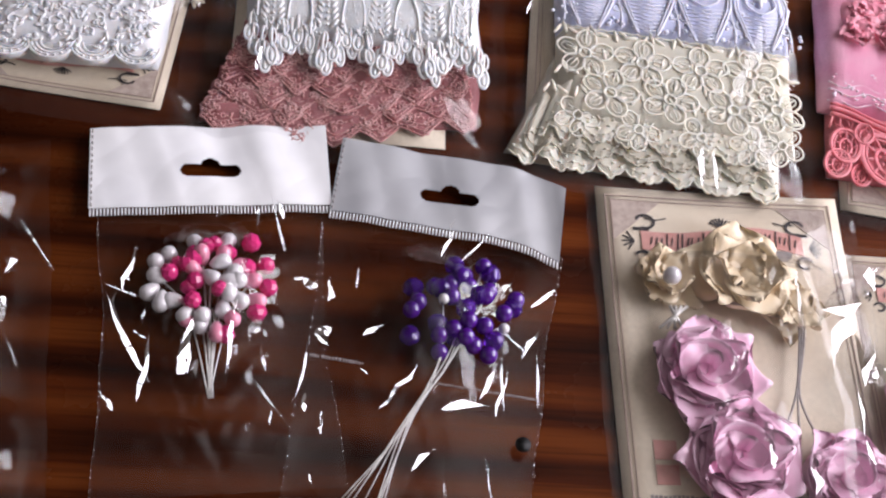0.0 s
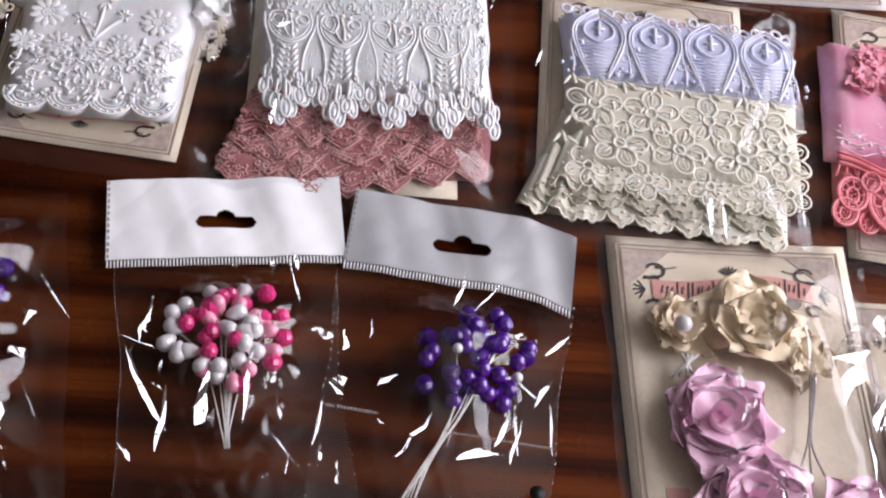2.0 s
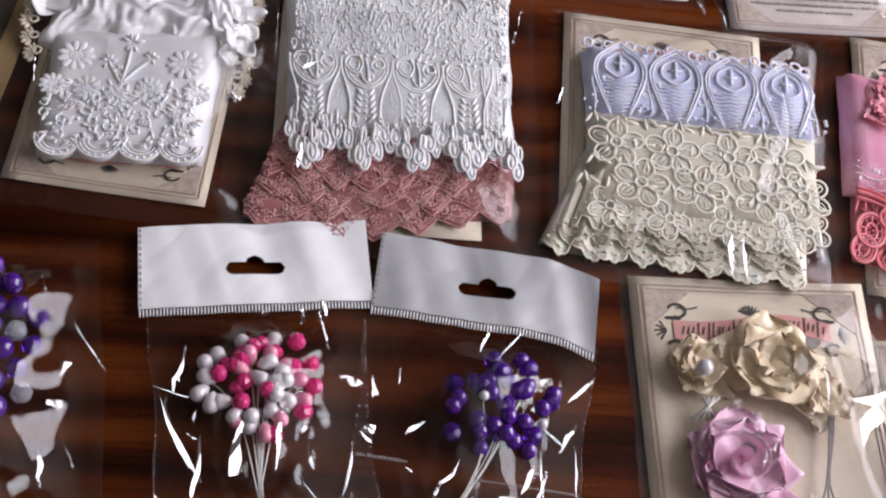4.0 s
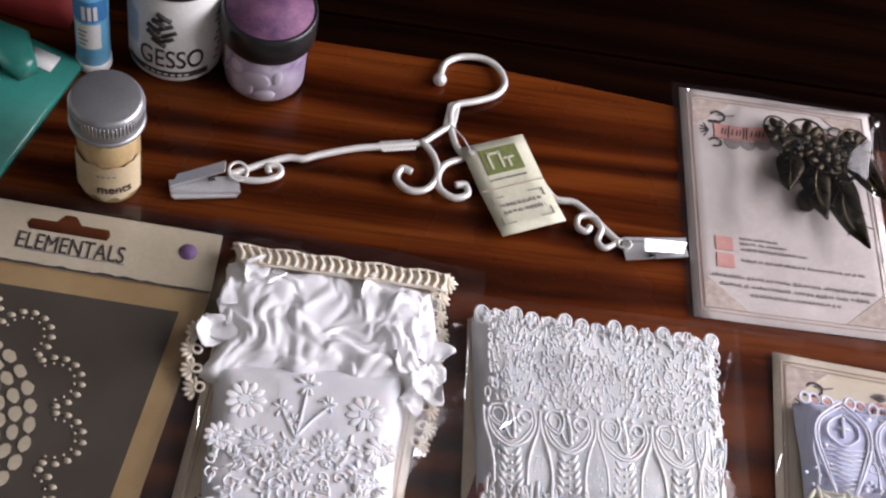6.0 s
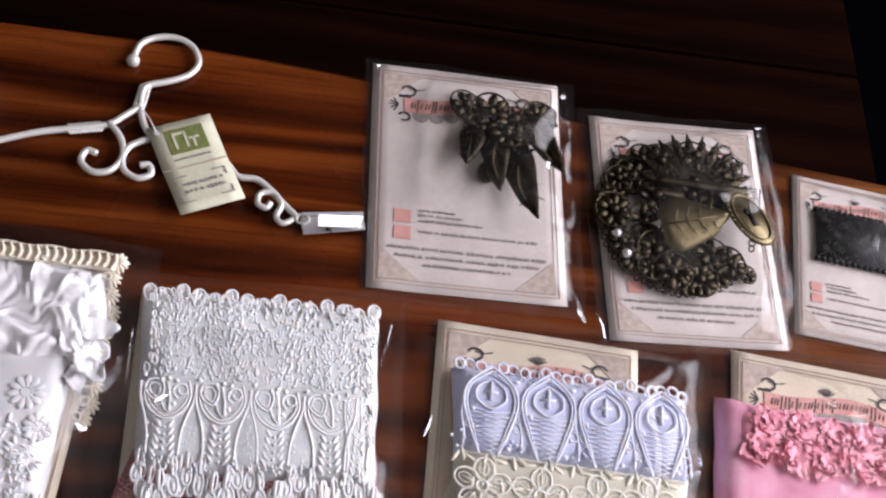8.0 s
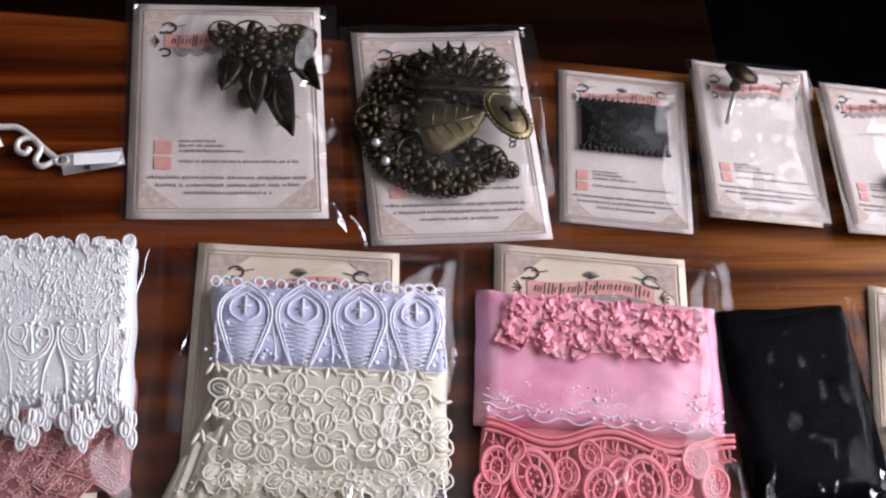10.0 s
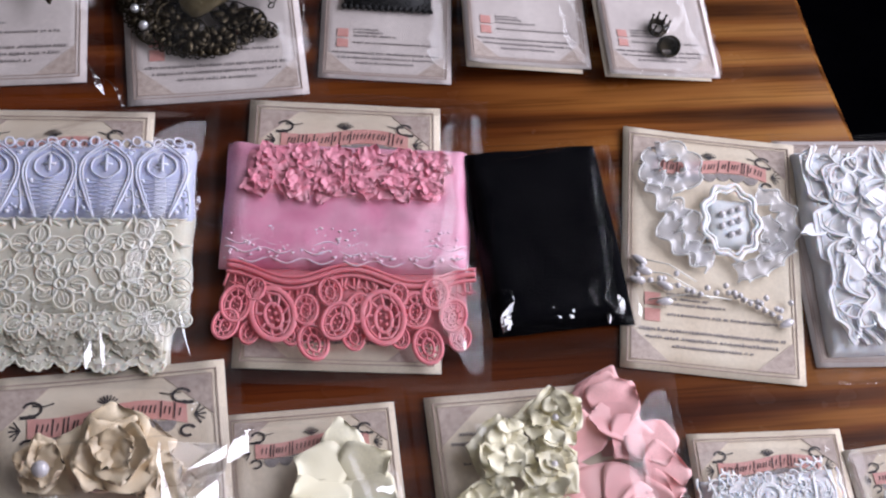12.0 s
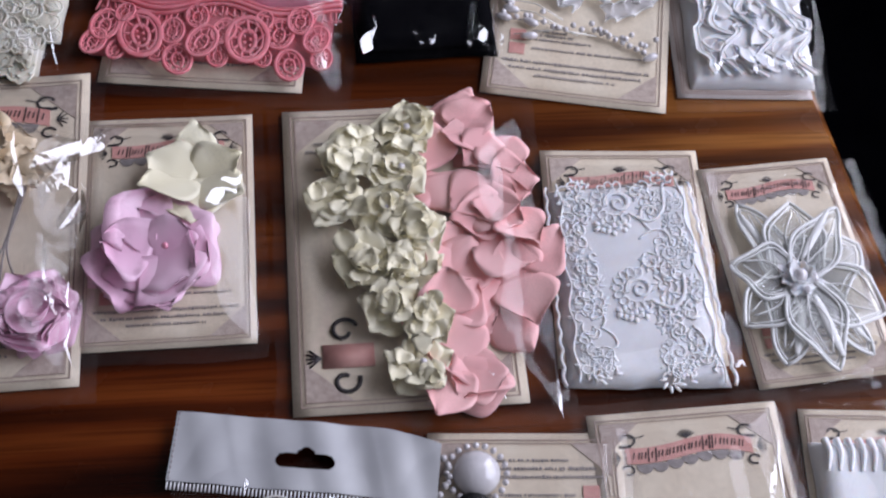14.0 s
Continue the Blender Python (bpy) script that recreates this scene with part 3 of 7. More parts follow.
            on_card(grey, [(cx + 0.045 * w * math.cos(radians(a)), cy + 0.05 * w * math.sin(radians(a))) for a in range(180, 361, 20)], z, 0.0005 + 0.00002 * i)
        part("doily_print", grey, INK_GREY, card, smooth=False)
    if footer:
        ink = Shape()
        for k in range(2):
            y = -h / 2 + (0.42 - 0.095 * k) * w
            pink = Shape()
            bar(pink, -0.37 * w, -0.285 * w, y, 0.075 * w, z, 0.0006)
            part("printed_square", pink, INK_PINK, card, smooth=False)
            words(ink, -0.245 * w, (-0.02 if k == 0 else 0.36) * w, y + 0.012 * w, 0.016 * w, z, rng)
            if k == 0:
                words(ink, -0.245 * w, 0.08 * w, y - 0.02 * w, 0.016 * w, z, rng)
                words(ink, -0.245 * w, -0.06 * w, y + 0.04 * w, 0.014 * w, z, rng)
        for y, a, t in ((0.24, 0.4, 0.019), (0.195, 0.36, 0.019), (0.15, 0.22, 0.017)):
            words(ink, -a * w, a * w, -h / 2 + y * w, t * w, z, rng)
        part("small_print", ink, INK_GREY, card, smooth=False)
    return card


def film_bag(parent, w, h, top, seed, at=(0, 0), rim=0.012, mat=None, crumple=0.0025, nu=36, nv=40, turn=0.0, name="film"):
    """Clear film draped over what lies in the bag: flat at the rim, raised over the middle."""
    def fn(u, v):
        x, y = (u - 0.5) * w, (v - 0.5) * h
        edge = min(min(u, 1 - u) * w, min(v, 1 - v) * h)
        k = smooth01(rim * 0.2, rim * 2.2, edge * (1 + 0.9 * wob(x, y, 16, seed + 2)))
        ridge = abs(wob(x + 0.3 * y, y, 28, seed)) * 1.2 + 0.6 * abs(wob(x, y - 0.4 * x, 62, seed + 4))
        wander = 0.003 * wob(x, y, 22, seed + 9)
        return (x + wander * (1 - k), y + 0.003 * wob(y, x, 22, seed + 7) * (1 - k), 0.003 + (top if not callable(top) else top(x, y)) * k + crumple * ridge * (0.35 + 0.65 * k))
    shape = Shape().sheet(fn, nu, nv)
    ob = part(name, shape, mat or FILM, parent, "clear crinkled plastic", m=pose(at[0], at[1], 0, 0, 0, turn))
    return ob


def glint(shape, x, y, z, size, long, turn, tip, lean, seed):
    """A sharp fold in film: a jagged splinter of facets, standing up from the sheet."""
    rng = random.Random(seed)
    m = pose(x, y, z, tip + rng.uniform(-6, 6), lean + rng.uniform(-5, 5), 0) @ pose(0, 0, 0, 0, 0, turn)
    n = 4
    pts = []
    for k in range(n + 1):
        t = k / n
        half = size * 0.5 * min(1.0, 3.0 * t, 1.4 * (1 - t)) * rng.uniform(0.35, 1.35)
        mid = size * rng.uniform(-0.4, 0.4)
        pts += [m @ Vector((mid - half, (t - 0.5) * long, rng.uniform(-0.08, 0.08) * size)), m @ Vector((mid + half, (t - 0.5) * long, rng.uniform(-0.08, 0.08) * size))]
    shape.add(pts, [(2 * k, 2 * k + 1, 2 * k + 3, 2 * k + 2) for k in range(n)])


# ---- soft bundles, lace motifs and petals ----
def slab(w, h, z0, z1, nu=24, nv=24, seed=1.0, round_=0.012, rough=0.002, at=(0, 0), crush=0.0):
    """A soft folded bundle with rounded sides."""
    def fn(u, v):
        x, y = (u - 0.5) * w, (v - 0.5) * h
        d = min(min(u, 1 - u) * w, min(v, 1 - v) * h)
        k = math.sqrt(max(0.0, 1 - (1 - min(1.0, d / round_)) ** 2))
        return (at[0] + x + 0.0015 * wob(y, x, 40, seed), at[1] + y + 0.0015 * wob(x, y, 40, seed + 3), z0 + 0.0008 + (z1 - z0) * k + (rough * wob(x, y, 45, seed) + crush * (abs(wob(x + 0.4 * y, y, 70, seed + 5)) + 0.5 * abs(wob(x, y - 0.5 * x, 140, seed + 8)))) * k)
    return Shape().cloth(fn, nu, nv, 0.0006)


def stuff(ob):
    return tagged(ob, kind="stuff")


def flower_outline(r, petals=5, cord=0.0009):
    """A lace flower: corded petals round a ringed eye, on a raised ground."""
    s = Shape()
    for k in range(petals):
        a = 2 * math.pi * k / petals + 0.3
        cx, cy = 0.6 * r * math.cos(a), 0.6 * r * math.sin(a)
        s.ring(cx, cy, 0.0012, 0.43 * r, 0.36 * r, cord, a, 12, 5)
        s.tube([(cx * 0.6, cy * 0.6, 0.0016), (cx * 1.35, cy * 1.35, 0.0014)], cord * 0.55, 4)
        s.ring(cx * 1.05, cy * 1.05, 0.0008, 0.24 * r, 0.17 * r, cord * 0.5, a, 10, 4)
    s.ring(0, 0, 0.0016, 0.21 * r, 0.21 * r, cord * 0.9, 0, 10, 5)
    return s


def teardrop(s, x, y, z, w, h, r, turn=0.0, n=5):
    path = []
    for i in range(18):
        a = 2 * math.pi * i / 18
        u, v = w * math.sin(a) * math.sin(a / 2) ** 0.7, -h * math.cos(a)
        path.append((x + u * math.cos(turn) - v * math.sin(turn), y + u * math.sin(turn) + v * math.cos(turn), z))
    return s.tube(path, r, n, True)


def heap(shape, x, y, r, seed, z, petals=14, long=0.014, wide=0.014, curl=0.5):
    """Loose ruffled petals in a heap."""
    rng = random.Random(seed)
    for k in range(petals):
        a, d = rng.uniform(0, 360), r * math.sqrt(rng.random())
        px, py = x + d * math.cos(k * 2.4), y + d * math.sin(k * 2.4)
        shape.petal(pose(px, py, z + rng.uniform(0, 0.004), rng.uniform(-4, 22), rng.uniform(-18, 18), a), long * rng.uniform(0.7, 1.2), wide * rng.uniform(0.7, 1.2), rng.uniform(0.1, 0.5), rng.uniform(-0.1, curl), 4, wave=0.002, seed=seed + k)


def bloom(shape, x, y, z, r, petals, layers, seed, wide=1.0, lift=18, wave=0.003, curl=0.18):
    """A cloth flower: rings of petals, the inner ones smaller and steeper."""
    rng = random.Random(seed)
    for layer in range(layers):
        size = r * (1 - 0.27 * layer)
        for k in range(petals):
            a = 360 * k / petals + 360 / petals * 0.5 * layer + rng.uniform(-9, 9)
            shape.petal(pose(x, y, z + 0.003 * layer + rng.uniform(0, 0.002), lift * (0.25 + 0.7 * layer) + rng.uniform(-5, 9), rng.uniform(-14, 14), a), size * rng.uniform(0.85, 1.12), size * wide * rng.uniform(0.95, 1.35), rng.uniform(-0.06, 0.2), curl * rng.uniform(-0.3, 0.9), 7, wave=wave, seed=seed + k + 7 * layer)


def rosette(shape, x, y, z, r, seed, turns=3.2, tall=0.008):
    """A rolled rose: one ribbon wound from the eye outwards, with opening petals."""
    rng = random.Random(seed)
    n = 46
    def fn(u, v):
        a = 2 * math.pi * turns * u
        rr = r * (0.1 + 0.75 * u) + v * r * 0.22 * (0.3 + u)
        return (x + rr * math.cos(a), y + rr * math.sin(a), z + tall * (1.15 - 0.75 * u) * (0.15 + 0.85 * v) + 0.0016 * wob(a, v, 1.4, seed))
    shape.cloth(fn, n, 3, 0.0004)
    for k in range(6):
        shape.petal(pose(x, y, z, 16, rng.uniform(-10, 10), 60 * k + rng.uniform(-12, 12)), r * 1.05, r * 1.05, 0.3, 0.2, 5, wave=0.003, seed=seed + k)


def pearls(parent, places, r, mat, name="pearl"):
    data = Shape().ball(0, 0, 0, r, nu=12, nv=8).mesh(name, mat)
    for x, y, z in places:
        part(name, data, mat, parent, m=pose(x, y, z))


def shards(parent, rows, seed, slim=1.0):
    """Folds of film that catch the window. rows: x, y, z, width, length, turn."""
    for k, (x, y, z, size, long, turn) in enumerate(rows):
        s = Shape()
        glint(s, x, y, z, size * slim, long * (0.5 + 0.5 * slim), turn, GLINT_TIP, GLINT_LEAN, seed + k)
        part("film_fold", s, FILM_FOLD, parent, "bright creased fold of plastic", smooth=False)


def slivers(parent, n, x0, x1, y0, y1, z, seed):
    """Hair-thin bright creases scattered over crinkled film."""
    rng = random.Random(seed)
    shards(parent, [(rng.uniform(x0, x1), rng.uniform(y0, y1), z, rng.uniform(0.0006, 0.0018), 0.006 + 0.034 * rng.random() ** 2, rng.choice((-35, -12, 8, 20, 40, 75)) + rng.uniform(-9, 9)) for _ in range(n)], seed + 1)


GLINT_TIP, GLINT_LEAN = 8, 29
FILM_FOLD = clear_film("folded_film", (0.97, 0.97, 0.98), 4.5, 0.3, 220.0)


# ---- folded bundles laid out by their four corners ----
def quad(pack_place, bl, br, tr, tl):
    """A map from u, v to the pack's own ground: corners are given on the table."""
    ox, oy, turn = pack_place
    c, s = math.cos(radians(turn)), math.sin(radians(turn))
    own = [((x - ox) * c + (y - oy) * s, -(x - ox) * s + (y - oy) * c) for x, y in (bl, br, tr, tl)]
    def q(u, v):
        a, b, d, e = (1 - u) * (1 - v), u * (1 - v), u * v, (1 - u) * v
        return tuple(a * own[0][i] + b * own[1][i] + d * own[2][i] + e * own[3][i] for i in (0, 1))
    q.w = 0.5 * (math.dist(own[0], own[1]) + math.dist(own[3], own[2]))
    q.h = 0.5 * (math.dist(own[0], own[3]) + math.dist(own[1], own[2]))
    return q


def draped(q, z0, z1, nu, nv, seed, round_=0.012, rough=0.001, ragged=0.0015, billow=0.0):
    """A soft folded bundle over a four-cornered ground, with rounded sides."""
    def fn(u, v):
        x, y = q(u, v)
        d = min(min(u, 1 - u) * q.w, min(v, 1 - v) * q.h)
        k = math.sqrt(max(0.0, 1 - (1 - min(1.0, d / round_)) ** 2))
        puff = 0.0
        if billow:
            wx, wy = x + 0.012 * wob(x, y, 38, seed + 1), y + 0.012 * wob(y, x, 38, seed + 2)
            puff = billow * (1.3 * abs(wob(wx, wy * 1.5, 44, seed)) + 0.55 * abs(wob(wx * 1.4, wy, 105, seed + 6)) - 0.3)
        return (x + ragged * wob(y, x, 60, seed), y + ragged * wob(x, y, 60, seed + 3), z0 + 0.0008 + (z1 - z0) * k + (rough * wob(x, y, 45, seed) + puff) * k)
    return Shape().cloth(fn, nu, nv, 0.0006)


# ---- white lace pack beside the stencil ----
place = (0.116, 0.598, -5.5)
pack = thing("lace_pack", "bag of white embroidered lace, white ruffles and ecru crochet", "lace pack", place[0], place[1], 0, place[2])
printed_card(pack, 0.110, 0.175, 3, upside=True, footer=False)
q = quad(place, (0.069, 0.531), (0.159, 0.531), (0.165, 0.622), (0.067, 0.615))
low = part("embroidered_lace", draped(q, 0.002, 0.0135, 30, 30, 2.0, 0.012), WHITE_NET, pack, "white embroidered lace with a scalloped edge")
rng_w = random.Random(77)
daisy = Shape()
for k in range(11):
    a = 2 * math.pi * k / 11
    daisy.ball(0.006 * math.cos(a), 0.006 * math.sin(a), 0, 0.0035, 0.0019, 0.0013, 8, 5, pose(0, 0, 0, 0, 0, math.degrees(a)))
    daisy.ball(0.0028 * math.cos(a), 0.0028 * math.sin(a), 0.0009, 0.0007, nu=5, nv=4)
daisy.ball(0, 0, 0, 0.0035, 0.0035, 0.0009, 9, 4)
daisy = daisy.mesh("lace_daisy", WHITE_CORD)
for u, v, s in ((0.17, 0.72, 1.15), (0.8, 0.68, 1.1), (0.06, 0.48, 0.85), (0.26, 0.46, 0.95), (0.62, 0.48, 0.85), (0.9, 0.46, 0.9), (0.44, 0.42, 0.7)):
    part("lace_daisy", daisy, WHITE_CORD, low, m=pose(*q(u, v), 0.0147, 0, 0, 40 * u) @ Matrix.Diagonal((s, s, 0.4 * s, 1)))
sprig = Shape()
for u, v, size in ((0.48, 0.84, 1.0), (0.36, 0.68, 0.8), (0.6, 0.72, 0.7), (0.43, 0.6, 0.7)):
    x, y = q(u, v)
    for a in (20, 75, 110, 160, 250, 300):
        sprig.ball(x + 0.0042 * size * math.cos(radians(a)), y + 0.0042 * size * math.sin(radians(a)), 0.0148, 0.0028 * size, 0.0011 * size, 0.001, 7, 4, pose(0, 0, 0, 0, 0, a))
for pts in (((0.48, 0.82), (0.47, 0.66), (0.45, 0.5)), ((0.36, 0.68), (0.41, 0.58), (0.45, 0.5)), ((0.6, 0.7), (0.53, 0.62), (0.46, 0.52))):
    sprig.tube(bend([(*q(*p), 0.0148) for p in pts]), 0.0009, 5)
part("lace_sprig", sprig, WHITE_CORD, low)
net = Shape()
for k in range(190):
    x, y = q(rng_w.uniform(0.03, 0.97), 0.02 + 0.5 * rng_w.random())
    a = rng_w.uniform(0, 180)
    net.ball(x, y, 0.0146, rng_w.uniform(0.0016, 0.0034), rng_w.uniform(0.0008, 0.0014), 0.0008, 7, 4, pose(0, 0, 0, 0, 0, a))
for k in range(46):
    x, y = q(rng_w.uniform(0.03, 0.97), rng_w.uniform(0.1, 0.5))
    net.tube(spiral(x, y, 0.0148, rng_w.uniform(0.0025, 0.0042), 0.9, rng_w.uniform(0, 360), 1, 10, 0.35), 0.0006, 4)
stuff(part("lace_stitching", net, WHITE_CORD, low))
for k in range(4):
    s = Shape()
    cx, cy = q(0.135 + 0.243 * k, 0.07)
    for j, rr in enumerate((0.0122, 0.0104, 0.0082, 0.0058)):
        s.tube(arc(cx, cy, 0.0135 - 0.0003 * j, rr, rr * 0.95, 175, 365, 14), 0.0008, 5)
    s.prism([(cx + 0.012 * math.cos(radians(a)), cy + 0.0116 * math.sin(radians(a))) for a in range(180, 361, 12)], 0.009, 0.0126)
    for j in range(9):
        a = radians(188 + 20.5 * j)
        s.ball(cx + 0.0105 * math.cos(a), cy + 0.0100 * math.sin(a), 0.0135, 0.0011, nu=6, nv=4)
    part("scallop", s, WHITE_CORD, low)
q = quad(place, (0.062, 0.607), (0.181, 0.612), (0.180, 0.671), (0.066, 0.675))
top = part("ruffled_ribbon", draped(q, 0.002, 0.0165, 110, 74, 5.0, 0.02, 0.002, 0.006, 0.0062), RUFFLE, pack, "loose white chiffon ruffles")
ruffle, rng = Shape(), random.Random(8)
for u, v, size in ((0.05, 0.25, 1.2), (0.1, 0.6, 1.1), (0.9, 0.72, 1.2), (0.96, 0.45, 1.1), (0.9, 0.2, 1.0), (0.72, 0.8, 1.0), (0.18, 0.85, 0.9), (0.97, 0.02, 0.9), (0.93, -0.12, 0.8)):
    for k in range(2):
        ruffle.petal(pose(*q(u, v), 0.012 + 0.002 * k, rng.uniform(0, 10), rng.uniform(-8, 8), rng.uniform(0, 360)), 0.015 * size, 0.021 * size, rng.uniform(0.02, 0.12), 0.03, 9, wave=0.005, seed=7 * u + 3 * v + k)
stuff(part("ruffle", ruffle, RUFFLE, top))
crochet = Shape()
q = quad(place, (0.071, 0.670), (0.181, 0.668), (0.182, 0.683), (0.065, 0.685))
crochet.cloth(lambda u, v: (*q(u, v), 0.0165 - 0.012 * smooth01(0.6, 1.0, v)), 14, 6)
for v in (0.06, 0.72):
    crochet.tube([(*q(i / 30, v + 0.05 * math.sin(i)), 0.0168 - 0.004 * smooth01(0.6, 1.0, v)) for i in range(31)], 0.0009, 5)
for i in range(24):
    u = (i + 0.3) / 24
    crochet.tube(bend([(*q(u, 0.08), 0.017), (*q(u + 0.02, 0.35), 0.0174), (*q(u + 0.012, 0.7), 0.0165)], 4), 0.0011, 5)
part("crochet_band", crochet, ECRU, pack, "ecru crochet trim along the top edge")
side = Shape()
for (xa, ya), (xb, yb), n, hand in (((0.181, 0.676), (0.173, 0.583), 11, 1), ((0.056, 0.628), (0.057, 0.600), 4, -1)):
    for k in range(n):
        t = k / (n - 1)
        x, y = quad(place, *[(xa + (xb - xa) * t + 0.002 * math.sin(5 * k), ya + (yb - ya) * t)] * 4)(0, 0)
        for j in range(6):
            a = radians(hand * (-75 + 30 * j) + (0 if hand > 0 else 180))
            side.ball(x + 0.0035 * math.cos(a), y + 0.0042 * math.sin(a), 0.008 + 0.004 * math.cos(k), 0.0036, 0.0013, 0.0014, 7, 5, pose(0, 0, 0, 0, hand * 25, math.degrees(a)))
        side.ring(x - 0.002 * hand, y, 0.0105 + 0.003 * math.cos(k), 0.0022, 0.0026, 0.0008, k, 9, 5)
stuff(part("crochet_edge", side, ECRU, pack))
film_bag(pack, 0.15, 0.205, lambda x, y: 0.021 if y > 0.01 else 0.016, 3, (0.004, 0.0), 0.02, crumple=0.0025)
shards(pack, [(0.058, -0.016, 0.008, 0.006, 0.014, -50), (0.062, 0.082, 0.017, 0.004, 0.005, 0), (0.046, 0.058, 0.022, 0.002, 0.012, 30), (-0.03, 0.06, 0.021, 0.0015, 0.016, -40), (-0.052, -0.02, 0.013, 0.0015, 0.02, 12)], 31)

# ---- silver-white and dusty rose lace pack ----
place = (0.262, 0.580, 0.0)
pack = thing("lace_pack", "bag of silvery white lace folded over dusty rose scalloped lace", "lace pack", place[0], place[1], 0, 0)
part("backing_card", Shape().cloth(lambda u, v: (-0.066 + 0.118 * u, -0.084 + 0.166 * v, 0.0015), 4, 4), PAPER, pack)
q = quad(place, (0.183, 0.501), (0.331, 0.509), (0.334, 0.575), (0.203, 0.575))
rose = part("rose_lace", draped(q, 0.0015, 0.0042, 40, 26, 7.0, 0.02, 0.0008), ROSE, pack, "dusty rose lace with a zigzag scalloped edge")
threads, rng = Shape(), random.Random(5)
for layer in range(6):
    def edge(u, v, layer=layer):
        x, y = q(min(1.0, 0.015 * layer + (1 - 0.02 * layer) * u), 0.0)
        zig = abs(((u * 7.0 + 0.5 * layer + 0.35 * wob(u * 6, layer, 1.0, 4)) % 1.0) * 2 - 1)
        dip = -0.012 * math.sin(math.pi * min(1.0, 0.1 + u)) ** 1.4
        up = 0.0095 * layer + dip + 0.0085 * zig * (1 - v) - 0.004 + 0.019 * v
        return (x + 0.14 * up * (1 - 2 * u) + 0.0012 * wob(u * 12, v, 1.0, layer), y + up, 0.0045 + 0.0016 * layer + 0.0022 * v + 0.0014 * wob(x, v * 0.03, 70, layer))
    s = Shape().cloth(edge, 98, 5, 0.0007)
    part("scalloped_layer", s, ROSE, rose)
    for v, r in ((0.0, 0.0006), (0.16, 0.00035), (0.34, 0.0004)):
        threads.tube([Vector(edge(i / 98, v)) + Vector((0, 0, 0.0004)) for i in range(99)], r, 4)
    for i in range(270):
        p = Vector(edge(rng.random(), rng.uniform(0.02, 0.75)))
        if i % 3:
            threads.ball(p.x, p.y, p.z + 0.0005, rng.uniform(0.0007, 0.0013), rng.uniform(0.0005, 0.0008), 0.0005, 6, 4, pose(0, 0, 0, 0, 0, rng.uniform(0, 180)))
        else:
            threads.ring(p.x, p.y, p.z + 0.0004, 0.0016, 0.0012, 0.0004, i, 7, 4)
stuff(part("rose_stitching", threads, ROSE_CORD, rose))
q = quad(place, (0.204, 0.551), (0.3335, 0.549), (0.332, 0.659), (0.197, 0.661))
white = part("silvery_lace", draped(q, 0.004, 0.0195, 40, 36, 9.0, 0.014, 0.0012), SILVER_NET, pack, "silvery white embroidered lace with looped fringe")
PITCH, MOTIF_X = 0.0292, [0.217 - 0.262 + 0.0292 * k for k in range(4)] + [0.321 - 0.262]
motif = Shape()
for off, r in ((0.0, 0.0007), (0.0015, 0.0005)):
    motif.tube(bend([(-0.0105 + off, 0.0125 - off, 0), (-0.0122 + off, 0.004, 0), (-0.0085 + off, -0.005 + off, 0), (0, -0.0098 + off, 0), (0.0085 - off, -0.005 + off, 0), (0.0122 - off, 0.004, 0), (0.0105 - off, 0.0125 - off, 0)]), r, 5)
motif.tube(spiral(0.0072, 0.0068, 0.0003, 0.005, 1.25, 250, -1, 20, 0.3), 0.0006, 5)
teardrop(motif, -0.0068, 0.0062, 0.0003, 0.0062, 0.0066, 0.0006, 0.25)
teardrop(motif, -0.0068, 0.0062, 0.0003, 0.0036, 0.0042, 0.0004, 0.25)
motif.tube(bend([(-0.0005, 0.011, 0.0003), (0.0012, 0.003, 0.0004), (0.0016, -0.0055, 0.0003)]), 0.0008, 5)
motif.tube(bend([(-0.0035, 0.001, 0.0003), (-0.001, -0.0045, 0.0003), (0.001, -0.006, 0.0003)]), 0.0006, 5)
for x, y in ((0.0, 0.0135), (0.0042, 0.0125), (-0.0128, 0.0145), (0.0035, -0.001), (-0.0038, 0.0125)):
    motif.ball(x, y, 0.0002, 0.0014, 0.0014, 0.001, 7, 4)
for k in range(5):
    for s in (-1, 1):
        motif.ball(s * (0.0032 + 0.0004 * k), -0.0125 - 0.0042 * k, 0, 0.0032, 0.0011, 0.0008, 7, 4, pose(0, 0, 0, 0, 0, s * 58))
    motif.ball(0.0002, -0.0145 - 0.0042 * k, 0.0002, 0.001, nu=6, nv=4)
for s in (-1, 1):
    motif.tube(bend([(s * 0.0146, 0.011, 0), (s * 0.0138, 0.001, 0), (s * 0.011, -0.008, 0), (s * 0.0088, -0.018, 0), (s * 0.0082, -0.03, 0)]), 0.00075, 5)
motif = motif.mesh("scroll_motif", SILVER_CORD)
for k, x in enumerate(MOTIF_X):
    part("scroll_motif", motif, SILVER_CORD, white, m=pose(x, 0.0105 - 0.0006 * k, 0.0206 if k < 4 else 0.0198, 0, 0 if k < 4 else 8, 3 * math.sin(3 * k)) @ Matrix.Diagonal((1.0 if k < 4 else 0.62, 1, 1, 1)))
upper, rng = Shape(), random.Random(11)
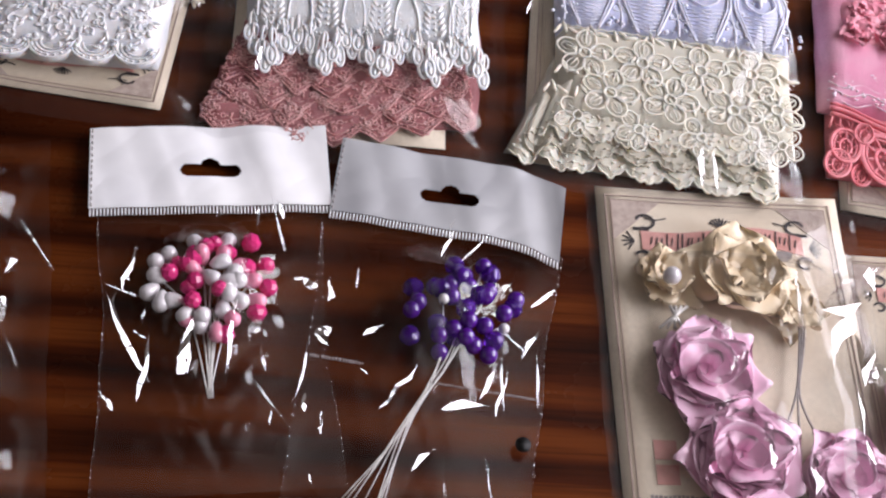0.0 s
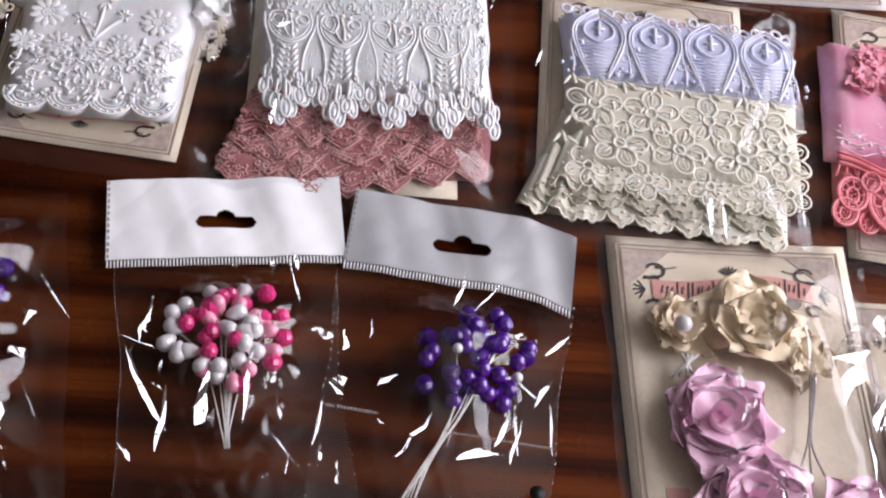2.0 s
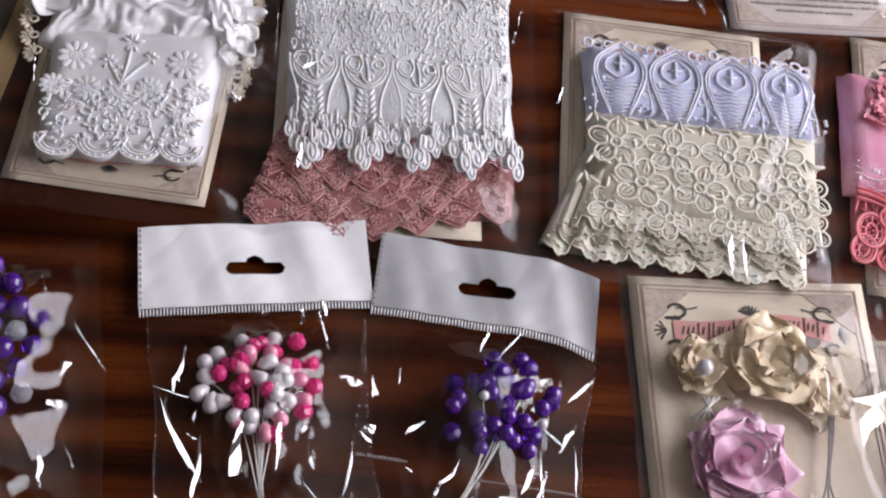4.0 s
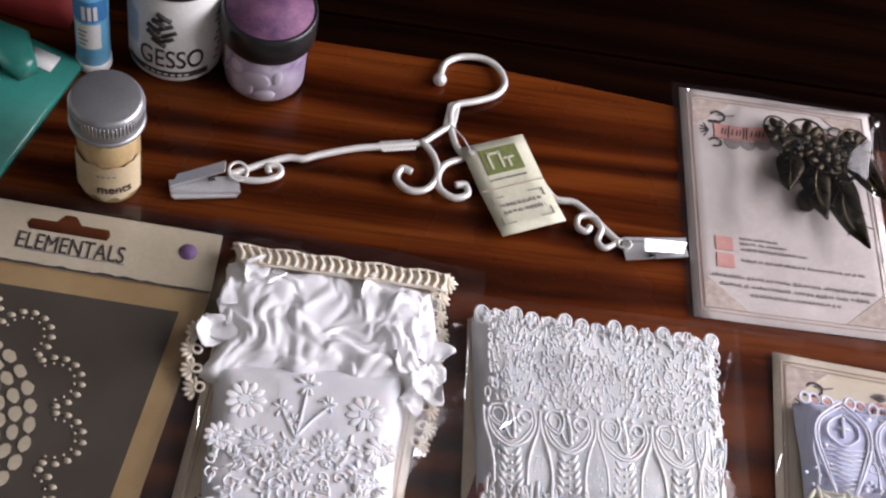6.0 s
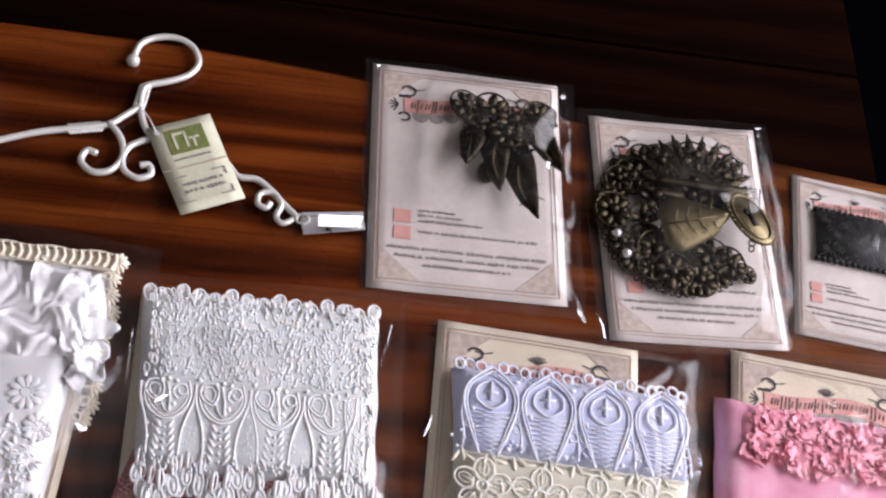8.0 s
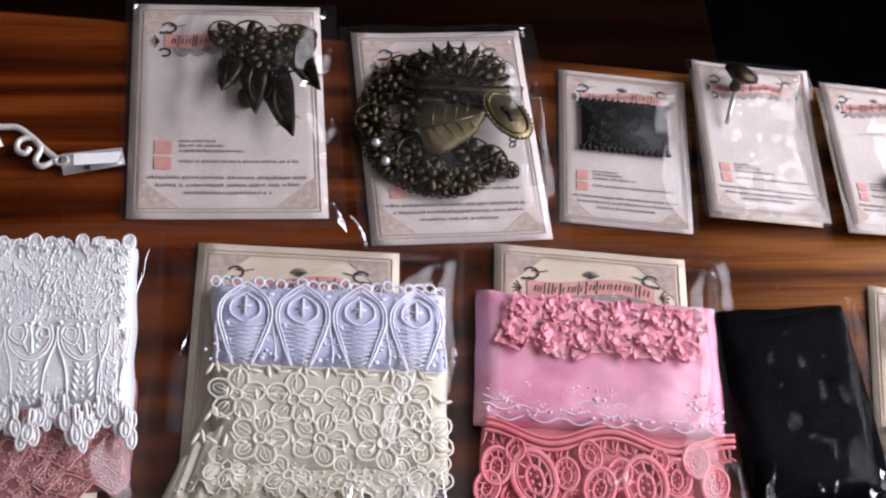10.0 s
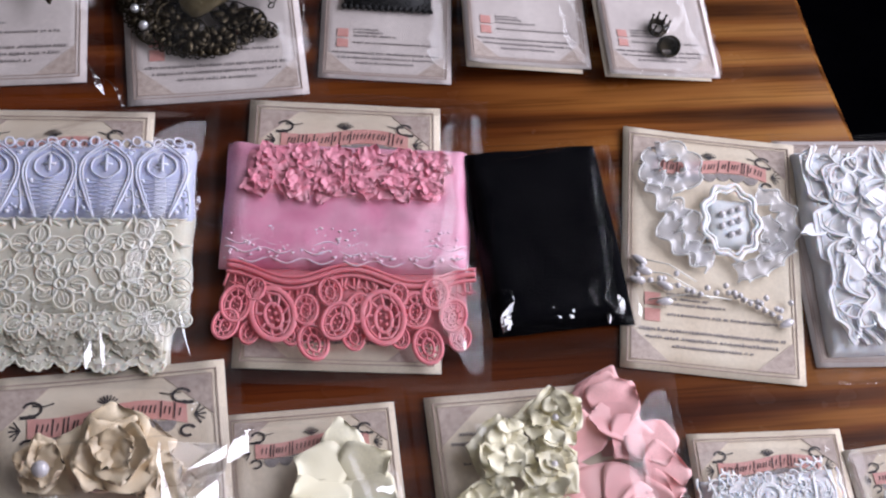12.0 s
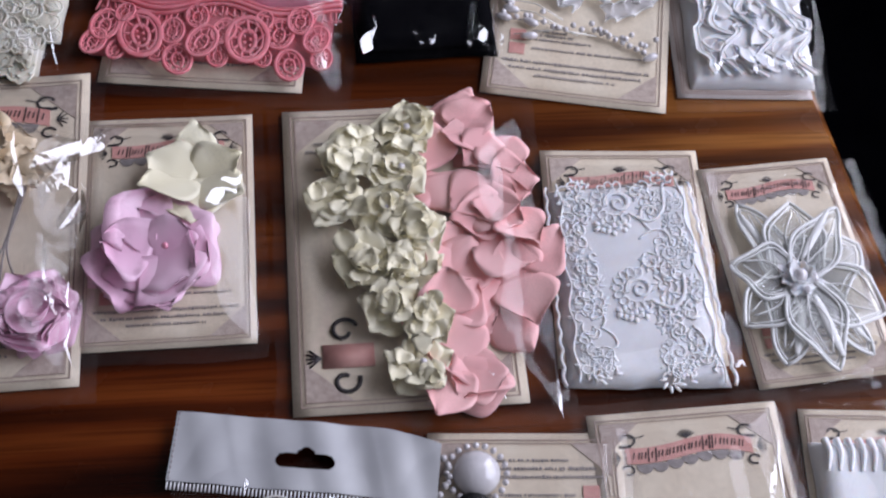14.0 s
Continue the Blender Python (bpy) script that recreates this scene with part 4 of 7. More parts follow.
for k in range(900):
    x, y = q(rng.uniform(0.03, 0.97), rng.uniform(0.5, 0.97))
    z = 0.0203 + 0.0012 * wob(x, y, 45, 9.0)
    lean = 0.35 * math.sin(x * 215)
    if k % 3 == 0:
        upper.ring(x, y, z, rng.uniform(0.0009, 0.0016), rng.uniform(0.0018, 0.0032), 0.00045, lean, 8, 4)
    elif k % 3 == 1:
        upper.ball(x, y, z, rng.uniform(0.0006, 0.0009), rng.uniform(0.0016, 0.003), 0.0007, 6, 4, pose(0, 0, 0, 0, 0, math.degrees(lean)))
    else:
        upper.ball(x, y, z, rng.uniform(0.0006, 0.0011), None, 0.0008, 6, 4)
for k in range(15):
    x, y = q(0.03 + 0.067 * k, 1.0)
    y -= 0.002 + 0.002 * math.sin(k * 2.1)
    upper.ball(x, y, 0.0125, 0.0042, 0.0058, 0.0022, 9, 5, pose(0, 0, 0, 28, 0, 0))
    teardrop(upper, x, y - 0.002, 0.0158, 0.0042, 0.0055, 0.0007)
for k in range(420):
    x, y = q(rng.uniform(0.02, 0.97), rng.uniform(0.02, 0.46))
    upper.ball(x, y, 0.0199 + 0.0012 * wob(x, y, 45, 9.0), rng.uniform(0.0005, 0.0009), rng.uniform(0.001, 0.0022), 0.0006, 6, 4, pose(0, 0, 0, 0, 0, rng.uniform(-30, 30)))
stuff(part("silver_stitching", upper, SILVER_CORD, white))
drop = Shape()
drop.ring(0, 0, 0, 0.0027, 0.0048, 0.0009, 0, 16, 5)
drop.ball(0, -0.001, 0.0, 0.0013, 0.0026, 0.0009, 8, 4)
drop.tube([(0, 0.004, 0), (0, 0.0125, 0.0005)], 0.001, 5)
drop.ring(0.0008, 0.009, 0, 0.0018, 0.004, 0.0007, 0, 12, 5)
drop.ball(0, -0.0005, -0.0006, 0.0028, 0.0048, 0.0008, 9, 4)
drop = drop.mesh("looped_fringe", SILVER_CORD)
rng = random.Random(4)
for k in range(40):
    x = -0.057 + 0.1275 * k / 39
    swing = 0.5 + 0.5 * math.cos(2 * math.pi * (x + 0.016) / PITCH)
    y = -0.028 - 0.015 * swing ** 1.3 - 0.004 * (k % 2) - rng.uniform(0, 0.003)
    part("looped_fringe", drop, SILVER_CORD, white, m=pose(x, y, 0.0185 - 0.0016 * (k % 2), rng.uniform(4, 10), 0, rng.uniform(-9, 9)) @ Matrix.Diagonal((rng.uniform(0.8, 1.0), rng.uniform(1.0, 1.3), 0.8, 1)))
film_bag(pack, 0.178, 0.198, lambda x, y: 0.024 if y > -0.03 else 0.018, 5, (-0.004, -0.003), 0.024, crumple=0.0025)
shards(pack, [(-0.05, -0.047, 0.02, 0.003, 0.02, -8), (-0.046, 0.012, 0.0235, 0.0025, 0.016, -50), (0.074, 0.06, 0.012, 0.0015, 0.03, -12), (-0.068, 0.04, 0.014, 0.0012, 0.04, 6)], 51)

# ---- lavender and cream lace pack ----
place = (0.4235, 0.574, -4.0)
pack = thing("lace_pack", "bag of lavender white lace over cream flower lace", "lace pack", place[0], place[1], 0, place[2])
printed_card(pack, 0.123, 0.173, 5, footer=False)
q = quad(place, (0.346, 0.496), (0.497, 0.480), (0.505, 0.555), (0.376, 0.565))
under = part("cream_ruffle", draped(q, 0.002, 0.0055, 46, 24, 12.0, 0.02, 0.0012, 0.0012), CREAM, pack, "gathered cream net lace with a scalloped hem")
for layer in range(3):
    def hem(u, v, layer=layer):
        x, y = q(0.01 + 0.03 * layer + (0.98 - 0.05 * layer) * u, 0.12 * layer + 0.4 * v)
        scal = abs(math.sin(math.pi * (u * 7 + 0.4 * layer + 0.5 * wob(u * 5, 0, 1.0, layer)))) + 0.3 * abs(math.sin(math.pi * 28 * u))
        fan = 0.0016 * math.sin(u * 60 + 2 * layer) * smooth01(0.45, 0.05, u)
        return (x, y - 0.006 * scal * (1 - v) + fan, 0.0062 + 0.0024 * layer + 0.003 * v + 0.0011 * wob(u * 14, v, 1.0, layer + 2) + fan)
    s = Shape().cloth(hem, 84, 5, 0.0006)
    for v, r in ((0.0, 0.0006), (0.12, 0.0003)):
        s.tube([Vector(hem(i / 84, v)) + Vector((0, 0, 0.0005)) for i in range(85)], r, 5)
    for i in range(90):
        p = Vector(hem((i + 0.5) / 90, 0.14 + 0.13 * (i % 4)))
        s.ball(p.x, p.y, p.z + 0.0006, 0.0012, 0.0009, 0.0007, 6, 4)
    part("scalloped_hem", s, CREAM_CORD if layer != 1 else CREAM, under)
q = quad(place, (0.375, 0.516), (0.509, 0.504), (0.514, 0.575), (0.377, 0.584))
cream = part("flower_lace", draped(q, 0.004, 0.0155, 34, 24, 13.0, 0.014, 0.0008), CREAM, pack, "cream lace covered with corded flowers")
flower = flower_outline(0.0162, 5, 0.00075).mesh("corded_flower", CREAM_CORD)
rng = random.Random(2)
for u, v, tip in ((0.1, 0.63, 0), (0.34, 0.61, 0), (0.585, 0.62, 0), (0.8, 0.66, 0), (0.2, 0.26, 0), (0.45, 0.28, 0), (0.715, 0.27, 0), (0.9, 0.34, 0), (0.07, 0.03, 20), (0.32, -0.02, 24), (0.58, 0.0, 24), (0.8, -0.02, 24), (0.92, 0.04, 24)):
    part("corded_flower", flower, CREAM_CORD, cream, m=pose(*q(u, v), 0.0163 if not tip else 0.0128, 0.5 * tip, 0, rng.uniform(0, 72)) @ Matrix.Diagonal((1, 1, 0.7, 1) if not tip else (0.85, 0.75, 0.7, 1)))
leaves = Shape()
for row in range(4):
    for k in range(9):
        x, y = q(0.02 + 0.122 * k - 0.05 * (row % 2), 0.86 - 0.21 * row)
        if -0.05 < x < 0.088:
            for j in range(3):
                leaves.ball(x + 0.0042 * (j - 1), y + 0.002 * (j % 2), 0.0164, 0.0046, 0.0012, 0.001, 8, 4, pose(0, 0, 0, 0, 0, 60 + 45 * j + 20 * (k % 3)))
leaves.tube([(*q(i / 40, 0.9 + 0.012 * (i % 2)), 0.0164) for i in range(1, 40)], 0.0006, 4)
stuff(part("corded_leaf", leaves, CREAM_CORD, cream))
q = quad(place, (0.377, 0.577), (0.5135, 0.568), (0.516, 0.624), (0.3755, 0.632))
lav = part("lavender_lace", draped(q, 0.004, 0.0175, 36, 22, 14.0, 0.012, 0.0008), LAVENDER, pack, "lavender white lace with teardrop motifs")
drop = Shape()
for off, r in ((0.0, 0.0008), (0.0018, 0.0006)):
    for s in (-1, 1):
        drop.tube(bend([(s * (0.0055 - 0.3 * off), -0.0275, 0.0006), (s * (0.0112 - off), -0.013, 0.0008), (s * (0.0155 - off), 0.002, 0.0008), (s * (0.014 - off), 0.0125, 0.0008), (s * (0.007 - 0.6 * off), 0.0205 - off, 0.0008), (0, 0.0255 - 1.5 * off, 0.0008)]), r, 5)
drop.tube(bend([(0, 0.018, 0.0009), (-0.0075, 0.0125, 0.0009), (-0.0085, 0.0055, 0.0009), (-0.004, 0.001, 0.0009), (0, -0.0005, 0.0009), (0.004, 0.001, 0.0009), (0.0085, 0.0055, 0.0009), (0.0075, 0.0125, 0.0009), (0, 0.018, 0.0009)]), 0.0007, 5)
drop.tube([(0, 0.016, 0.001), (0, 0.0045, 0.001)], 0.0011, 5)
drop.tube([(-0.0036, 0.0095, 0.001), (0.0036, 0.0095, 0.001)], 0.0009, 5)
for k in range(9):
    y = -0.003 - 0.0028 * k
    w = 0.0125 - 0.0009 * k
    drop.tube([(-w, y + 0.002, 0.0005), (w, y - 0.002, 0.0004)], 0.00026, 4)
    drop.tube([(-w, y - 0.002, 0.0005), (w, y + 0.002, 0.0004)], 0.00026, 4)
drop = drop.mesh("teardrop_motif", LAVENDER_CORD)
for k in range(4):
    part("teardrop_motif", drop, LAVENDER_CORD, lav, m=pose(*q(0.135 + 0.242 * k, 0.5), 0.0182))
curls = Shape()
for k in range(5):
    x, y = q(0.012 + 0.242 * k, 0.0)
    for s in (-1, 1):
        if 0.0 < 0.012 + 0.242 * k + 0.02 * s < 0.99:
            curls.tube(spiral(x + 0.0035 * s, y + 0.0165, 0.0184, 0.0036, 0.9, 90, s, 12, 0.3), 0.0007, 5)
            curls.ball(x + 0.0045 * s, y + 0.026, 0.0182, 0.0016, nu=7, nv=4)
            curls.ball(x + 0.004 * s, y + 0.046, 0.018, 0.0022, 0.0016, 0.001, 7, 4)
            curls.ball(x + 0.0075 * s, y + 0.0045, 0.0182, 0.0019, 0.0016, 0.0012, 7, 4)
    curls.tube(bend([(x, y + 0.003, 0.0182), (x, y + 0.012, 0.0184), (x - 0.002, y + 0.024, 0.0182), (x, y + 0.034, 0.0182)]), 0.0008, 5)
    for j in range(5):
        curls.ball(x + rng.uniform(-0.007, 0.007), y + rng.uniform(0.002, 0.016), 0.0183, 0.0012, nu=6, nv=4)
for k in range(22):
    x, y = q(0.02 + 0.0455 * k, 1.0)
    curls.ring(x, y + 0.0012 * math.sin(k * 1.7), 0.0142 - 0.002 * (k % 2), 0.0028, 0.0034, 0.0009, 0.4 * (k % 3), 9, 5)
for k in range(150):
    curls.ball(*q(rng.uniform(0.02, 0.98), rng.uniform(0.05, 0.97)), 0.018, rng.uniform(0.0005, 0.0012), rng.uniform(0.0005, 0.0009), 0.0006, 6, 4)
stuff(part("lavender_stitching", curls, LAVENDER_CORD, lav))
film_bag(pack, 0.186, 0.198, lambda x, y: 0.0215, 9, (0.009, -0.004), 0.022, crumple=0.0025)
shards(pack, [(0.034, -0.077, 0.013, 0.006, 0.036, 6), (0.041, -0.08, 0.012, 0.003, 0.028, 14), (0.088, -0.07, 0.01, 0.002, 0.03, 25), (-0.062, 0.02, 0.014, 0.0015, 0.03, -14)], 91)

# ---- pink lace pack ----
pack = thing("lace_pack", "bag of pink rose trim, organza and coral guipure lace", "lace pack", 0.603, 0.5635, 0, -6)
printed_card(pack, 0.123, 0.187, 7)
guip = part("guipure_lace", slab(0.146, 0.046, 0.002, 0.0072, 34, 18, 21.0, 0.01, 0.0008, (0.004, -0.0515)), CORAL_DARK, pack, "coral guipure lace with openwork paisley loops")
loop = Shape()
loop.ring(0, 0, 0.001, 0.0088, 0.012, 0.0013, 0, 20, 6)
loop.ring(0, 0, 0.0008, 0.0068, 0.0098, 0.0006, 0, 18, 5)
loop.ring(0, -0.001, 0.0008, 0.0036, 0.006, 0.001, 0, 12, 4)
for k in range(9):
    a = 2 * math.pi * k / 9
    loop.tube([(0.0036 * math.cos(a), -0.001 + 0.006 * math.sin(a), 0.0005), (0.0082 * math.cos(a + 0.2), 0.0112 * math.sin(a + 0.2), 0.0008)], 0.0007, 4)
for k in range(6):
    loop.ball(0.0012 * (k % 2 * 2 - 1), -0.005 + 0.0017 * k, 0.0005, 0.0009, nu=6, nv=4)
loop = loop.mesh("paisley_loop", CORAL)
rng = random.Random(9)
for k, (x, y, size) in enumerate(((-0.061, -0.057, 0.95), (-0.039, -0.0625, 1.42), (-0.02, -0.059, 0.8), (-0.001, -0.066, 1.0), (0.026, -0.0625, 1.42), (0.045, -0.057, 0.95), (0.057, -0.046, 0.85), (0.068, -0.06, 0.85), (-0.066, -0.07, 0.8), (-0.0145, -0.079, 0.95), (0.009, -0.075, 0.7), (0.053, -0.079, 0.95), (0.072, -0.073, 0.7), (-0.006, -0.047, 0.75), (0.011, -0.057, 0.8), (-0.052, -0.074, 0.62), (-0.028, -0.074, 0.62), (0.036, -0.074, 0.62), (-0.05, -0.047, 0.6), (0.035, -0.047, 0.6))):
    part("paisley_loop", loop, CORAL, guip, m=pose(x, y, 0.0104 - 0.002 * (y < -0.07) + rng.uniform(0, 0.0008), 0, 0, rng.uniform(-22, 22)) @ Matrix.Diagonal((size, size, 1, 1)))
wave = Shape()
for off, r in ((0.0, 0.0017), (-0.004, 0.0012), (0.0035, 0.001)):
    wave.tube([(-0.068 + 0.15 * i / 60, -0.036 + off + 0.005 * math.cos(i / 60 * 4 * math.pi), 0.0105) for i in range(61)], r, 6)
for k in range(40):
    x = -0.066 + 0.0037 * k
    y = -0.036 + 0.005 * math.cos((x + 0.068) / 0.15 * 4 * math.pi)
    wave.tube([(x, y - 0.003, 0.0098), (x + rng.uniform(-0.003, 0.003), y - 0.013, 0.0092)], 0.0007, 4)
    wave.tube([(x, y - 0.01, 0.0095), (x + 0.004, y - 0.012, 0.0095)], 0.0006, 4)
part("guipure_heading", wave, CORAL, guip)
sheer = part("organza_ribbon", slab(0.152, 0.088, 0.003, 0.013, 34, 26, 22.0, 0.01, 0.0018, (0.003, 0.014), 0.0014), PINK_SHEER, pack, "folded pale pink organza with an embroidered hem")
hemline = Shape()
for j in range(3):
    hemline.tube([(-0.07 + 0.146 * i / 70, -0.027 + 0.0055 * j + 0.0018 * math.sin(i * 0.62 + j), 0.0136 - 0.002 * (j == 0)) for i in range(71)], 0.0006, 4)
for k in range(150):
    hemline.ball(rng.uniform(-0.068, 0.074), rng.uniform(-0.026, -0.004), 0.0137, rng.uniform(0.0007, 0.0018), rng.uniform(0.0006, 0.001), 0.0006, 6, 4)
stuff(part("organza_stitching", hemline, PINK_THREAD, sheer))
trim = part("rose_trim", slab(0.124, 0.036, 0.012, 0.016, 26, 10, 23.0, 0.008, 0.0012, (0.0, 0.033)), PINK_ROSE, pack, "bright pink trim of gathered ribbon roses")
for row in range(2):
    for k in range(6):
        s = Shape()
        for j in range(13):
            lay = j // 5
            s.petal(pose(rng.uniform(-0.002, 0.002), rng.uniform(-0.002, 0.002), 0.0012 * lay, 6 + 12 * lay, rng.uniform(-16, 16), 72 * j + 30 * lay + rng.uniform(-14, 14)), 0.0122 - 0.0028 * lay, 0.0115 - 0.002 * lay, 0.16, 0.05, 7, wave=0.0045, seed=k + 9 * row + 0.7 * j)
        part("ribbon_rose", s, PINK_ROSE, trim, m=pose(-0.05 + 0.0205 * k + 0.005 * row, 0.0245 + 0.0165 * row + rng.uniform(-0.002, 0.002), 0.0165, 0, 0, rng.uniform(0, 90)) @ Matrix.Diagonal((1.1, 1.1, 0.6, 1)))
film_bag(pack, 0.176, 0.205, lambda x, y: 0.022 if y > -0.02 else 0.015, 13, (0.004, -0.002), 0.022, crumple=0.0022)
shards(pack, [(0.074, -0.077, 0.012, 0.004, 0.011, 20)], 131)

# ---- black ribbon pack ----
pack = thing("ribbon_pack", "clear bag of folded black velvet ribbon", "ribbon pack", 0.7295, 0.5495, 0, 2.5)
part("backing_card", Shape().cloth(lambda u, v: (-0.04 + 0.08 * u, -0.058 + 0.116 * v, 0.0014), 3, 3), PAPER, pack)
for k in range(2):
    part("velvet_fold", slab(0.088 - 0.004 * k, 0.128 - 0.006 * k, 0.002 + 0.007 * k, 0.008 + 0.006 * k, 26, 34, 30.0 + k, 0.009, 0.0012, (0.0, 0.001)), BLACK, pack, "soft folded black velvet")
film_bag(pack, 0.106, 0.15, 0.0155, 17, (0.001, -0.004), 0.011, FILM_MATT, crumple=0.0025)
shards(pack, [(-0.033, -0.053, 0.0145, 0.011, 0.03, -14), (-0.006, -0.056, 0.015, 0.005, 0.01, 30), (0.004, -0.058, 0.015, 0.004, 0.009, -40), (0.034, -0.055, 0.0155, 0.009, 0.013, 20), (0.026, -0.062, 0.014, 0.007, 0.006, 60), (0.046, -0.056, 0.011, 0.004, 0.012, 5)], 171)

# ---- card with a white cameo frill and pearl sprays ----
pack = thing("applique_card", "printed card with a white satin cameo frill and pearl sprays", "craft card", 0.834, 0.5355, 0, -10.5)
printed_card(pack, 0.114, 0.172, 9, lift=0.003)
frill = part("satin_frill", slab(0.03, 0.036, 0.002, 0.006, 12, 12, 3.0, 0.01, 0.001, (0.012, 0.02)), SILVER_NET, pack, "white satin cameo with a beaded centre")
s = Shape()
for k, r in enumerate((1.0, 0.86)):
    s.tube([(0.012 + (0.018 * r + 0.0016 * math.cos(9 * a)) * math.cos(a), 0.02 + (0.026 * r + 0.0016 * math.cos(9 * a)) * math.sin(a), 0.0075) for a in [2 * math.pi * i / 54 for i in range(54)]], 0.0017 if k == 0 else 0.001, 6, True)
part("cameo_rim", s, WHITE_CORD, frill)
pearls(frill, [(0.012 + 0.0065 * math.sin(i * 2.1), 0.02 + 0.0028 * (i - 3.5), 0.0078) for i in range(8)], 0.0022, PEARL, "bead")
curly, frill_paths = Shape(), []
for k, pts in enumerate(([(-0.036, 0.066), (-0.02, 0.068), (-0.012, 0.054), (-0.024, 0.044), (-0.04, 0.05), (-0.036, 0.066)], [(-0.038, 0.046), (-0.03, 0.03), (-0.016, 0.02), (-0.012, 0.002), (-0.004, -0.01)], [(-0.02, 0.026), (-0.028, 0.008), (-0.014, -0.004), (0.0, -0.012)], [(0.03, 0.044), (0.046, 0.036), (0.05, 0.016), (0.042, 0.0), (0.028, -0.012), (0.016, -0.016)], [(0.034, 0.026), (0.04, 0.008), (0.03, 0.0)])):
    path = bend(pts, 12)
    def ribbon(u, v, path=path, k=k):
        i = min(len(path) - 2, int(u * (len(path) - 1)))
        p, way = path[i].lerp(path[i + 1], u * (len(path) - 1) - i), (path[i + 1] - path[i]).normalized()
        w = (v - 0.5) * 0.0125
        swing = math.sin(u * len(path) * 0.75 + k)
        return (p.x - way.y * w + 0.0016 * swing * abs(2 * v - 1), p.y + way.x * w + 0.0012 * math.cos(u * len(path) * 0.75), 0.0058 + 0.0016 * swing * (2 * v - 1) ** 2 + 0.0016 * abs(v - 0.5))
    n = 3 * len(path)
    curly.cloth(ribbon, n, 6, 0.0003)
    frill_paths += [[ribbon(i / n, v) for i in range(n + 1)] for v in (0.0, 1.0)]
hem = Shape()
for path in frill_paths:
    hem.tube(path, 0.0006, 5)
part("frill_hem", hem, SATIN, frill, "satin ribbon edge")
part("frill_edge", curly, SHEER_SATIN, pack, "ruffled white satin ribbon")
spray = Shape()
for k, (x0, y0, x1, y1) in enumerate(((-0.048, -0.02, -0.01, -0.03), (-0.045, -0.028, 0.0, -0.035), (-0.04, -0.04, 0.012, -0.034), (0.01, -0.03, 0.044, -0.045), (-0.046, -0.012, -0.01, -0.024))):
    spray.tube([(x0, y0, 0.004), ((x0 + x1) / 2, (y0 + y1) / 2 + 0.003, 0.006), (x1, y1, 0.004)], 0.0005, 4)
part("pearl_wire", spray, SILVER, pack)
rng = random.Random(12)
pearls(pack, [(-0.048 + 0.0046 * i + rng.uniform(-0.002, 0.002), -0.018 - 0.011 * rng.random() - 0.0006 * i, 0.0055 + rng.uniform(0, 0.002)) for i in range(22)] + [(0.01 + 0.0045 * i, -0.03 - 0.0019 * i, 0.005) for i in range(8)], 0.0019, PEARL)
drop = Shape().lathe([(0.0002, -0.006), (0.0018, -0.004), (0.0026, 0.0), (0.0023, 0.003), (0.0005, 0.005)], 12).mesh("pearl_drop", PEARL)
for x, y, a in ((-0.046, -0.014, 60), (-0.043, -0.021, 75), (-0.047, -0.028, 80), (-0.03, -0.041, 100), (0.046, -0.047, 120), (-0.03, -0.03, 70)):
    part("pearl_drop", drop, PEARL, pack, m=pose(x, y, 0.0055, 90, 0, a))

# ---- card with bunched white satin ribbon ----
pack = thing("ribbon_card", "printed card under a bag of bunched white satin ribbon", "craft card", 0.930, 0.531, 0, -3)
printed_card(pack, 0.084, 0.162, 10)
bunch = part("gathered_ribbon", slab(0.078, 0.145, 0.002, 0.010, 50, 80, 33.0, 0.014, 0.002, (0.006, -0.002), 0.003), WHITE, pack, "white satin ribbon gathered in folds")
rng = random.Random(21)
folds = Shape()
for k in range(11):
    x0, f, ph, wide = -0.027 + 0.0066 * k, rng.uniform(120, 210), rng.uniform(0, 6.28), rng.uniform(0.004, 0.008)
    path = [Vector((min(0.043, max(-0.03, x0 + wide * math.sin(f * y + ph) + 0.003 * math.sin(310 * y + k))), y + 0.004 * math.cos(f * y + ph), 0.0136 + 0.0014 * math.sin(90 * y + 2 * k))) for y in [-0.068 + 0.134 * i / 90 for i in range(91)]]
    folds.tube(path, 0.0008, 5)
    folds.tube([q + Vector((0.0017, 0.0006, -0.0012)) for q in path], 0.0019, 6, flat=0.2)
    folds.tube([q + Vector((0.0034, 0.0012, -0.0006)) for q in path], 0.0006, 4)
for k in range(12):
    x, y = rng.uniform(-0.02, 0.036), rng.uniform(-0.06, 0.056)
    teardrop(folds, x, y, 0.0152, 0.006, 0.0075, 0.0009, rng.uniform(0, 6.28))
stuff(part("ribbon_edge", folds, WHITE_CORD, bunch))
stuff(part("ribbon_fold", (lambda s: [s.petal(pose(rng.uniform(-0.03, 0.035), rng.uniform(-0.068, 0.06), 0.011 + rng.uniform(0, 0.003), rng.uniform(0, 14), rng.uniform(-10, 10), rng.uniform(0, 360)), 0.02, 0.011, 0.2, 0.1, 5, wave=0.002, seed=k) for k in range(24)][0])(Shape()), WHITE, bunch))
film_bag(pack, 0.1, 0.178, 0.017, 21, (0.006, -0.003), 0.014, crumple=0.003)
shards(pack, [(-0.018 + 0.011 * k, -0.066 + 0.003 * (k % 2), 0.0165, 0.007, 0.014, -30 + 25 * k) for k in range(6)], 211)

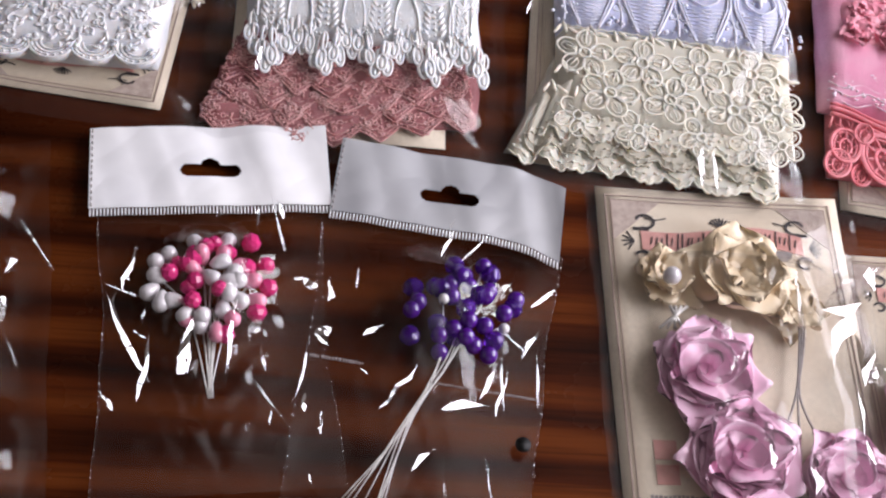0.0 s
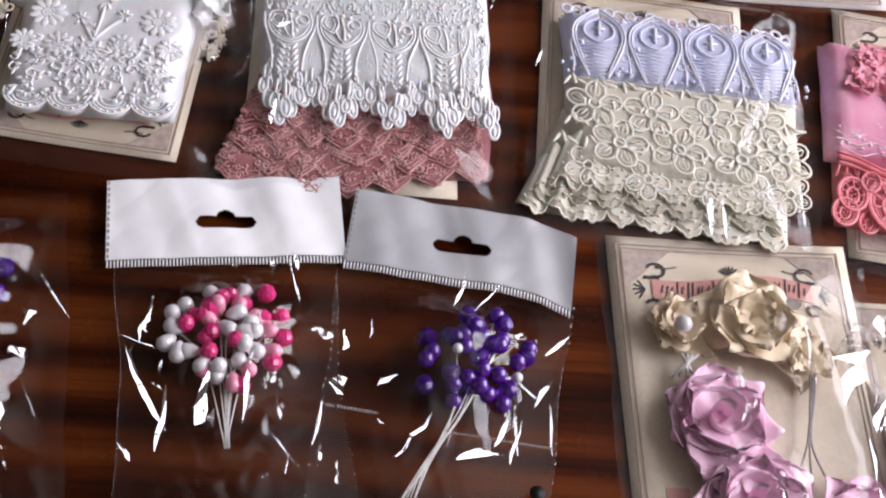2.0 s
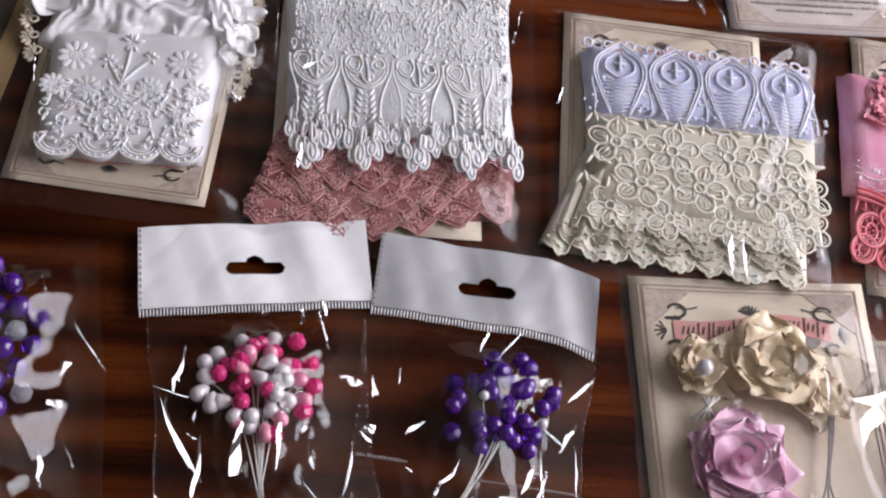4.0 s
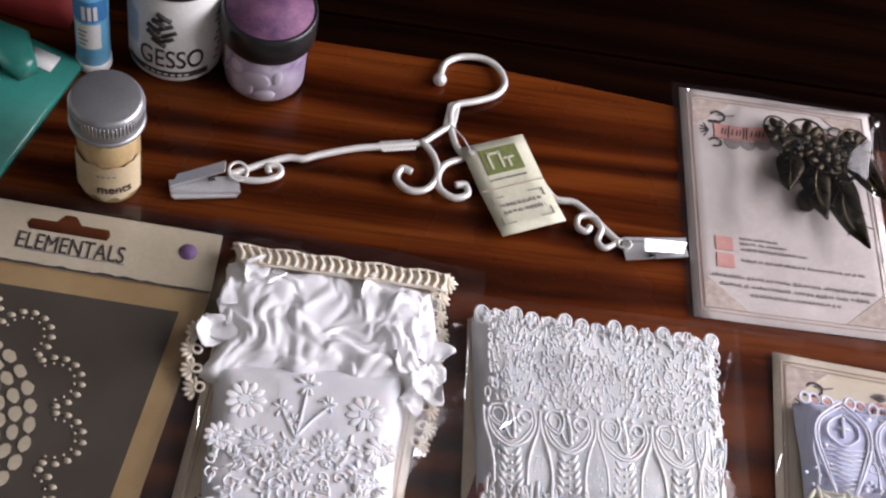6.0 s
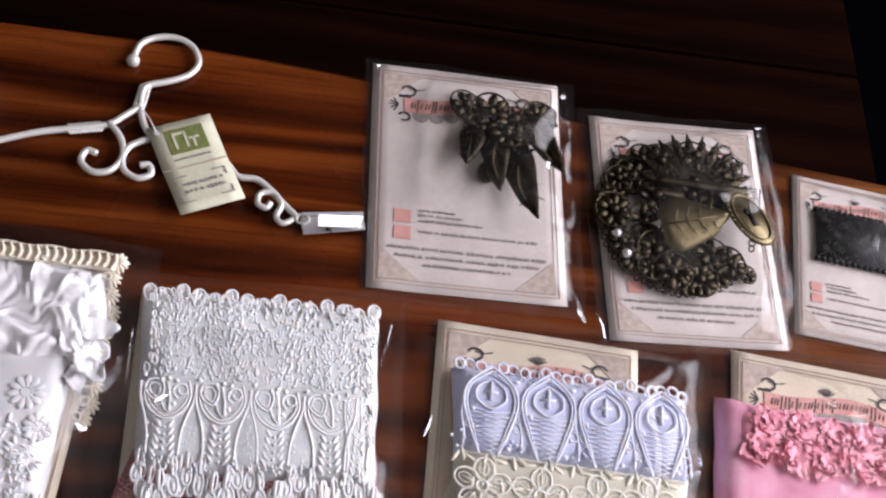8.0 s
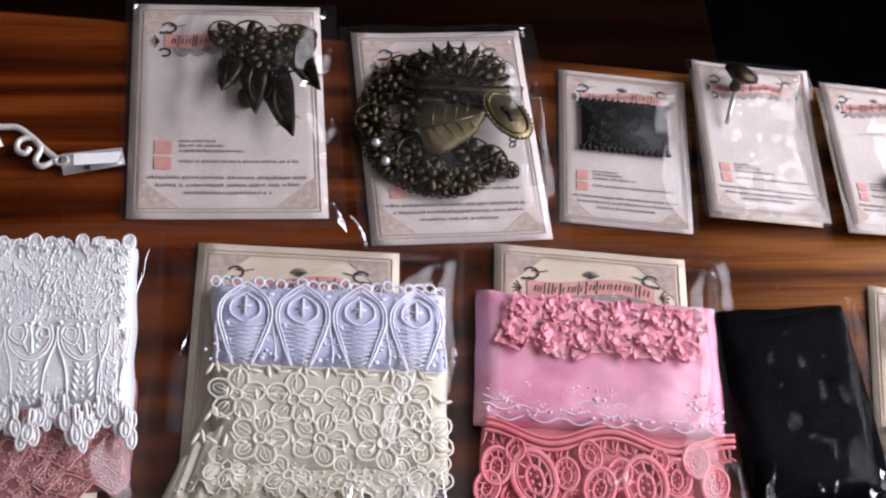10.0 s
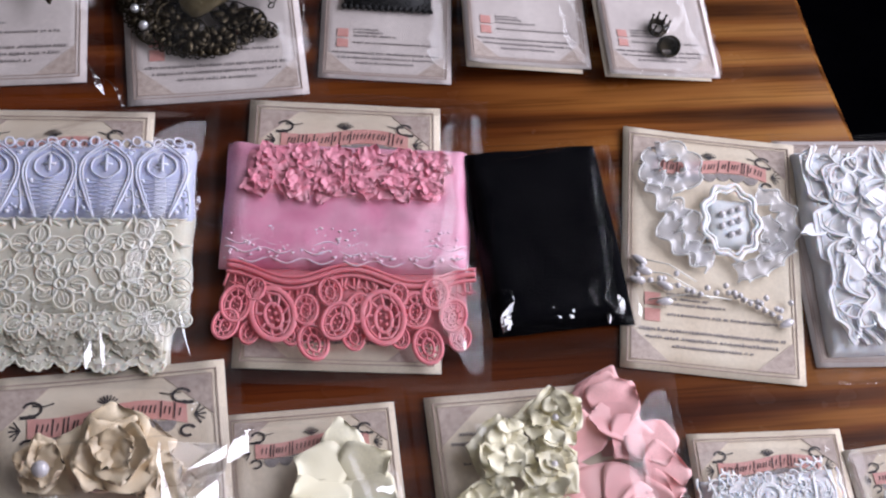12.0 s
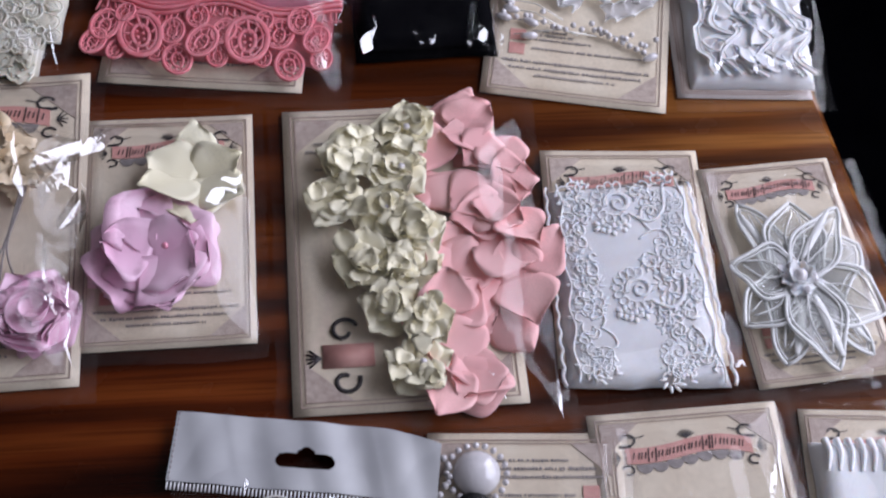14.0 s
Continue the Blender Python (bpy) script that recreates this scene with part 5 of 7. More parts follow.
# ---- pearl and crystal sprays in header bags ----
def header_bag(label, x, y, turn, w, h, head_w, head_h, seed, tilt=0.0, crinkle=1.0, foil=None):
    """A clear bag with a silvery punched header strip. The origin is the middle of the header."""
    bag = thing("header_bag", label, "bead pack", x, y, 0, turn)
    def z(px, py):
        return 0.007 + 0.0016 * wob(px, 0.4 * py, 30, seed) + (0.0022 if foil else 0.0014) * wob(px + 0.3 * py, 0.15 * py, 52, seed + 5) + 0.0005 * abs(wob(px - 0.4 * py, py, 45, seed + 3)) + tilt * max(0.0, px) ** 2 * 8
    # the strip with its hanging slot left open, in columns and rows
    s = Shape()
    slot = lambda px, py: math.hypot(max(0.0, abs(px) - 0.0115), py + 0.003) < 0.0038 or math.hypot(px, py + 0.0005) < 0.0052
    nx, ny = 180, 72
    keep, index = [], {}
    for j in range(ny):
        for i in range(nx):
            px, py = -head_w / 2 + head_w * (i + 0.5) / nx, -head_h / 2 + head_h * (j + 0.5) / ny
            if not slot(px, py):
                keep.append((i, j))
    pts, faces = [], []
    for i, j in keep:
        face = []
        for a, b in ((i, j), (i + 1, j), (i + 1, j + 1), (i, j + 1)):
            if (a, b) not in index:
                px, py = -head_w / 2 + head_w * a / nx, -head_h / 2 + head_h * b / ny
                index[a, b] = len(pts)
                drop_ = 0.02 * tilt * max(0.0, px / head_w * 2 - 0.4) ** 2 * 20
                pts.append((px, py - drop_, z(px, py)))
            face.append(index[a, b])
        faces.append(tuple(face))
    s.add(pts, faces)
    low = [(px, py, pz - 0.0005) for px, py, pz in pts]
    s.add(low, [f[::-1] for f in faces])
    header = part("header_strip", s, foil or FOIL, bag, "silvery white header strip with a hanging slot")
    comb = Shape()
    for k in range(70):
        px = -head_w / 2 + head_w * (k + 0.5) / 70
        drop_ = 0.02 * tilt * max(0.0, px / head_w * 2 - 0.4) ** 2 * 20
        comb.box(px - 0.0004, px + 0.0004, -head_h / 2 - 0.0045 - drop_, -head_h / 2 - 0.0006 - drop_, z(px, -head_h / 2) - 0.0006, z(px, -head_h / 2))
    stuff(part("printed_comb", comb, FOIL, header))
    dash = Shape()
    for k in range(13):
        py = -head_h / 2 + head_h * (k + 0.3) / 13
        dash.box(-head_w / 2 + 0.001, -head_w / 2 + 0.0016, py, py + head_h * 0.5 / 13, z(-head_w / 2, py) + 0.0001, z(-head_w / 2, py) + 0.0005)
    stuff(part("perforation", dash, INK_GREY, header))
    def skin(u, v):
        px, py = (u - 0.5) * w * (1 - 0.06 * math.sin(v * 3)), -head_h / 2 - 0.002 - h * v
        k = smooth01(0.0, 0.055, min(u, 1 - u) * w) * smooth01(0, 0.03, h * v) * smooth01(0, 0.03, h * (1 - v))
        body = 0.0105 * math.exp(-((px / 0.035) ** 2 + ((py + head_h / 2 + 0.04) / 0.04) ** 2))
        crease = abs(wob(px + 0.25 * py, py * 0.35, 64, seed)) * 0.004 + abs(wob(px - 0.3 * py, py * 0.6, 150, seed + 2)) * 0.003
        return (px + 0.003 * wob(py, px, 20, seed), py, 0.0035 + (0.004 + body + crinkle * crease) * k)
    part("film", Shape().sheet(skin, 56, 72), FILM_CRISP, bag, "clear crinkled plastic bag")
    seam = Shape()
    for sx in (-1, 1):
        for k in range(46):
            p = skin(0.5 + 0.5 * sx, (k + 0.2) / 46)
            seam.box(p[0] - 0.0002, p[0] + 0.0002, p[1] - h * 0.5 / 46, p[1], p[2], p[2] + 0.0002)
    stuff(part("welded_seam", seam, FILM_FOLD, bag))
    return bag


DROP_BEAD = [(0.0003, -0.0072), (0.0016, -0.006), (0.0028, -0.0035), (0.0036, 0.0005), (0.0034, 0.0033), (0.0022, 0.0052), (0.0004, 0.006)]
pearl_drop = Shape().lathe(DROP_BEAD, 14).mesh("pearl_drop", PEARL)
pink_drop = Shape().lathe(DROP_BEAD, 14).mesh("pink_drop", PEARL_PINK)
facet = Shape().ball(0, 0, 0, 0.0043, 0.0043, 0.004, 8, 5)
pink_crystal = facet.mesh("pink_crystal", CRYSTAL_PINK, False)
purple_crystal = facet.mesh("purple_crystal", CRYSTAL_PURPLE, False)
clear_crystal = facet.mesh("clear_crystal", CRYSTAL_CLEAR, False)
purple_ball = Shape().ball(0, 0, 0, 0.0046, nu=14, nv=9).mesh("purple_bead", PURPLE_BEAD)

bag = header_bag("clear header bag with a spray of pink and pearl beads", 0.192, 0.470, 6.5, 0.114, 0.15, 0.121, 0.049, 2.0)
rng = random.Random(3)
stems = Shape()
for k in range(46):
    a, d = k * 2.4, 0.0285 * math.sqrt((k + 0.5) / 46)
    px, py, pz = -0.002 + d * math.cos(a) + rng.uniform(-0.004, 0.004), -0.071 + d * 0.95 * math.sin(a) + rng.uniform(-0.004, 0.004), 0.008 + 0.007 * (1 - (d / 0.03) ** 2) + rng.uniform(-0.001, 0.002)
    turn = math.degrees(a) + 90
    pick = k % 5
    if pick in (0, 3):
        part("pearl_bead", pearl_drop, PEARL, bag, m=pose(px, py, pz, rng.uniform(50, 110), rng.uniform(-20, 20), turn + rng.uniform(-40, 40)) @ Matrix.Diagonal((1.15, 1.15, 0.86, 1)))
    elif pick == 1:
        part("pink_bead", pink_drop, PEARL_PINK, bag, m=pose(px, py, pz, rng.uniform(50, 110), 0, turn) @ Matrix.Diagonal((1.1, 1.1, 0.85, 1)))
    else:
        part("magenta_crystal", pink_crystal, CRYSTAL_PINK, bag, m=pose(px, py, pz, rng.uniform(0, 90), rng.uniform(0, 90), 0) @ Matrix.Scale(rng.uniform(0.95, 1.25), 4))
    if k % 6 == 0:
        stems.tube(bend([(px, py, pz - 0.002), (px * 0.4 - 0.002, -0.085, 0.009), (-0.002 + 0.002 * math.sin(k), -0.13, 0.006)], 4), 0.0004, 4)
part("wire_stem", stems, SILVER, bag, "twisted silver wire stems")
shards(bag, [(-0.012, -0.105, 0.014, 0.012, 0.032, 4), (-0.014, -0.118, 0.013, 0.016, 0.014, 70), (0.008, -0.1, 0.014, 0.004, 0.045, -4), (-0.041, -0.1, 0.01, 0.005, 0.05, 30), (-0.046, -0.085, 0.011, 0.005, 0.022, 10), (-0.033, -0.115, 0.01, 0.004, 0.04, -8), (0.024, -0.034, 0.012, 0.012, 0.008, 70), (0.034, -0.03, 0.011, 0.005, 0.012, 20), (0.003, -0.033, 0.012, 0.01, 0.006, 90),
             (0.045, -0.072, 0.01, 0.006, 0.014, 70), (0.02, -0.095, 0.008, 0.003, 0.008, -30), (-0.05, -0.13, 0.008, 0.004, 0.012, 40), (0.04, -0.135, 0.008, 0.004, 0.01, 10), (-0.04, -0.062, 0.012, 0.004, 0.03, -14), (0.022, -0.11, 0.008, 0.003, 0.016, 8)], 300, 0.85)

slivers(bag, 9, -0.052, 0.05, -0.165, -0.03, 0.011, 305)

bag = header_bag("clear header bag with a spray of purple beads on wires", 0.316, 0.4645, -6.5, 0.122, 0.24, 0.12, 0.045, 6.0, 0.06, 0.8, foil=SILVER_FOIL)
stems = Shape()
for k in range(34):
    a, d = k * 2.4, 0.028 * math.sqrt((k + 0.5) / 34)
    px, py, pz = 0.014 + d * math.cos(a) + rng.uniform(-0.004, 0.004), -0.069 + d * math.sin(a) + rng.uniform(-0.004, 0.004), 0.008 + 0.007 * (1 - (d / 0.029) ** 2) + rng.uniform(-0.001, 0.002)
    if k % 3 == 0:
        part("purple_crystal", purple_crystal, CRYSTAL_PURPLE, bag, m=pose(px, py, pz, rng.uniform(0, 90), rng.uniform(0, 90), 0) @ Matrix.Scale(1.25, 4))
    elif k % 11 == 4:
        part("pearl_bead", Shape().ball(0, 0, 0, 0.0028, nu=12, nv=8), PEARL, bag, m=pose(px, py, pz + 0.003))
    else:
        part("purple_bead", purple_ball, PURPLE_BEAD, bag, m=pose(px, py, pz))
    if k % 4 == 0:
        foot = (-0.002 - 0.02 + rng.uniform(-0.012, 0.012), -0.175, 0.006)
        stems.tube(bend([(px, py, pz), (0.008 + 0.25 * (px - 0.012), -0.098, 0.011), (-0.004 + rng.uniform(-0.002, 0.002), -0.13, 0.009), foot], 5), 0.0003, 4)
part("wire_stem", stems, SILVER, bag, "twisted silver wire stems")
writing = Shape()
words(writing, -0.056, -0.03, -0.108, 0.0018, lambda x, y: 0.011, random.Random(4))
words(writing, 0.004, 0.056, -0.112, 0.0011, lambda x, y: 0.011, random.Random(5))
stuff(part("bag_print", writing, INK_GREY, bag, "faint white print on the film"))
shards(bag, [(0.002, -0.03, 0.012, 0.006, 0.03, -14), (-0.012, -0.118, 0.012, 0.007, 0.042, -28), (0.03, -0.105, 0.012, 0.006, 0.03, -16), (0.02, -0.122, 0.012, 0.009, 0.036, -62), (0.037, -0.112, 0.012, 0.004, 0.03, -10), (0.049, -0.082, 0.01, 0.006, 0.024, -16), (0.056, -0.052, 0.009, 0.003, 0.036, -38), (0.054, -0.1, 0.009, 0.003, 0.034, 12), (-0.052, -0.07, 0.009, 0.006, 0.014, 12), (-0.05, -0.095, 0.009, 0.022, 0.012, -20), (-0.028, -0.088, 0.009, 0.004, 0.018, -45), (0.03, -0.07, 0.016, 0.012, 0.006, 30), (0.034, -0.055, 0.014, 0.006, 0.01, -30),
             (0.004, -0.15, 0.01, 0.005, 0.022, -32), (-0.045, -0.14, 0.008, 0.004, 0.014, 10)], 340, 0.65)
slivers(bag, 8, -0.056, 0.056, -0.18, -0.03, 0.011, 345)
part("sticker_dot", Shape().lathe([(0.0038, 0.0), (0.0038, 0.0006)], 18, 0.05, -0.135, pose(0, 0, 0.009)), GUNMETAL, bag)

# ---- clear bag of purple crystal clusters, beside the pink spray ----
bag = thing("bead_bag", "clear bag of dark purple crystal bead clusters", "bead pack", 0.058, 0.425, 0, 8)
for k in range(46):
    a, d = k * 2.4, math.sqrt((k + 0.5) / 46)
    px, py = -0.01 + 0.042 * d * math.cos(a), -0.012 + 0.05 * d * math.sin(a)
    pz = 0.007 + 0.01 * (1 - d * d) + rng.uniform(-0.001, 0.001)
    data, mat, name = ((purple_crystal, CRYSTAL_PURPLE, "purple_crystal"), (purple_ball, PURPLE_BEAD, "purple_bead"), (clear_crystal, CRYSTAL_CLEAR, "clear_crystal"))[2 if k % 9 == 3 else k % 2]
    part(name, data, mat, bag, m=pose(px, py, pz, rng.uniform(0, 90), rng.uniform(0, 90), 0) @ Matrix.Scale(1.3, 4))
film_bag(bag, 0.12, 0.2, 0.02, 41, (0.0, -0.055), 0.03, FILM_CRISP, crumple=0.006, nu=44, nv=60)
shards(bag, [(0.038, -0.048, 0.012, 0.006, 0.012, -60), (0.03, -0.08, 0.011, 0.004, 0.02, 10), (0.04, -0.03, 0.01, 0.012, 0.01, 40)], 410)

slivers(bag, 9, -0.05, 0.055, -0.14, 0.03, 0.014, 415)

# ---- cards of cloth flowers ----
def gathered(parent, mat, x, y, z, r, petals, layers, seed, name="cloth_flower", label="", wide=1.0, lift=18, wave=0.004, curl=0.18):
    s = Shape()
    bloom(s, 0, 0, 0, r, petals, layers, seed, wide, lift, wave, curl)
    return part(name, s, mat, parent, label, m=pose(x, y, z))


pack = thing("flower_card", "bagged printed card with beige organza and lilac satin roses", "flower card", 0.464, 0.377, 0, 1.5)
printed_card(pack, 0.134, 0.206, 11, lift=0.004)
gathered(pack, BEIGE, 0.004, 0.05, 0.006, 0.032, 5, 3, 61, "organza_flower", "beige organza petals", 1.05, 16, 0.006, 0.3)
gathered(pack, BEIGE, -0.034, 0.046, 0.005, 0.021, 5, 2, 62, "organza_flower", "beige organza petals with a pearl eye", 1.0, 18, 0.005, 0.3)
gathered(pack, BEIGE, 0.03, 0.03, 0.005, 0.022, 4, 2, 64, "organza_flower", "pointed beige organza petals", 0.7, 14, 0.005, 0.2)
pearls(pack, [(-0.035, 0.042, 0.017)], 0.005, PEARL)
for k, (x, y, r) in enumerate(((-0.02, -0.008, 0.031), (-0.008, -0.052, 0.032), (0.043, -0.062, 0.028))):
    s = Shape()
    rosette(s, 0, 0, 0, r * 0.78, 70 + k, 2.6, 0.016)
    bloom(s, 0, 0, 0.0, r * 1.05, 7, 2, 75 + k, 1.1, 12, 0.003, 0.1)
    part("satin_rose", s, LILAC, pack, "lilac pink satin rose", m=pose(x, y, 0.005, 0, 0, 40 * k))
wire = Shape()
for k in range(3):
    wire.tube(bend([(0.034 + 0.002 * k, 0.038, 0.008), (0.03 + 0.0012 * k, 0.01, 0.009), (0.024 + 0.001 * k, -0.018, 0.008), (0.014 + 0.009 * k, -0.04, 0.007)]), 0.0006, 5)
part("wire_stem", wire, INK_GREY, pack, "thin grey wire stem")
wire = Shape()
for k in range(4):
    wire.tube([(-0.036 + 0.003 * k, 0.028, 0.011), (-0.03 - 0.004 * k, 0.016, 0.009)], 0.0009, 5)
part("stamen", wire, SILVER, pack)
film_bag(pack, 0.15, 0.225, lambda x, y: 0.02 if y < 0.06 else 0.008, 43, (0.002, -0.004), 0.022, crumple=0.004, nu=44, nv=60)
shards(pack, [(0.056, 0.036, 0.018, 0.03, 0.026, 20), (0.05, 0.02, 0.019, 0.022, 0.04, -20), (0.07, 0.05, 0.014, 0.018, 0.03, -35), (0.063, 0.0, 0.018, 0.024, 0.022, 50), (0.052, -0.045, 0.02, 0.008, 0.05, 14), (0.03, 0.03, 0.018, 0.006, 0.04, 16), (-0.01, -0.008, 0.024, 0.004, 0.02, -40), (0.0, -0.055, 0.024, 0.006, 0.016, 30), (0.062, -0.07, 0.012, 0.005, 0.05, 6), (0.02, -0.07, 0.022, 0.01, 0.02, 20)], 430)

pack = thing("flower_card", "printed card with an ivory and a lilac chiffon flower", "flower card", 0.577, 0.372, 0, 1)
printed_card(pack, 0.098, 0.152, 13)
gathered(pack, IVORY, 0.016, 0.03, 0.004, 0.034, 6, 1, 81, "chiffon_flower", "ivory chiffon petals", 1.0, 40, 0.0025, 0.1)
gathered(pack, LILAC, -0.008, -0.022, 0.004, 0.041, 7, 2, 82, "chiffon_flower", "large lilac pink chiffon petals", 1.3, 7, 0.002, 0.02)
pearls(pack, [(0.001, -0.022, 0.019)], 0.002, PEARL_PINK, "bead")
film_bag(pack, 0.112, 0.168, 0.016, 47, (0, -0.002), 0.016, crumple=0.0018)
shards(pack, [(0.034, 0.01, 0.02, 0.012, 0.028, -70), (0.038, 0.02, 0.019, 0.007, 0.016, -60)], 470)

pack = thing("flower_card", "upturned printed card heaped with ivory satin and blush flowers", "flower card", 0.707, 0.352, 0, 1)
printed_card(pack, 0.126, 0.198, 15, upside=True, banner=False)
part("ribbon_print", Shape().box(-0.046, -0.018, -0.072, -0.058, 0.0022, 0.0026), INK_PINK, pack, "pink printed ribbon panel")
swirl = Shape()
for y, hand in ((-0.05, 1), (-0.08, -1)):
    swirl.tube(spiral(-0.034, y, 0.0028, 0.008, 0.9, 20, hand, 14, 0.4), 0.0012, 4, flat=0.2)
for k in range(5):
    a = radians(140 + 20 * k)
    swirl.tube([(-0.047, -0.066, 0.0026), (-0.047 + 0.008 * math.cos(a), -0.066 + 0.008 * math.sin(a), 0.0026)], 0.0006, 4)
part("printed_swirl", swirl, INK, pack)
for k, (fx, fy, r) in enumerate(((0.56, 0.12, 0.021), (0.3, 0.2, 0.02), (0.52, 0.26, 0.021), (0.22, 0.36, 0.019), (0.44, 0.4, 0.022), (0.58, 0.46, 0.019), (0.34, 0.56, 0.021), (0.55, 0.6, 0.02), (0.46, 0.7, 0.021), (0.6, 0.76, 0.016), (0.54, 0.89, 0.019))):
    x, y = (fx - 0.5) * 0.126, (0.5 - fy) * 0.198
    gathered(pack, IVORY, x, y, 0.008 + 0.002 * (k % 2), r * 1.0, 5, 1, 90 + k, "satin_flower", "ivory satin petals folded square", 1.1, 20, 0.004, 0.02)
    fold = Shape()
    heap(fold, 0, 0, 0.011, 300 + k, 0.004, 8, 0.012, 0.014, 0.2)
    part("satin_fold", fold, IVORY, pack, m=pose(x, y, 0.008))
    if k % 2 == 0:
        pearls(pack, [(x + 0.002, y, 0.015)], 0.0022, PEARL)
rng = random.Random(17)
for k, (fx, fy, r) in enumerate(((0.78, 0.1, 0.9), (0.98, 0.16, 0.9), (0.94, 0.3, 0.95), (0.7, 0.24, 1.0), (0.84, 0.36, 1.1), (1.02, 0.42, 0.95), (0.66, 0.42, 0.9), (0.86, 0.52, 1.15), (1.04, 0.62, 0.95), (0.74, 0.62, 1.05), (0.92, 0.72, 1.0), (0.68, 0.76, 0.9), (0.86, 0.86, 1.1), (0.7, 0.92, 0.95))):
    s = Shape()
    for j in range(3):
        s.petal(pose(rng.uniform(-0.004, 0.004), rng.uniform(-0.004, 0.004), 0.0012 * j, rng.uniform(2, 10), rng.uniform(-9, 9), rng.choice((20, 75, 140, 200, 255, 320)) + rng.uniform(-20, 20)), 0.032 * r * rng.uniform(0.85, 1.15), 0.033 * r * rng.uniform(0.9, 1.2), rng.uniform(-0.1, 0.16), rng.uniform(-0.08, 0.08), 9, 0.0004, 0.0015, k + 0.3 * j)
    part("chiffon_petals", s, BLUSH, pack, "broad blush pink chiffon petals", m=pose((fx - 0.5) * 0.126, (0.5 - fy) * 0.198, 0.004 + 0.0022 * (k % 3)))
film_bag(pack, 0.16, 0.216, 0.017, 53, (0.008, -0.002), 0.018, crumple=0.0018)
shards(pack, [(0.046, -0.09, 0.008, 0.005, 0.018, 30), (0.012, -0.098, 0.008, 0.008, 0.01, 0), (0.079, -0.085, 0.006, 0.003, 0.05, 3), (0.078, -0.099, 0.006, 0.004, 0.016, 8)], 530)

# ---- white lace and white flower cards ----
pack = thing("lace_card", "printed card under a bag of white scroll embroidered lace", "lace card", 0.8385, 0.343, 0, -2)
printed_card(pack, 0.094, 0.142, 17)
q = quad((0.8385, 0.343, -2), (0.793, 0.261), (0.882, 0.257), (0.876, 0.388), (0.796, 0.387))
panel = part("lace_panel", draped(q, 0.002, 0.009, 26, 34, 61.0, 0.01, 0.0008), WHITE_NET, pack, "white net lace with corded scrolls")
scroll = Shape()
scroll.tube(spiral(0.002, 0.003, 0.0003, 0.0085, 1.5, 200, -1, 30, 0.12), 0.0008, 5)
scroll.tube(spiral(0.002, 0.003, 0.0004, 0.0072, 1.3, 200, -1, 26, 0.2), 0.0006, 5)
for k in range(10):
    a = 1.4 + 0.42 * k
    scroll.ring(0.0108 * math.cos(a), 0.003 + 0.0108 * math.sin(a), 0.0003, 0.003, 0.0022, 0.0006, a, 10, 4)
for k in range(3):
    x, y = -0.009 + 0.006 * k, -0.012 - 0.002 * (k % 2)
    for j in range(5):
        a = 2 * math.pi * j / 5
        scroll.ball(x + 0.0026 * math.cos(a), y + 0.0026 * math.sin(a), 0.0004, 0.0021, 0.0016, 0.001, 7, 4, pose(0, 0, 0, 0, 0, math.degrees(a)))
scroll.tube(bend([(0.007, -0.004, 0.0006), (0.018, -0.009, 0.0006), (0.026, -0.001, 0.0006), (0.027, 0.012, 0.0006)]), 0.001, 5)
scroll = scroll.mesh("corded_scroll", WHITE_CORD)
for u, v, turn, size in ((0.45, 0.86, 0, 1.05), (0.5, 0.42, 0, 1.0), (0.8, 0.62, 130, 0.7), (0.7, 0.12, 40, 0.7), (0.2, 0.12, 60, 0.6), (0.8, 0.86, 215, 0.65)):
    part("corded_scroll", scroll, WHITE_CORD, panel, m=pose(*q(u, v), 0.0104, 0, 0, turn) @ Matrix.Diagonal((size, size, 0.55 * size, 1)))
stitch, rng = Shape(), random.Random(33)
for u0, u1, n in ((0.09, 0.25, 16), (0.62, 0.9, 20)):
    for k in range(n):
        for j in range(3):
            x, y = q(rng.uniform(u0, u1), (k + rng.random()) / n)
            a = rng.uniform(0, 360)
            stitch.tube(spiral(x, y, 0.0104, rng.uniform(0.0035, 0.006), 0.8, a, rng.choice((-1, 1)), 12, 0.35), 0.0006, 5, flat=0.7)
            for i in range(5):
                b = radians(a + 40 * i)
                stitch.ball(x + 0.0052 * math.cos(b), y + 0.0052 * math.sin(b), 0.0097, 0.0026, 0.001, 0.0005, 7, 4, pose(0, 0, 0, 0, 0, math.degrees(b) + 20))
for u, hand in ((0.0, -1), (1.0, 1)):
    stitch.tube([(q(u, i / 60)[0] + hand * (0.0012 + 0.0016 * abs(math.sin(i * 0.62))), q(u, i / 60)[1], 0.006) for i in range(61)], 0.0011, 5)
    stitch.tube([(q(u, i / 60)[0] - hand * 0.005 + 0.0012 * math.sin(i * 0.5), q(u, i / 60)[1], 0.0098) for i in range(61)], 0.0007, 5)
stuff(part("corded_edge", stitch, WHITE_CORD, panel))
film_bag(pack, 0.108, 0.142, 0.013, 59, (0.006, -0.01), 0.012, crumple=0.002)
shards(pack, [(0.05, -0.072, 0.008, 0.006, 0.012, 80), (-0.034, -0.074, 0.008, 0.004, 0.01, 70)], 590)

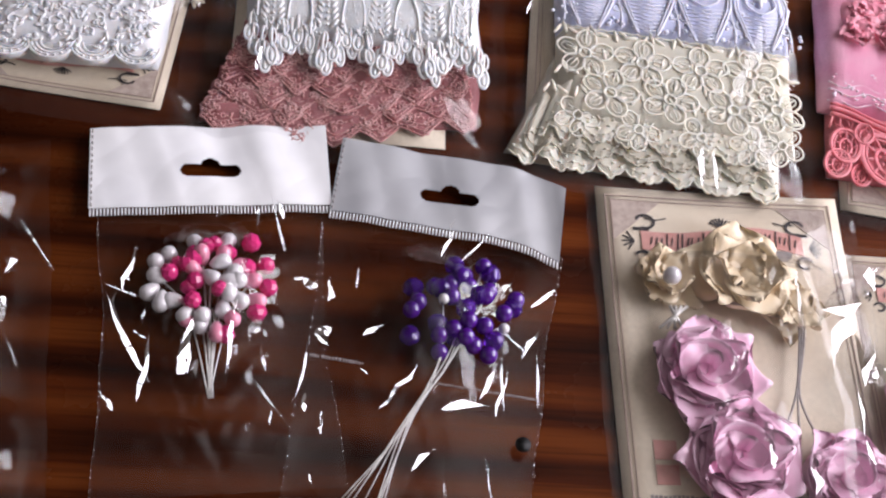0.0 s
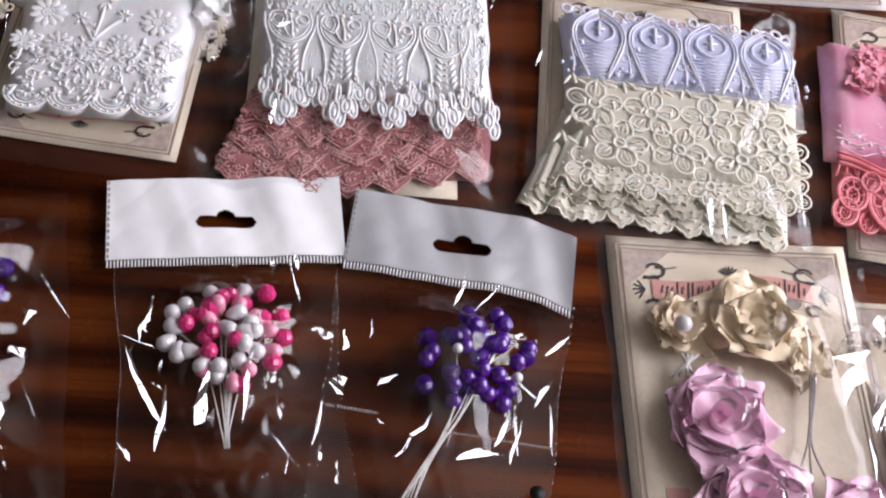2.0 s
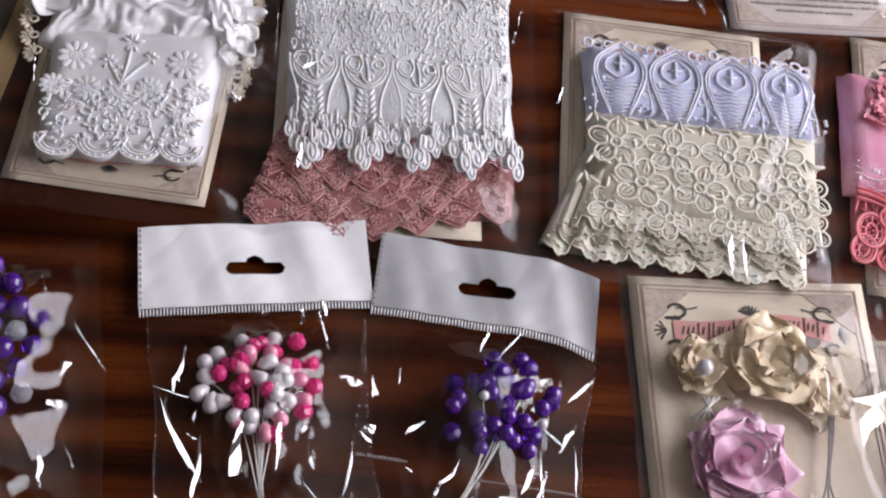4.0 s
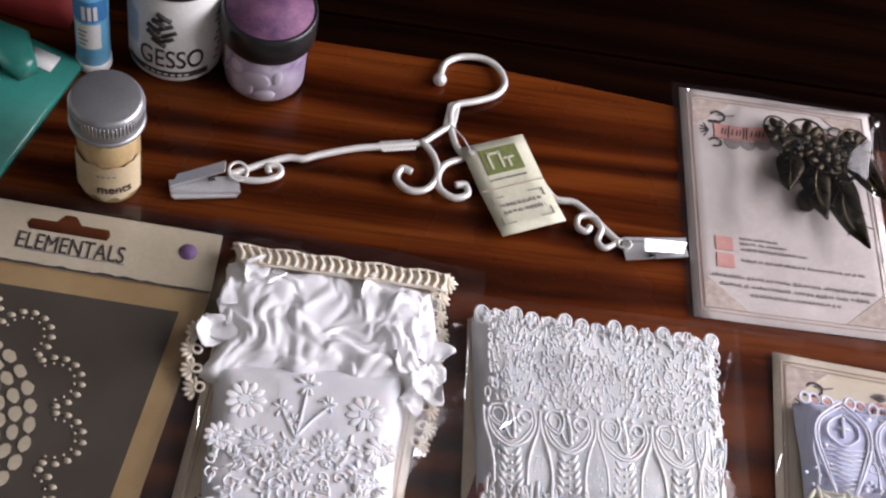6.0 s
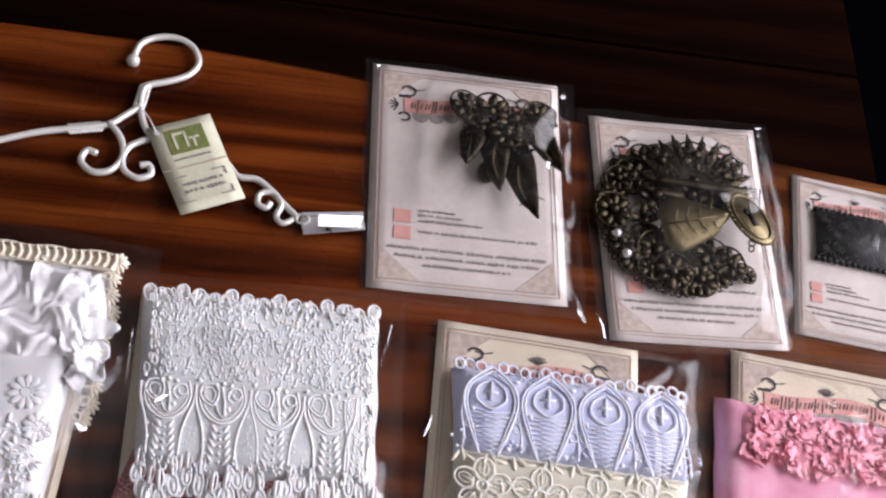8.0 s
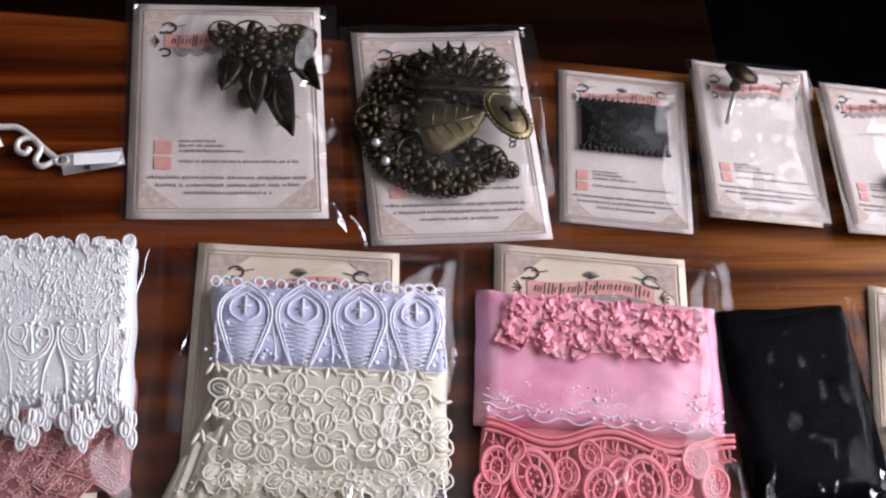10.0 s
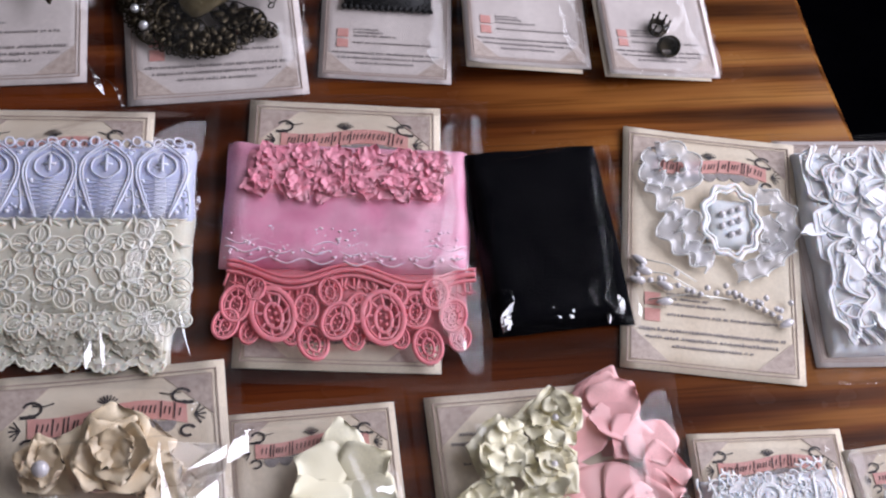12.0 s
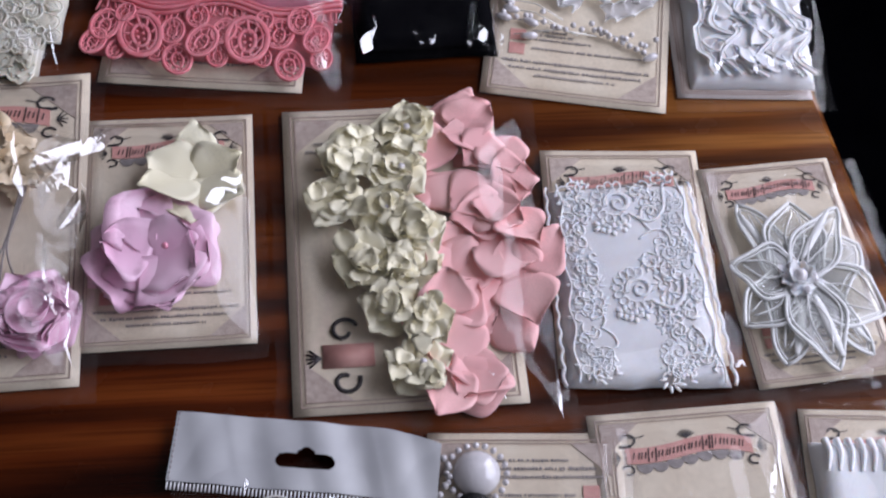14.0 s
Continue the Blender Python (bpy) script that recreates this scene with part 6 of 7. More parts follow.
pack = thing("flower_card", "printed card with one large white satin leaf-petalled flower", "flower card", 0.932, 0.330, 0, 4.5)
printed_card(pack, 0.081, 0.143, 19)
cx, cy = -0.003, -0.011
for k, (tx, ty, w) in enumerate(((-0.021, 0.055, 0.017), (0.01, 0.052, 0.026), (0.036, 0.044, 0.018), (0.043, 0.02, 0.03), (0.045, -0.026, 0.03), (0.007, -0.058, 0.022), (-0.02, -0.05, 0.022), (-0.037, -0.024, 0.022), (-0.036, 0.014, 0.024), (0.03, -0.05, 0.016))):
    long, a = math.hypot(tx, ty), math.degrees(math.atan2(ty, tx)) - 90
    half = lambda t: w * 0.7 * math.sin(math.pi * min(1.0, 0.1 + 0.9 * t ** 0.8)) ** 0.75 * (1 + 0.14 * math.sin(9 * t + 2 * k))
    ripple = lambda x, t: 0.0015 + 0.0035 * math.sin(math.pi * t) + 0.0012 * wob(x * 90, t * 3, 1.0, k)
    leaf = part("organza_petal", Shape().cloth(lambda u, v: ((2 * u - 1) * half(v), v * long, ripple((2 * u - 1) * half(v), v)), 10, 14, 0.0003), ORGANZA, pack, m=pose(cx, cy, 0.003 + 0.0014 * (k % 3), 0, 0, a))
    cords = Shape()
    for side in (-1, 1):
        for inset, r in ((1.0, 0.0012), (0.84, 0.0006)):
            cords.tube([(side * inset * half(t), t * long * (0.99 if inset == 1 else 0.93), ripple(side * half(t), t) + 0.0005) for t in [0.06 + 0.94 * i / 18 for i in range(19)]], r, 5)
        cords.tube(bend([(0.0, 0.2 * long, 0.005), (side * 0.3 * half(0.5), 0.5 * long, 0.0056), (side * 0.16 * half(0.8) + 0.0015, 0.82 * long, 0.005)], 5), 0.0005, 4)
    if k in (0, 2, 5, 9, 6):
        cords.ball(-0.2 * w, long * 0.55, 0.0045, 0.14 * w, long * 0.36, 0.0012, 10, 6)
    part("petal_cord", cords, SATIN, leaf, "white satin cord edging")
gathered(pack, WHITE_CORD, cx, cy, 0.007, 0.014, 7, 2, 150, "flower_eye", "", 0.8, 26, 0.001, 0.3)
pearls(pack, [(cx, cy, 0.013)], 0.0042, PEARL)
pearls(pack, [(cx + 0.0085 * math.cos(i), cy + 0.0085 * math.sin(i), 0.011) for i in range(7)], 0.0022, PEARL, "bead")
film_bag(pack, 0.1, 0.15, 0.013, 67, (0.008, -0.006), 0.014, crumple=0.002)
shards(pack, [(0.02, -0.077, 0.005, 0.003, 0.05, 88)], 670)

# ---- the row nearest the table's front ----
bag = header_bag("clear header bag with a folded silvery strip and coiled wire", 0.652, 0.228, -8, 0.13, 0.13, 0.138, 0.038, 9.0, 0.05, foil=SILVER_FOIL)
coil = Shape()
coil.tube(spiral(-0.012, -0.034, 0.008, 0.012, 2.6, 0, 1, 40, 0.3), 0.0007, 5)
part("wire_coil", coil, SILVER, bag)
shards(bag, [(-0.028, -0.02, 0.01, 0.003, 0.008, -10), (0.012, -0.028, 0.012, 0.006, 0.018, -35), (0.026, -0.03, 0.012, 0.006, 0.02, -20), (0.03, -0.038, 0.011, 0.006, 0.016, 20)], 700)

pack = thing("cabochon_card", "upturned printed card with a pearl-rimmed cabochon brooch", "craft card", 0.7625, 0.161, 0, -3)
printed_card(pack, 0.102, 0.152, 21, upside=True)
brooch = Shape().ball(-0.026, 0.052, 0.006, 0.0125, 0.0125, 0.008, 18, 10)
part("cabochon", brooch, PEARL, pack, "smooth white cabochon")
pearls(pack, [(-0.026 + 0.0155 * math.cos(2 * math.pi * i / 20), 0.052 + 0.0155 * math.sin(2 * math.pi * i / 20), 0.006) for i in range(20)], 0.0018, PEARL, "rim_bead")
part("dark_cabochon", Shape().ball(-0.028, 0.03, 0.006, 0.0115, 0.0115, 0.008, 18, 10), GUNMETAL, pack, "dark polished cabochon")
pearls(pack, [(-0.043 + 0.003 * math.sin(i), 0.06 - 0.005 * i, 0.007) for i in range(7)], 0.002, PEARL)
film_bag(pack, 0.118, 0.16, 0.012, 71, (0, 0.002), 0.014, crumple=0.002)

pack = thing("blank_card", "printed craft card in a clear folded bag", "craft card", 0.8545, 0.1705, 0, 2)
printed_card(pack, 0.103, 0.152, 23)
film_bag(pack, 0.118, 0.165, 0.008, 73, (0, 0), 0.016, crumple=0.003)
shards(pack, [(0.044, 0.04, 0.012, 0.003, 0.05, -4), (0.038, 0.03, 0.012, 0.006, 0.03, -20), (0.05, 0.025, 0.012, 0.003, 0.05, -10)], 730)

pack = thing("lace_card", "bag of gathered white satin on a printed card", "lace card", 0.955, 0.165, 0, -4)
printed_card(pack, 0.09, 0.15, 25)
gather = part("gathered_satin", slab(0.092, 0.12, 0.002, 0.012, 30, 24, 77.0, 0.012, 0.001, (0.004, -0.004)), WHITE, pack, "white gathered satin")
pleat = Shape()
for k in range(14):
    x = -0.036 + 0.006 * k
    pleat.tube(bend([(x, 0.054, 0.011), (x + 0.001, 0.046, 0.0135), (x - 0.001, 0.036, 0.013)]), 0.0022, 6, taper=lambda t: 1.1 - t * 0.8)
stuff(part("pleat", pleat, WHITE_CORD, gather))
film_bag(pack, 0.106, 0.16, 0.015, 79, (0.003, 0), 0.014, crumple=0.0015)

# ---- cards of antique bronze findings ----
def leaf_charm(s, m, long, wide, vein=True):
    s.petal(m, long, wide, -0.25, 0.06, 7, 0.0014)
    if vein:
        s.tube([m @ Vector((0, 0, 0.0008)), m @ Vector((0, long * 0.5, 0.0012)), m @ Vector((0, long * 0.95, 0.001))], 0.0006, 5)
        for k in range(1, 5):
            for hand in (-1, 1):
                s.tube([m @ Vector((0, long * 0.17 * k, 0.0008)), m @ Vector((hand * wide * 0.36, long * (0.17 * k + 0.13), 0.0012))], 0.0004, 4)


def filigree(s, x, y, z, r, seed, petals=7):
    rng = random.Random(seed)
    for k in range(petals):
        a = 2 * math.pi * k / petals + rng.uniform(-0.2, 0.2)
        s.ball(x + 0.62 * r * math.cos(a), y + 0.62 * r * math.sin(a), z, 0.42 * r, 0.26 * r, 0.0022, 9, 5, pose(0, 0, 0, rng.uniform(-20, 20), rng.uniform(-20, 20), math.degrees(a)))
    s.ball(x, y, z + 0.0015, 0.3 * r, nu=10, nv=6)
    s.ring(x, y, z + 0.001, r, r, 0.0008, 0, 18, 5)


def findings(pack, mat, rows, name, label=""):
    for k, (x, y, z, r) in enumerate(rows):
        s = Shape()
        filigree(s, 0, 0, 0, r, k + 5, 6 + k % 3)
        part(name, s, mat, pack, label, m=pose(x, y, z, 12 * math.sin(k * 2.0), 14 * math.cos(k * 3.0), 31 * k))


pack = thing("charm_card", "bagged printed card with a cluster of antique bronze charms", "charm card", 0.386, 0.764, 0, 0)
printed_card(pack, 0.124, 0.165, 4, lift=0.006)
findings(pack, BRONZE, [(-0.002, 0.054, 0.008, 0.011), (0.014, 0.05, 0.009, 0.013), (0.03, 0.046, 0.009, 0.013), (0.008, 0.036, 0.009, 0.011), (0.024, 0.033, 0.011, 0.012), (0.046, 0.05, 0.008, 0.012), (0.04, 0.036, 0.01, 0.012), (0.05, 0.056, 0.006, 0.009)], "bronze_flower", "antique bronze flower charm")
for k, (x, y, a, l, w) in enumerate(((0.024, 0.034, 196, 0.07, 0.022), (0.014, 0.036, 186, 0.052, 0.018), (0.038, 0.05, 206, 0.052, 0.018), (0.002, 0.036, 172, 0.034, 0.016))):
    s = Shape()
    leaf_charm(s, pose(0, 0, 0, 6, 14, 0), l, w)
    part("leaf_charm", s, BRONZE, pack, "antique bronze leaf charm", m=pose(x, y, 0.010 + 0.001 * k, 0, 0, a))
edge = Shape()
for k, (x, y, a) in enumerate(((0.016, 0.022, 186), (0.044, 0.034, 208), (0.03, 0.006, 196))):
    edge.tube([pose(x, y, 0.0165, 0, 0, a) @ Vector((0.004 * math.sin(t * 3), 0.03 * t, 0)) for t in [i / 8 for i in range(9)]], 0.0007, 5)
part("bright_rib", edge, BRASS, pack, "worn bright brass rib")
chain = Shape()
for k in range(26):
    chain.ball(0.002 + 0.0022 * k, 0.03 + 0.014 * math.sin(k * 0.33), 0.0135, 0.0013, nu=7, nv=5)
stuff(part("ball_chain", chain, GUNMETAL, pack))
part("charm_bead", Shape().ball(0.012, 0.006, 0.006, 0.006, 0.008, 0.006, 12, 8), BRONZE, pack)
part("charm_bead", Shape().ball(0.003, 0.024, 0.006, 0.005, 0.006, 0.005, 12, 8), BRONZE, pack)
film_bag(pack, 0.14, 0.176, lambda x, y: 0.02 if x > -0.02 and y > -0.02 else 0.006, 83, (0.004, -0.002), 0.016, crumple=0.002)
shards(pack, [(0.066, -0.08, 0.006, 0.007, 0.03, 28), (-0.06, 0.078, 0.012, 0.004, 0.012, 10), (0.048, 0.008, 0.02, 0.005, 0.006, 30), (0.064, 0.07, 0.01, 0.005, 0.006, 0)], 830)

pack = thing("charm_card", "bagged printed card with a bronze leaf and keyhole charm necklace", "charm card", 0.529, 0.7455, 0, 2)
printed_card(pack, 0.116, 0.163, 6, lift=0.005)
ringrow = []
for k in range(15):
    a = radians(100 + 15.5 * k)
    ringrow.append((-0.008 + 0.043 * math.cos(a), 0.006 + 0.046 * math.sin(a), 0.007 + 0.001 * (k % 2), 0.0085 + 0.0015 * (k % 3)))
findings(pack, BRONZE, ringrow[::1], "bronze_flower", "dark bronze flower charm")
s = Shape()
leaf_charm(s, pose(0, 0, 0, 4, 0, 0), 0.046, 0.036)
part("leaf_charm", s, BRASS, pack, "broad veined brass leaf", m=pose(-0.022, -0.008, 0.0195, 0, 6, -78))
fan = Shape()
for k in range(14):
    a = radians(-12 + 15 * k)
    fan.petal(pose(0.008, 0.026, 0.0105, 3, 0, math.degrees(a) - 90), 0.042, 0.0125, -0.2, 0.02, 4, 0.001)
    for j in range(3):
        fan.ring(0.008 + (0.016 + 0.009 * j) * math.cos(a), 0.026 + (0.016 + 0.009 * j) * math.sin(a), 0.0135, 0.0034, 0.0022, 0.0006, a, 10, 4)
tagged(part("fan_charm", fan, BRONZE, pack, "pierced antique bronze fan"), kind="stuff")
band = Shape()
band.tube(bend([(-0.02, 0.028, 0.017), (0.006, 0.025, 0.018), (0.03, 0.024, 0.017), (0.043, 0.026, 0.014)]), 0.003, 8, flat=0.5)
part("bar_charm", band, BRONZE, pack, "curved bronze bar")
oval = Shape().prism([(0.0145 * math.cos(a), 0.0215 * math.sin(a)) for a in [2 * math.pi * i / 36 for i in range(36)]], 0, 0.002, bevel=0.0006)
oval.ring(0, 0, 0.0024, 0.0115, 0.0182, 0.0009, 0, 30, 5)
for k in range(34):
    a = 2 * math.pi * k / 34
    oval.ball(0.0145 * math.cos(a), 0.0215 * math.sin(a), 0.0014, 0.0011, nu=6, nv=4)
plate = part("keyhole_plate", oval, BRASS, pack, "oval brass keyhole plate with a beaded rim", m=pose(0.036, 0.0, 0.0215, -6, 14, 20))
part("keyhole", Shape().ball(0, 0.004, 0.0022, 0.0032, 0.0032, 0.0008, 12, 5).prism([(-0.0012, 0.003), (0.0012, 0.003), (0.0022, -0.007), (-0.0022, -0.007)], 0.0018, 0.0029), GUNMETAL, plate)
chain = Shape()
for k in range(40):
    a = radians(-70 + 6 * k)
    chain.ring(-0.008 + 0.051 * math.cos(radians(120 + 5.2 * k)), 0.004 + 0.053 * math.sin(radians(120 + 5.2 * k)), 0.006 + 0.001 * (k % 2), 0.0026, 0.0018, 0.0006, a, 8, 4)
for k in range(12):
    chain.ring(0.05 - 0.001 * k, 0.028 - 0.004 * k, 0.012, 0.0024, 0.0017, 0.0006, 0.8 * (k % 2), 8, 4)
stuff(part("chain_link", chain, BRONZE, pack))
pearls(pack, [(-0.05, -0.012, 0.012), (-0.045, -0.026, 0.012)], 0.003, STEEL, "steel_bead")
findings(pack, BRONZE, [(-0.02, 0.02, 0.008, 0.014), (0.004, 0.022, 0.009, 0.014), (0.026, 0.02, 0.009, 0.013), (-0.03, 0.0, 0.008, 0.012), (0.012, -0.018, 0.008, 0.013), (-0.024, -0.02, 0.008, 0.013), (-0.034, 0.034, 0.008, 0.013), (0.03, 0.046, 0.01, 0.012), (-0.014, 0.046, 0.01, 0.012), (0.01, 0.052, 0.01, 0.012), (-0.016, -0.036, 0.010, 0.013), (0.002, -0.04, 0.009, 0.012), (0.026, -0.028, 0.008, 0.009), (0.036, -0.032, 0.006, 0.006), (-0.05, 0.006, 0.01, 0.012)], "bronze_flower", "dark bronze flower charm")
film_bag(pack, 0.134, 0.176, lambda x, y: 0.023 if y > -0.045 else 0.006, 89, (0.002, 0.0), 0.016, crumple=0.0025)
shards(pack, [(-0.064, -0.076, 0.006, 0.006, 0.03, 28), (0.06, 0.078, 0.008, 0.008, 0.008, 0)], 890)

pack = thing("hinge_card", "printed card with a square of black metal lace plate", "craft card", 0.6465, 0.734, 0, -6.5)
printed_card(pack, 0.088, 0.12, 8)
plate = Shape().box(-0.029, 0.03, -0.003, 0.035, 0.003, 0.006)
for k in range(70):
    rx, ry = random.Random(k).uniform(-0.028, 0.029), random.Random(k + 500).uniform(-0.002, 0.034)
    plate.ring(rx, ry, 0.006, 0.0022, 0.0015, 0.0004, k, 8, 4)
for k in range(15):
    plate.ball(-0.029 + 0.0042 * k, -0.003, 0.0045, 0.0021, nu=7, nv=4)
    plate.ball(-0.029 + 0.0042 * k, 0.035, 0.0045, 0.0021, nu=7, nv=4)
part("pierced_plate", plate, GUNMETAL, pack, "black pierced metal plate in film")
film_bag(pack, 0.094, 0.124, 0.007, 97, (0, 0), 0.012, crumple=0.0012)

pack = thing("knob_card", "curled printed card with a small bronze knob and screw", "craft card", 0.740, 0.739, 0, -3)
pack.matrix_basis = pose(0.740, 0.739, 0.0042, 0, 5.5, -3)
printed_card(pack, 0.085, 0.12, 10, lift=0.009)
part("under_card", Shape().cloth(lambda u, v: (-0.043 + 0.08 * u, -0.063 + 0.118 * v, 0.0011), 3, 3), PAPER, pack)
knob = Shape().lathe([(0.003, 0.0), (0.004, 0.003), (0.0035, 0.007), (0.009, 0.0105), (0.0125, 0.013), (0.0115, 0.0155), (0.006, 0.0175), (0.0008, 0.018)], 22, 0, 0, pose(-0.016, 0.036, 0.006, -28, 12, 0))
part("knob", knob, BRONZE, pack, "round antique bronze knob")
part("screw", Shape().tube([(-0.018, 0.03, 0.012), (-0.024, 0.008, 0.006)], 0.0018, 8), STEEL, pack, "bright steel screw")
film_bag(pack, 0.094, 0.126, lambda x, y: 0.02 if y > 0.0 else 0.008, 101, (0, 0), 0.012, crumple=0.0012)

pack = thing("crown_card", "printed card with a tiny antique bronze crown bead", "craft card", 0.829, 0.7245, 0, -1)
pack.matrix_basis = pose(0.829, 0.7245, 0.0048, 0, 6.5, -1)
printed_card(pack, 0.079, 0.116, 12, lift=0.004)
part("under_card", Shape().cloth(lambda u, v: (-0.0425 + 0.076 * u, -0.06 + 0.114 * v, 0.001), 3, 3), PAPER, pack)
crown = Shape().lathe([(0.006, 0.0), (0.0072, 0.002), (0.0066, 0.006), (0.0075, 0.0085), (0.0068, 0.0088), (0.0058, 0.006), (0.0056, 0.002), (0.0048, 0.0004)], 20, 0, 0, pose(0.004, -0.034, 0.003, 38, 0, 0))
part("crown_ring", crown, BRONZE, pack)
points = Shape()
for k in range(8):
    a = 2 * math.pi * k / 8
    points.tube([(0.0 + 0.0058 * math.cos(a), -0.02 + 0.0058 * math.sin(a), 0.005), (0.0065 * math.cos(a), -0.02 + 0.0068 * math.sin(a), 0.0115)], 0.0013, 5, taper=lambda t: 1.2 - t)
    points.ball(0.0065 * math.cos(a), -0.02 + 0.0068 * math.sin(a), 0.0118, 0.0011, nu=6, nv=4)
points.lathe([(0.0062, 0.0012), (0.0066, 0.003), (0.0064, 0.0065), (0.0054, 0.0066), (0.0052, 0.0014)], 18, 0.0, -0.02)
part("crown", points, BRONZE, pack)
film_bag(pack, 0.084, 0.12, lambda x, y: 0.006 if y > 0.01 else 0.014, 103, (0, 0), 0.012, crumple=0.001)

# ---- wire clip hanger ----
hanger = thing("clip_hanger", "silvered twisted wire hanger with two clips and a paper tag", "hanger", 0.1720, 0.7595, 0.0035, 0)
R = 0.0021
wire = Shape()
wire.tube(bend([(0.001, 0.066, 0), (0.004, 0.078, 0), (0.014, 0.085, 0), (0.027, 0.086, 0), (0.037, 0.08, 0), (0.041, 0.069, 0), (0.036, 0.059, 0), (0.024, 0.052, 0), (0.012, 0.047, 0), (0.009, 0.04, 0), (0.009, 0.03, 0)], 5), R, 8)
wire.ball(0.001, 0.064, 0.0008, 0.0042, nu=12, nv=8)
part("hook", wire, SILVER, hanger)
wire = Shape()
for k in range(9):
    wire.ring(0.0105 - 0.0003 * k, 0.046 - 0.0021 * k, 0.0004, 0.0034, 0.0017, 0.0011, 0.5, 10, 5)
part("wire_wrap", wire, SILVER, hanger)
wire = Shape()
wire.tube(bend([(0.009, 0.031, 0), (0.0, 0.022, 0), (-0.008, 0.015, 0), (-0.022, 0.0105, 0), (-0.045, 0.0045, 0), (-0.066, -0.004, 0), (-0.074, -0.008, 0), (-0.082, -0.0085, 0), (-0.092, -0.013, 0), (-0.104, -0.02, 0), (-0.114, -0.026, 0)], 5), R, 8)
wire.tube(bend([(-0.114, -0.026, 0), (-0.104, -0.0285, 0.001), (-0.094, -0.027, 0.001), (-0.086, -0.022, 0.001), (-0.087, -0.0165, 0.001), (-0.093, -0.017, 0.001), (-0.092, -0.0215, 0.001)], 5), R * 0.9, 8)
part("wire_arm", wire, SILVER, hanger)
wire = Shape()
wire.tube(bend([(0.009, 0.03, 0), (0.015, 0.014, -0.001), (0.03, 0.005, -0.001), (0.05, 0.0, -0.001), (0.064, -0.0035, 0), (0.072, -0.012, 0), (0.083, -0.0125, 0), (0.092, -0.019, 0), (0.1, -0.0275, 0), (0.109, -0.036, 0)], 5), R, 8)
wire.tube(bend([(0.109, -0.036, 0), (0.101, -0.042, 0.001), (0.0965, -0.038, 0.001), (0.099, -0.029, 0.001), (0.094, -0.0215, 0.001), (0.086, -0.023, 0.001), (0.085, -0.03, 0.001), (0.09, -0.0325, 0.001), (0.0925, -0.0285, 0.001)], 5), R * 0.9, 8)
part("wire_arm", wire, SILVER, hanger)
for pts in ([(-0.008, 0.016, 0.001), (0.0, 0.006, 0.001), (0.003, -0.007, 0.001), (-0.003, -0.018, 0.001), (-0.013, -0.0205, 0.001), (-0.0205, -0.014, 0.001), (-0.018, -0.006, 0.001), (-0.012, -0.0075, 0.001)],
            [(0.017, 0.007, 0.001), (0.007, 0.001, 0.001), (0.003, -0.008, 0.001), (0.005, -0.017, 0.001), (0.013, -0.0215, 0.001), (0.0205, -0.018, 0.001), (0.019, -0.0115, 0.001), (0.0135, -0.0125, 0.001)]):
    part("wire_scroll", Shape().tube(bend(pts, 5), R, 8), SILVER, hanger)
wire = Shape()
for k in range(8):
    wire.ring(-0.013 - 0.0024 * k, 0.0125 - 0.0006 * k, 0.0003, 0.0014, 0.0032, 0.001, 0.3, 10, 5)
part("wire_wrap", wire, SILVER, hanger)


def clip(parent, m):
    jaw = Shape().prism([(-0.019, -0.0055), (-0.017, -0.0075), (0.016, -0.009), (0.019, -0.006), (0.019, 0.005), (-0.019, 0.005)], 0.0, 0.0012)
    jaw.prism([(-0.019, -0.0055), (0.018, -0.0082), (0.018, -0.0062), (-0.019, -0.004)], 0.0012, 0.0042)
    base = part("clip", jaw, STEEL, parent, "bright folded steel clip", m=m, smooth=False)
    part("clip_lever", Shape().prism([(-0.018, 0.0), (0.012, 0.0015), (0.013, 0.009), (-0.014, 0.0075)], 0.0, 0.0012, pose(-0.018, -0.002, 0.0044, -10, -17, 0) @ pose(0.018, 0, 0)), STEEL, base, smooth=False)
    part("clip_spring", Shape().tube([(0.004 + 0.0018 * math.cos(i), 0.001 + 0.0003 * i, 0.0034 + 0.0016 * math.sin(i)) for i in range(18)], 0.0004, 4), GUNMETAL, base)
    return base


clip(hanger, pose(-0.126, -0.035, -0.001, 0, 0, 14))
clip(hanger, pose(0.131, -0.0385, -0.001, 0, 0, 192))
ring = Shape().ring(-0.109, -0.024, 0.002, 0.0052, 0.0062, 0.001, 0.2, 16, 6)
part("link_ring", ring, SILVER, hanger)
part("link_ring", Shape().ring(0.112, -0.038, 0.002, 0.004, 0.003, 0.001, 0.2, 14, 6), SILVER, hanger)
tag_paper = mottled("tag_paper", (0.6, 0.59, 0.44), (0.68, 0.67, 0.52), 0.6, 30.0, 500.0, 0.1, 0.0003)
tag_green = mottled("tag_green", (0.12, 0.15, 0.035), (0.2, 0.23, 0.07), 0.6, 300.0, 700.0, 0.05, 0.0002)
tag = part("paper_tag", Shape().cloth(lambda u, v: (-0.02 + 0.04 * u, -0.0315 + 0.063 * v, 0.0016 + 0.003 * abs(v - 0.5)), 4, 8, 0.0007), tag_paper, hanger, "folded pale green paper tag", m=pose(0.046, -0.009, 0.002, 0, 0, 24.5))
zt = lambda x, y: 0.0016 + 0.003 * abs(y / 0.063)
s = Shape()
on_card(s, [(-0.011, 0.0095), (0.0125, 0.0095), (0.0125, 0.0265), (-0.011, 0.0265)], zt)
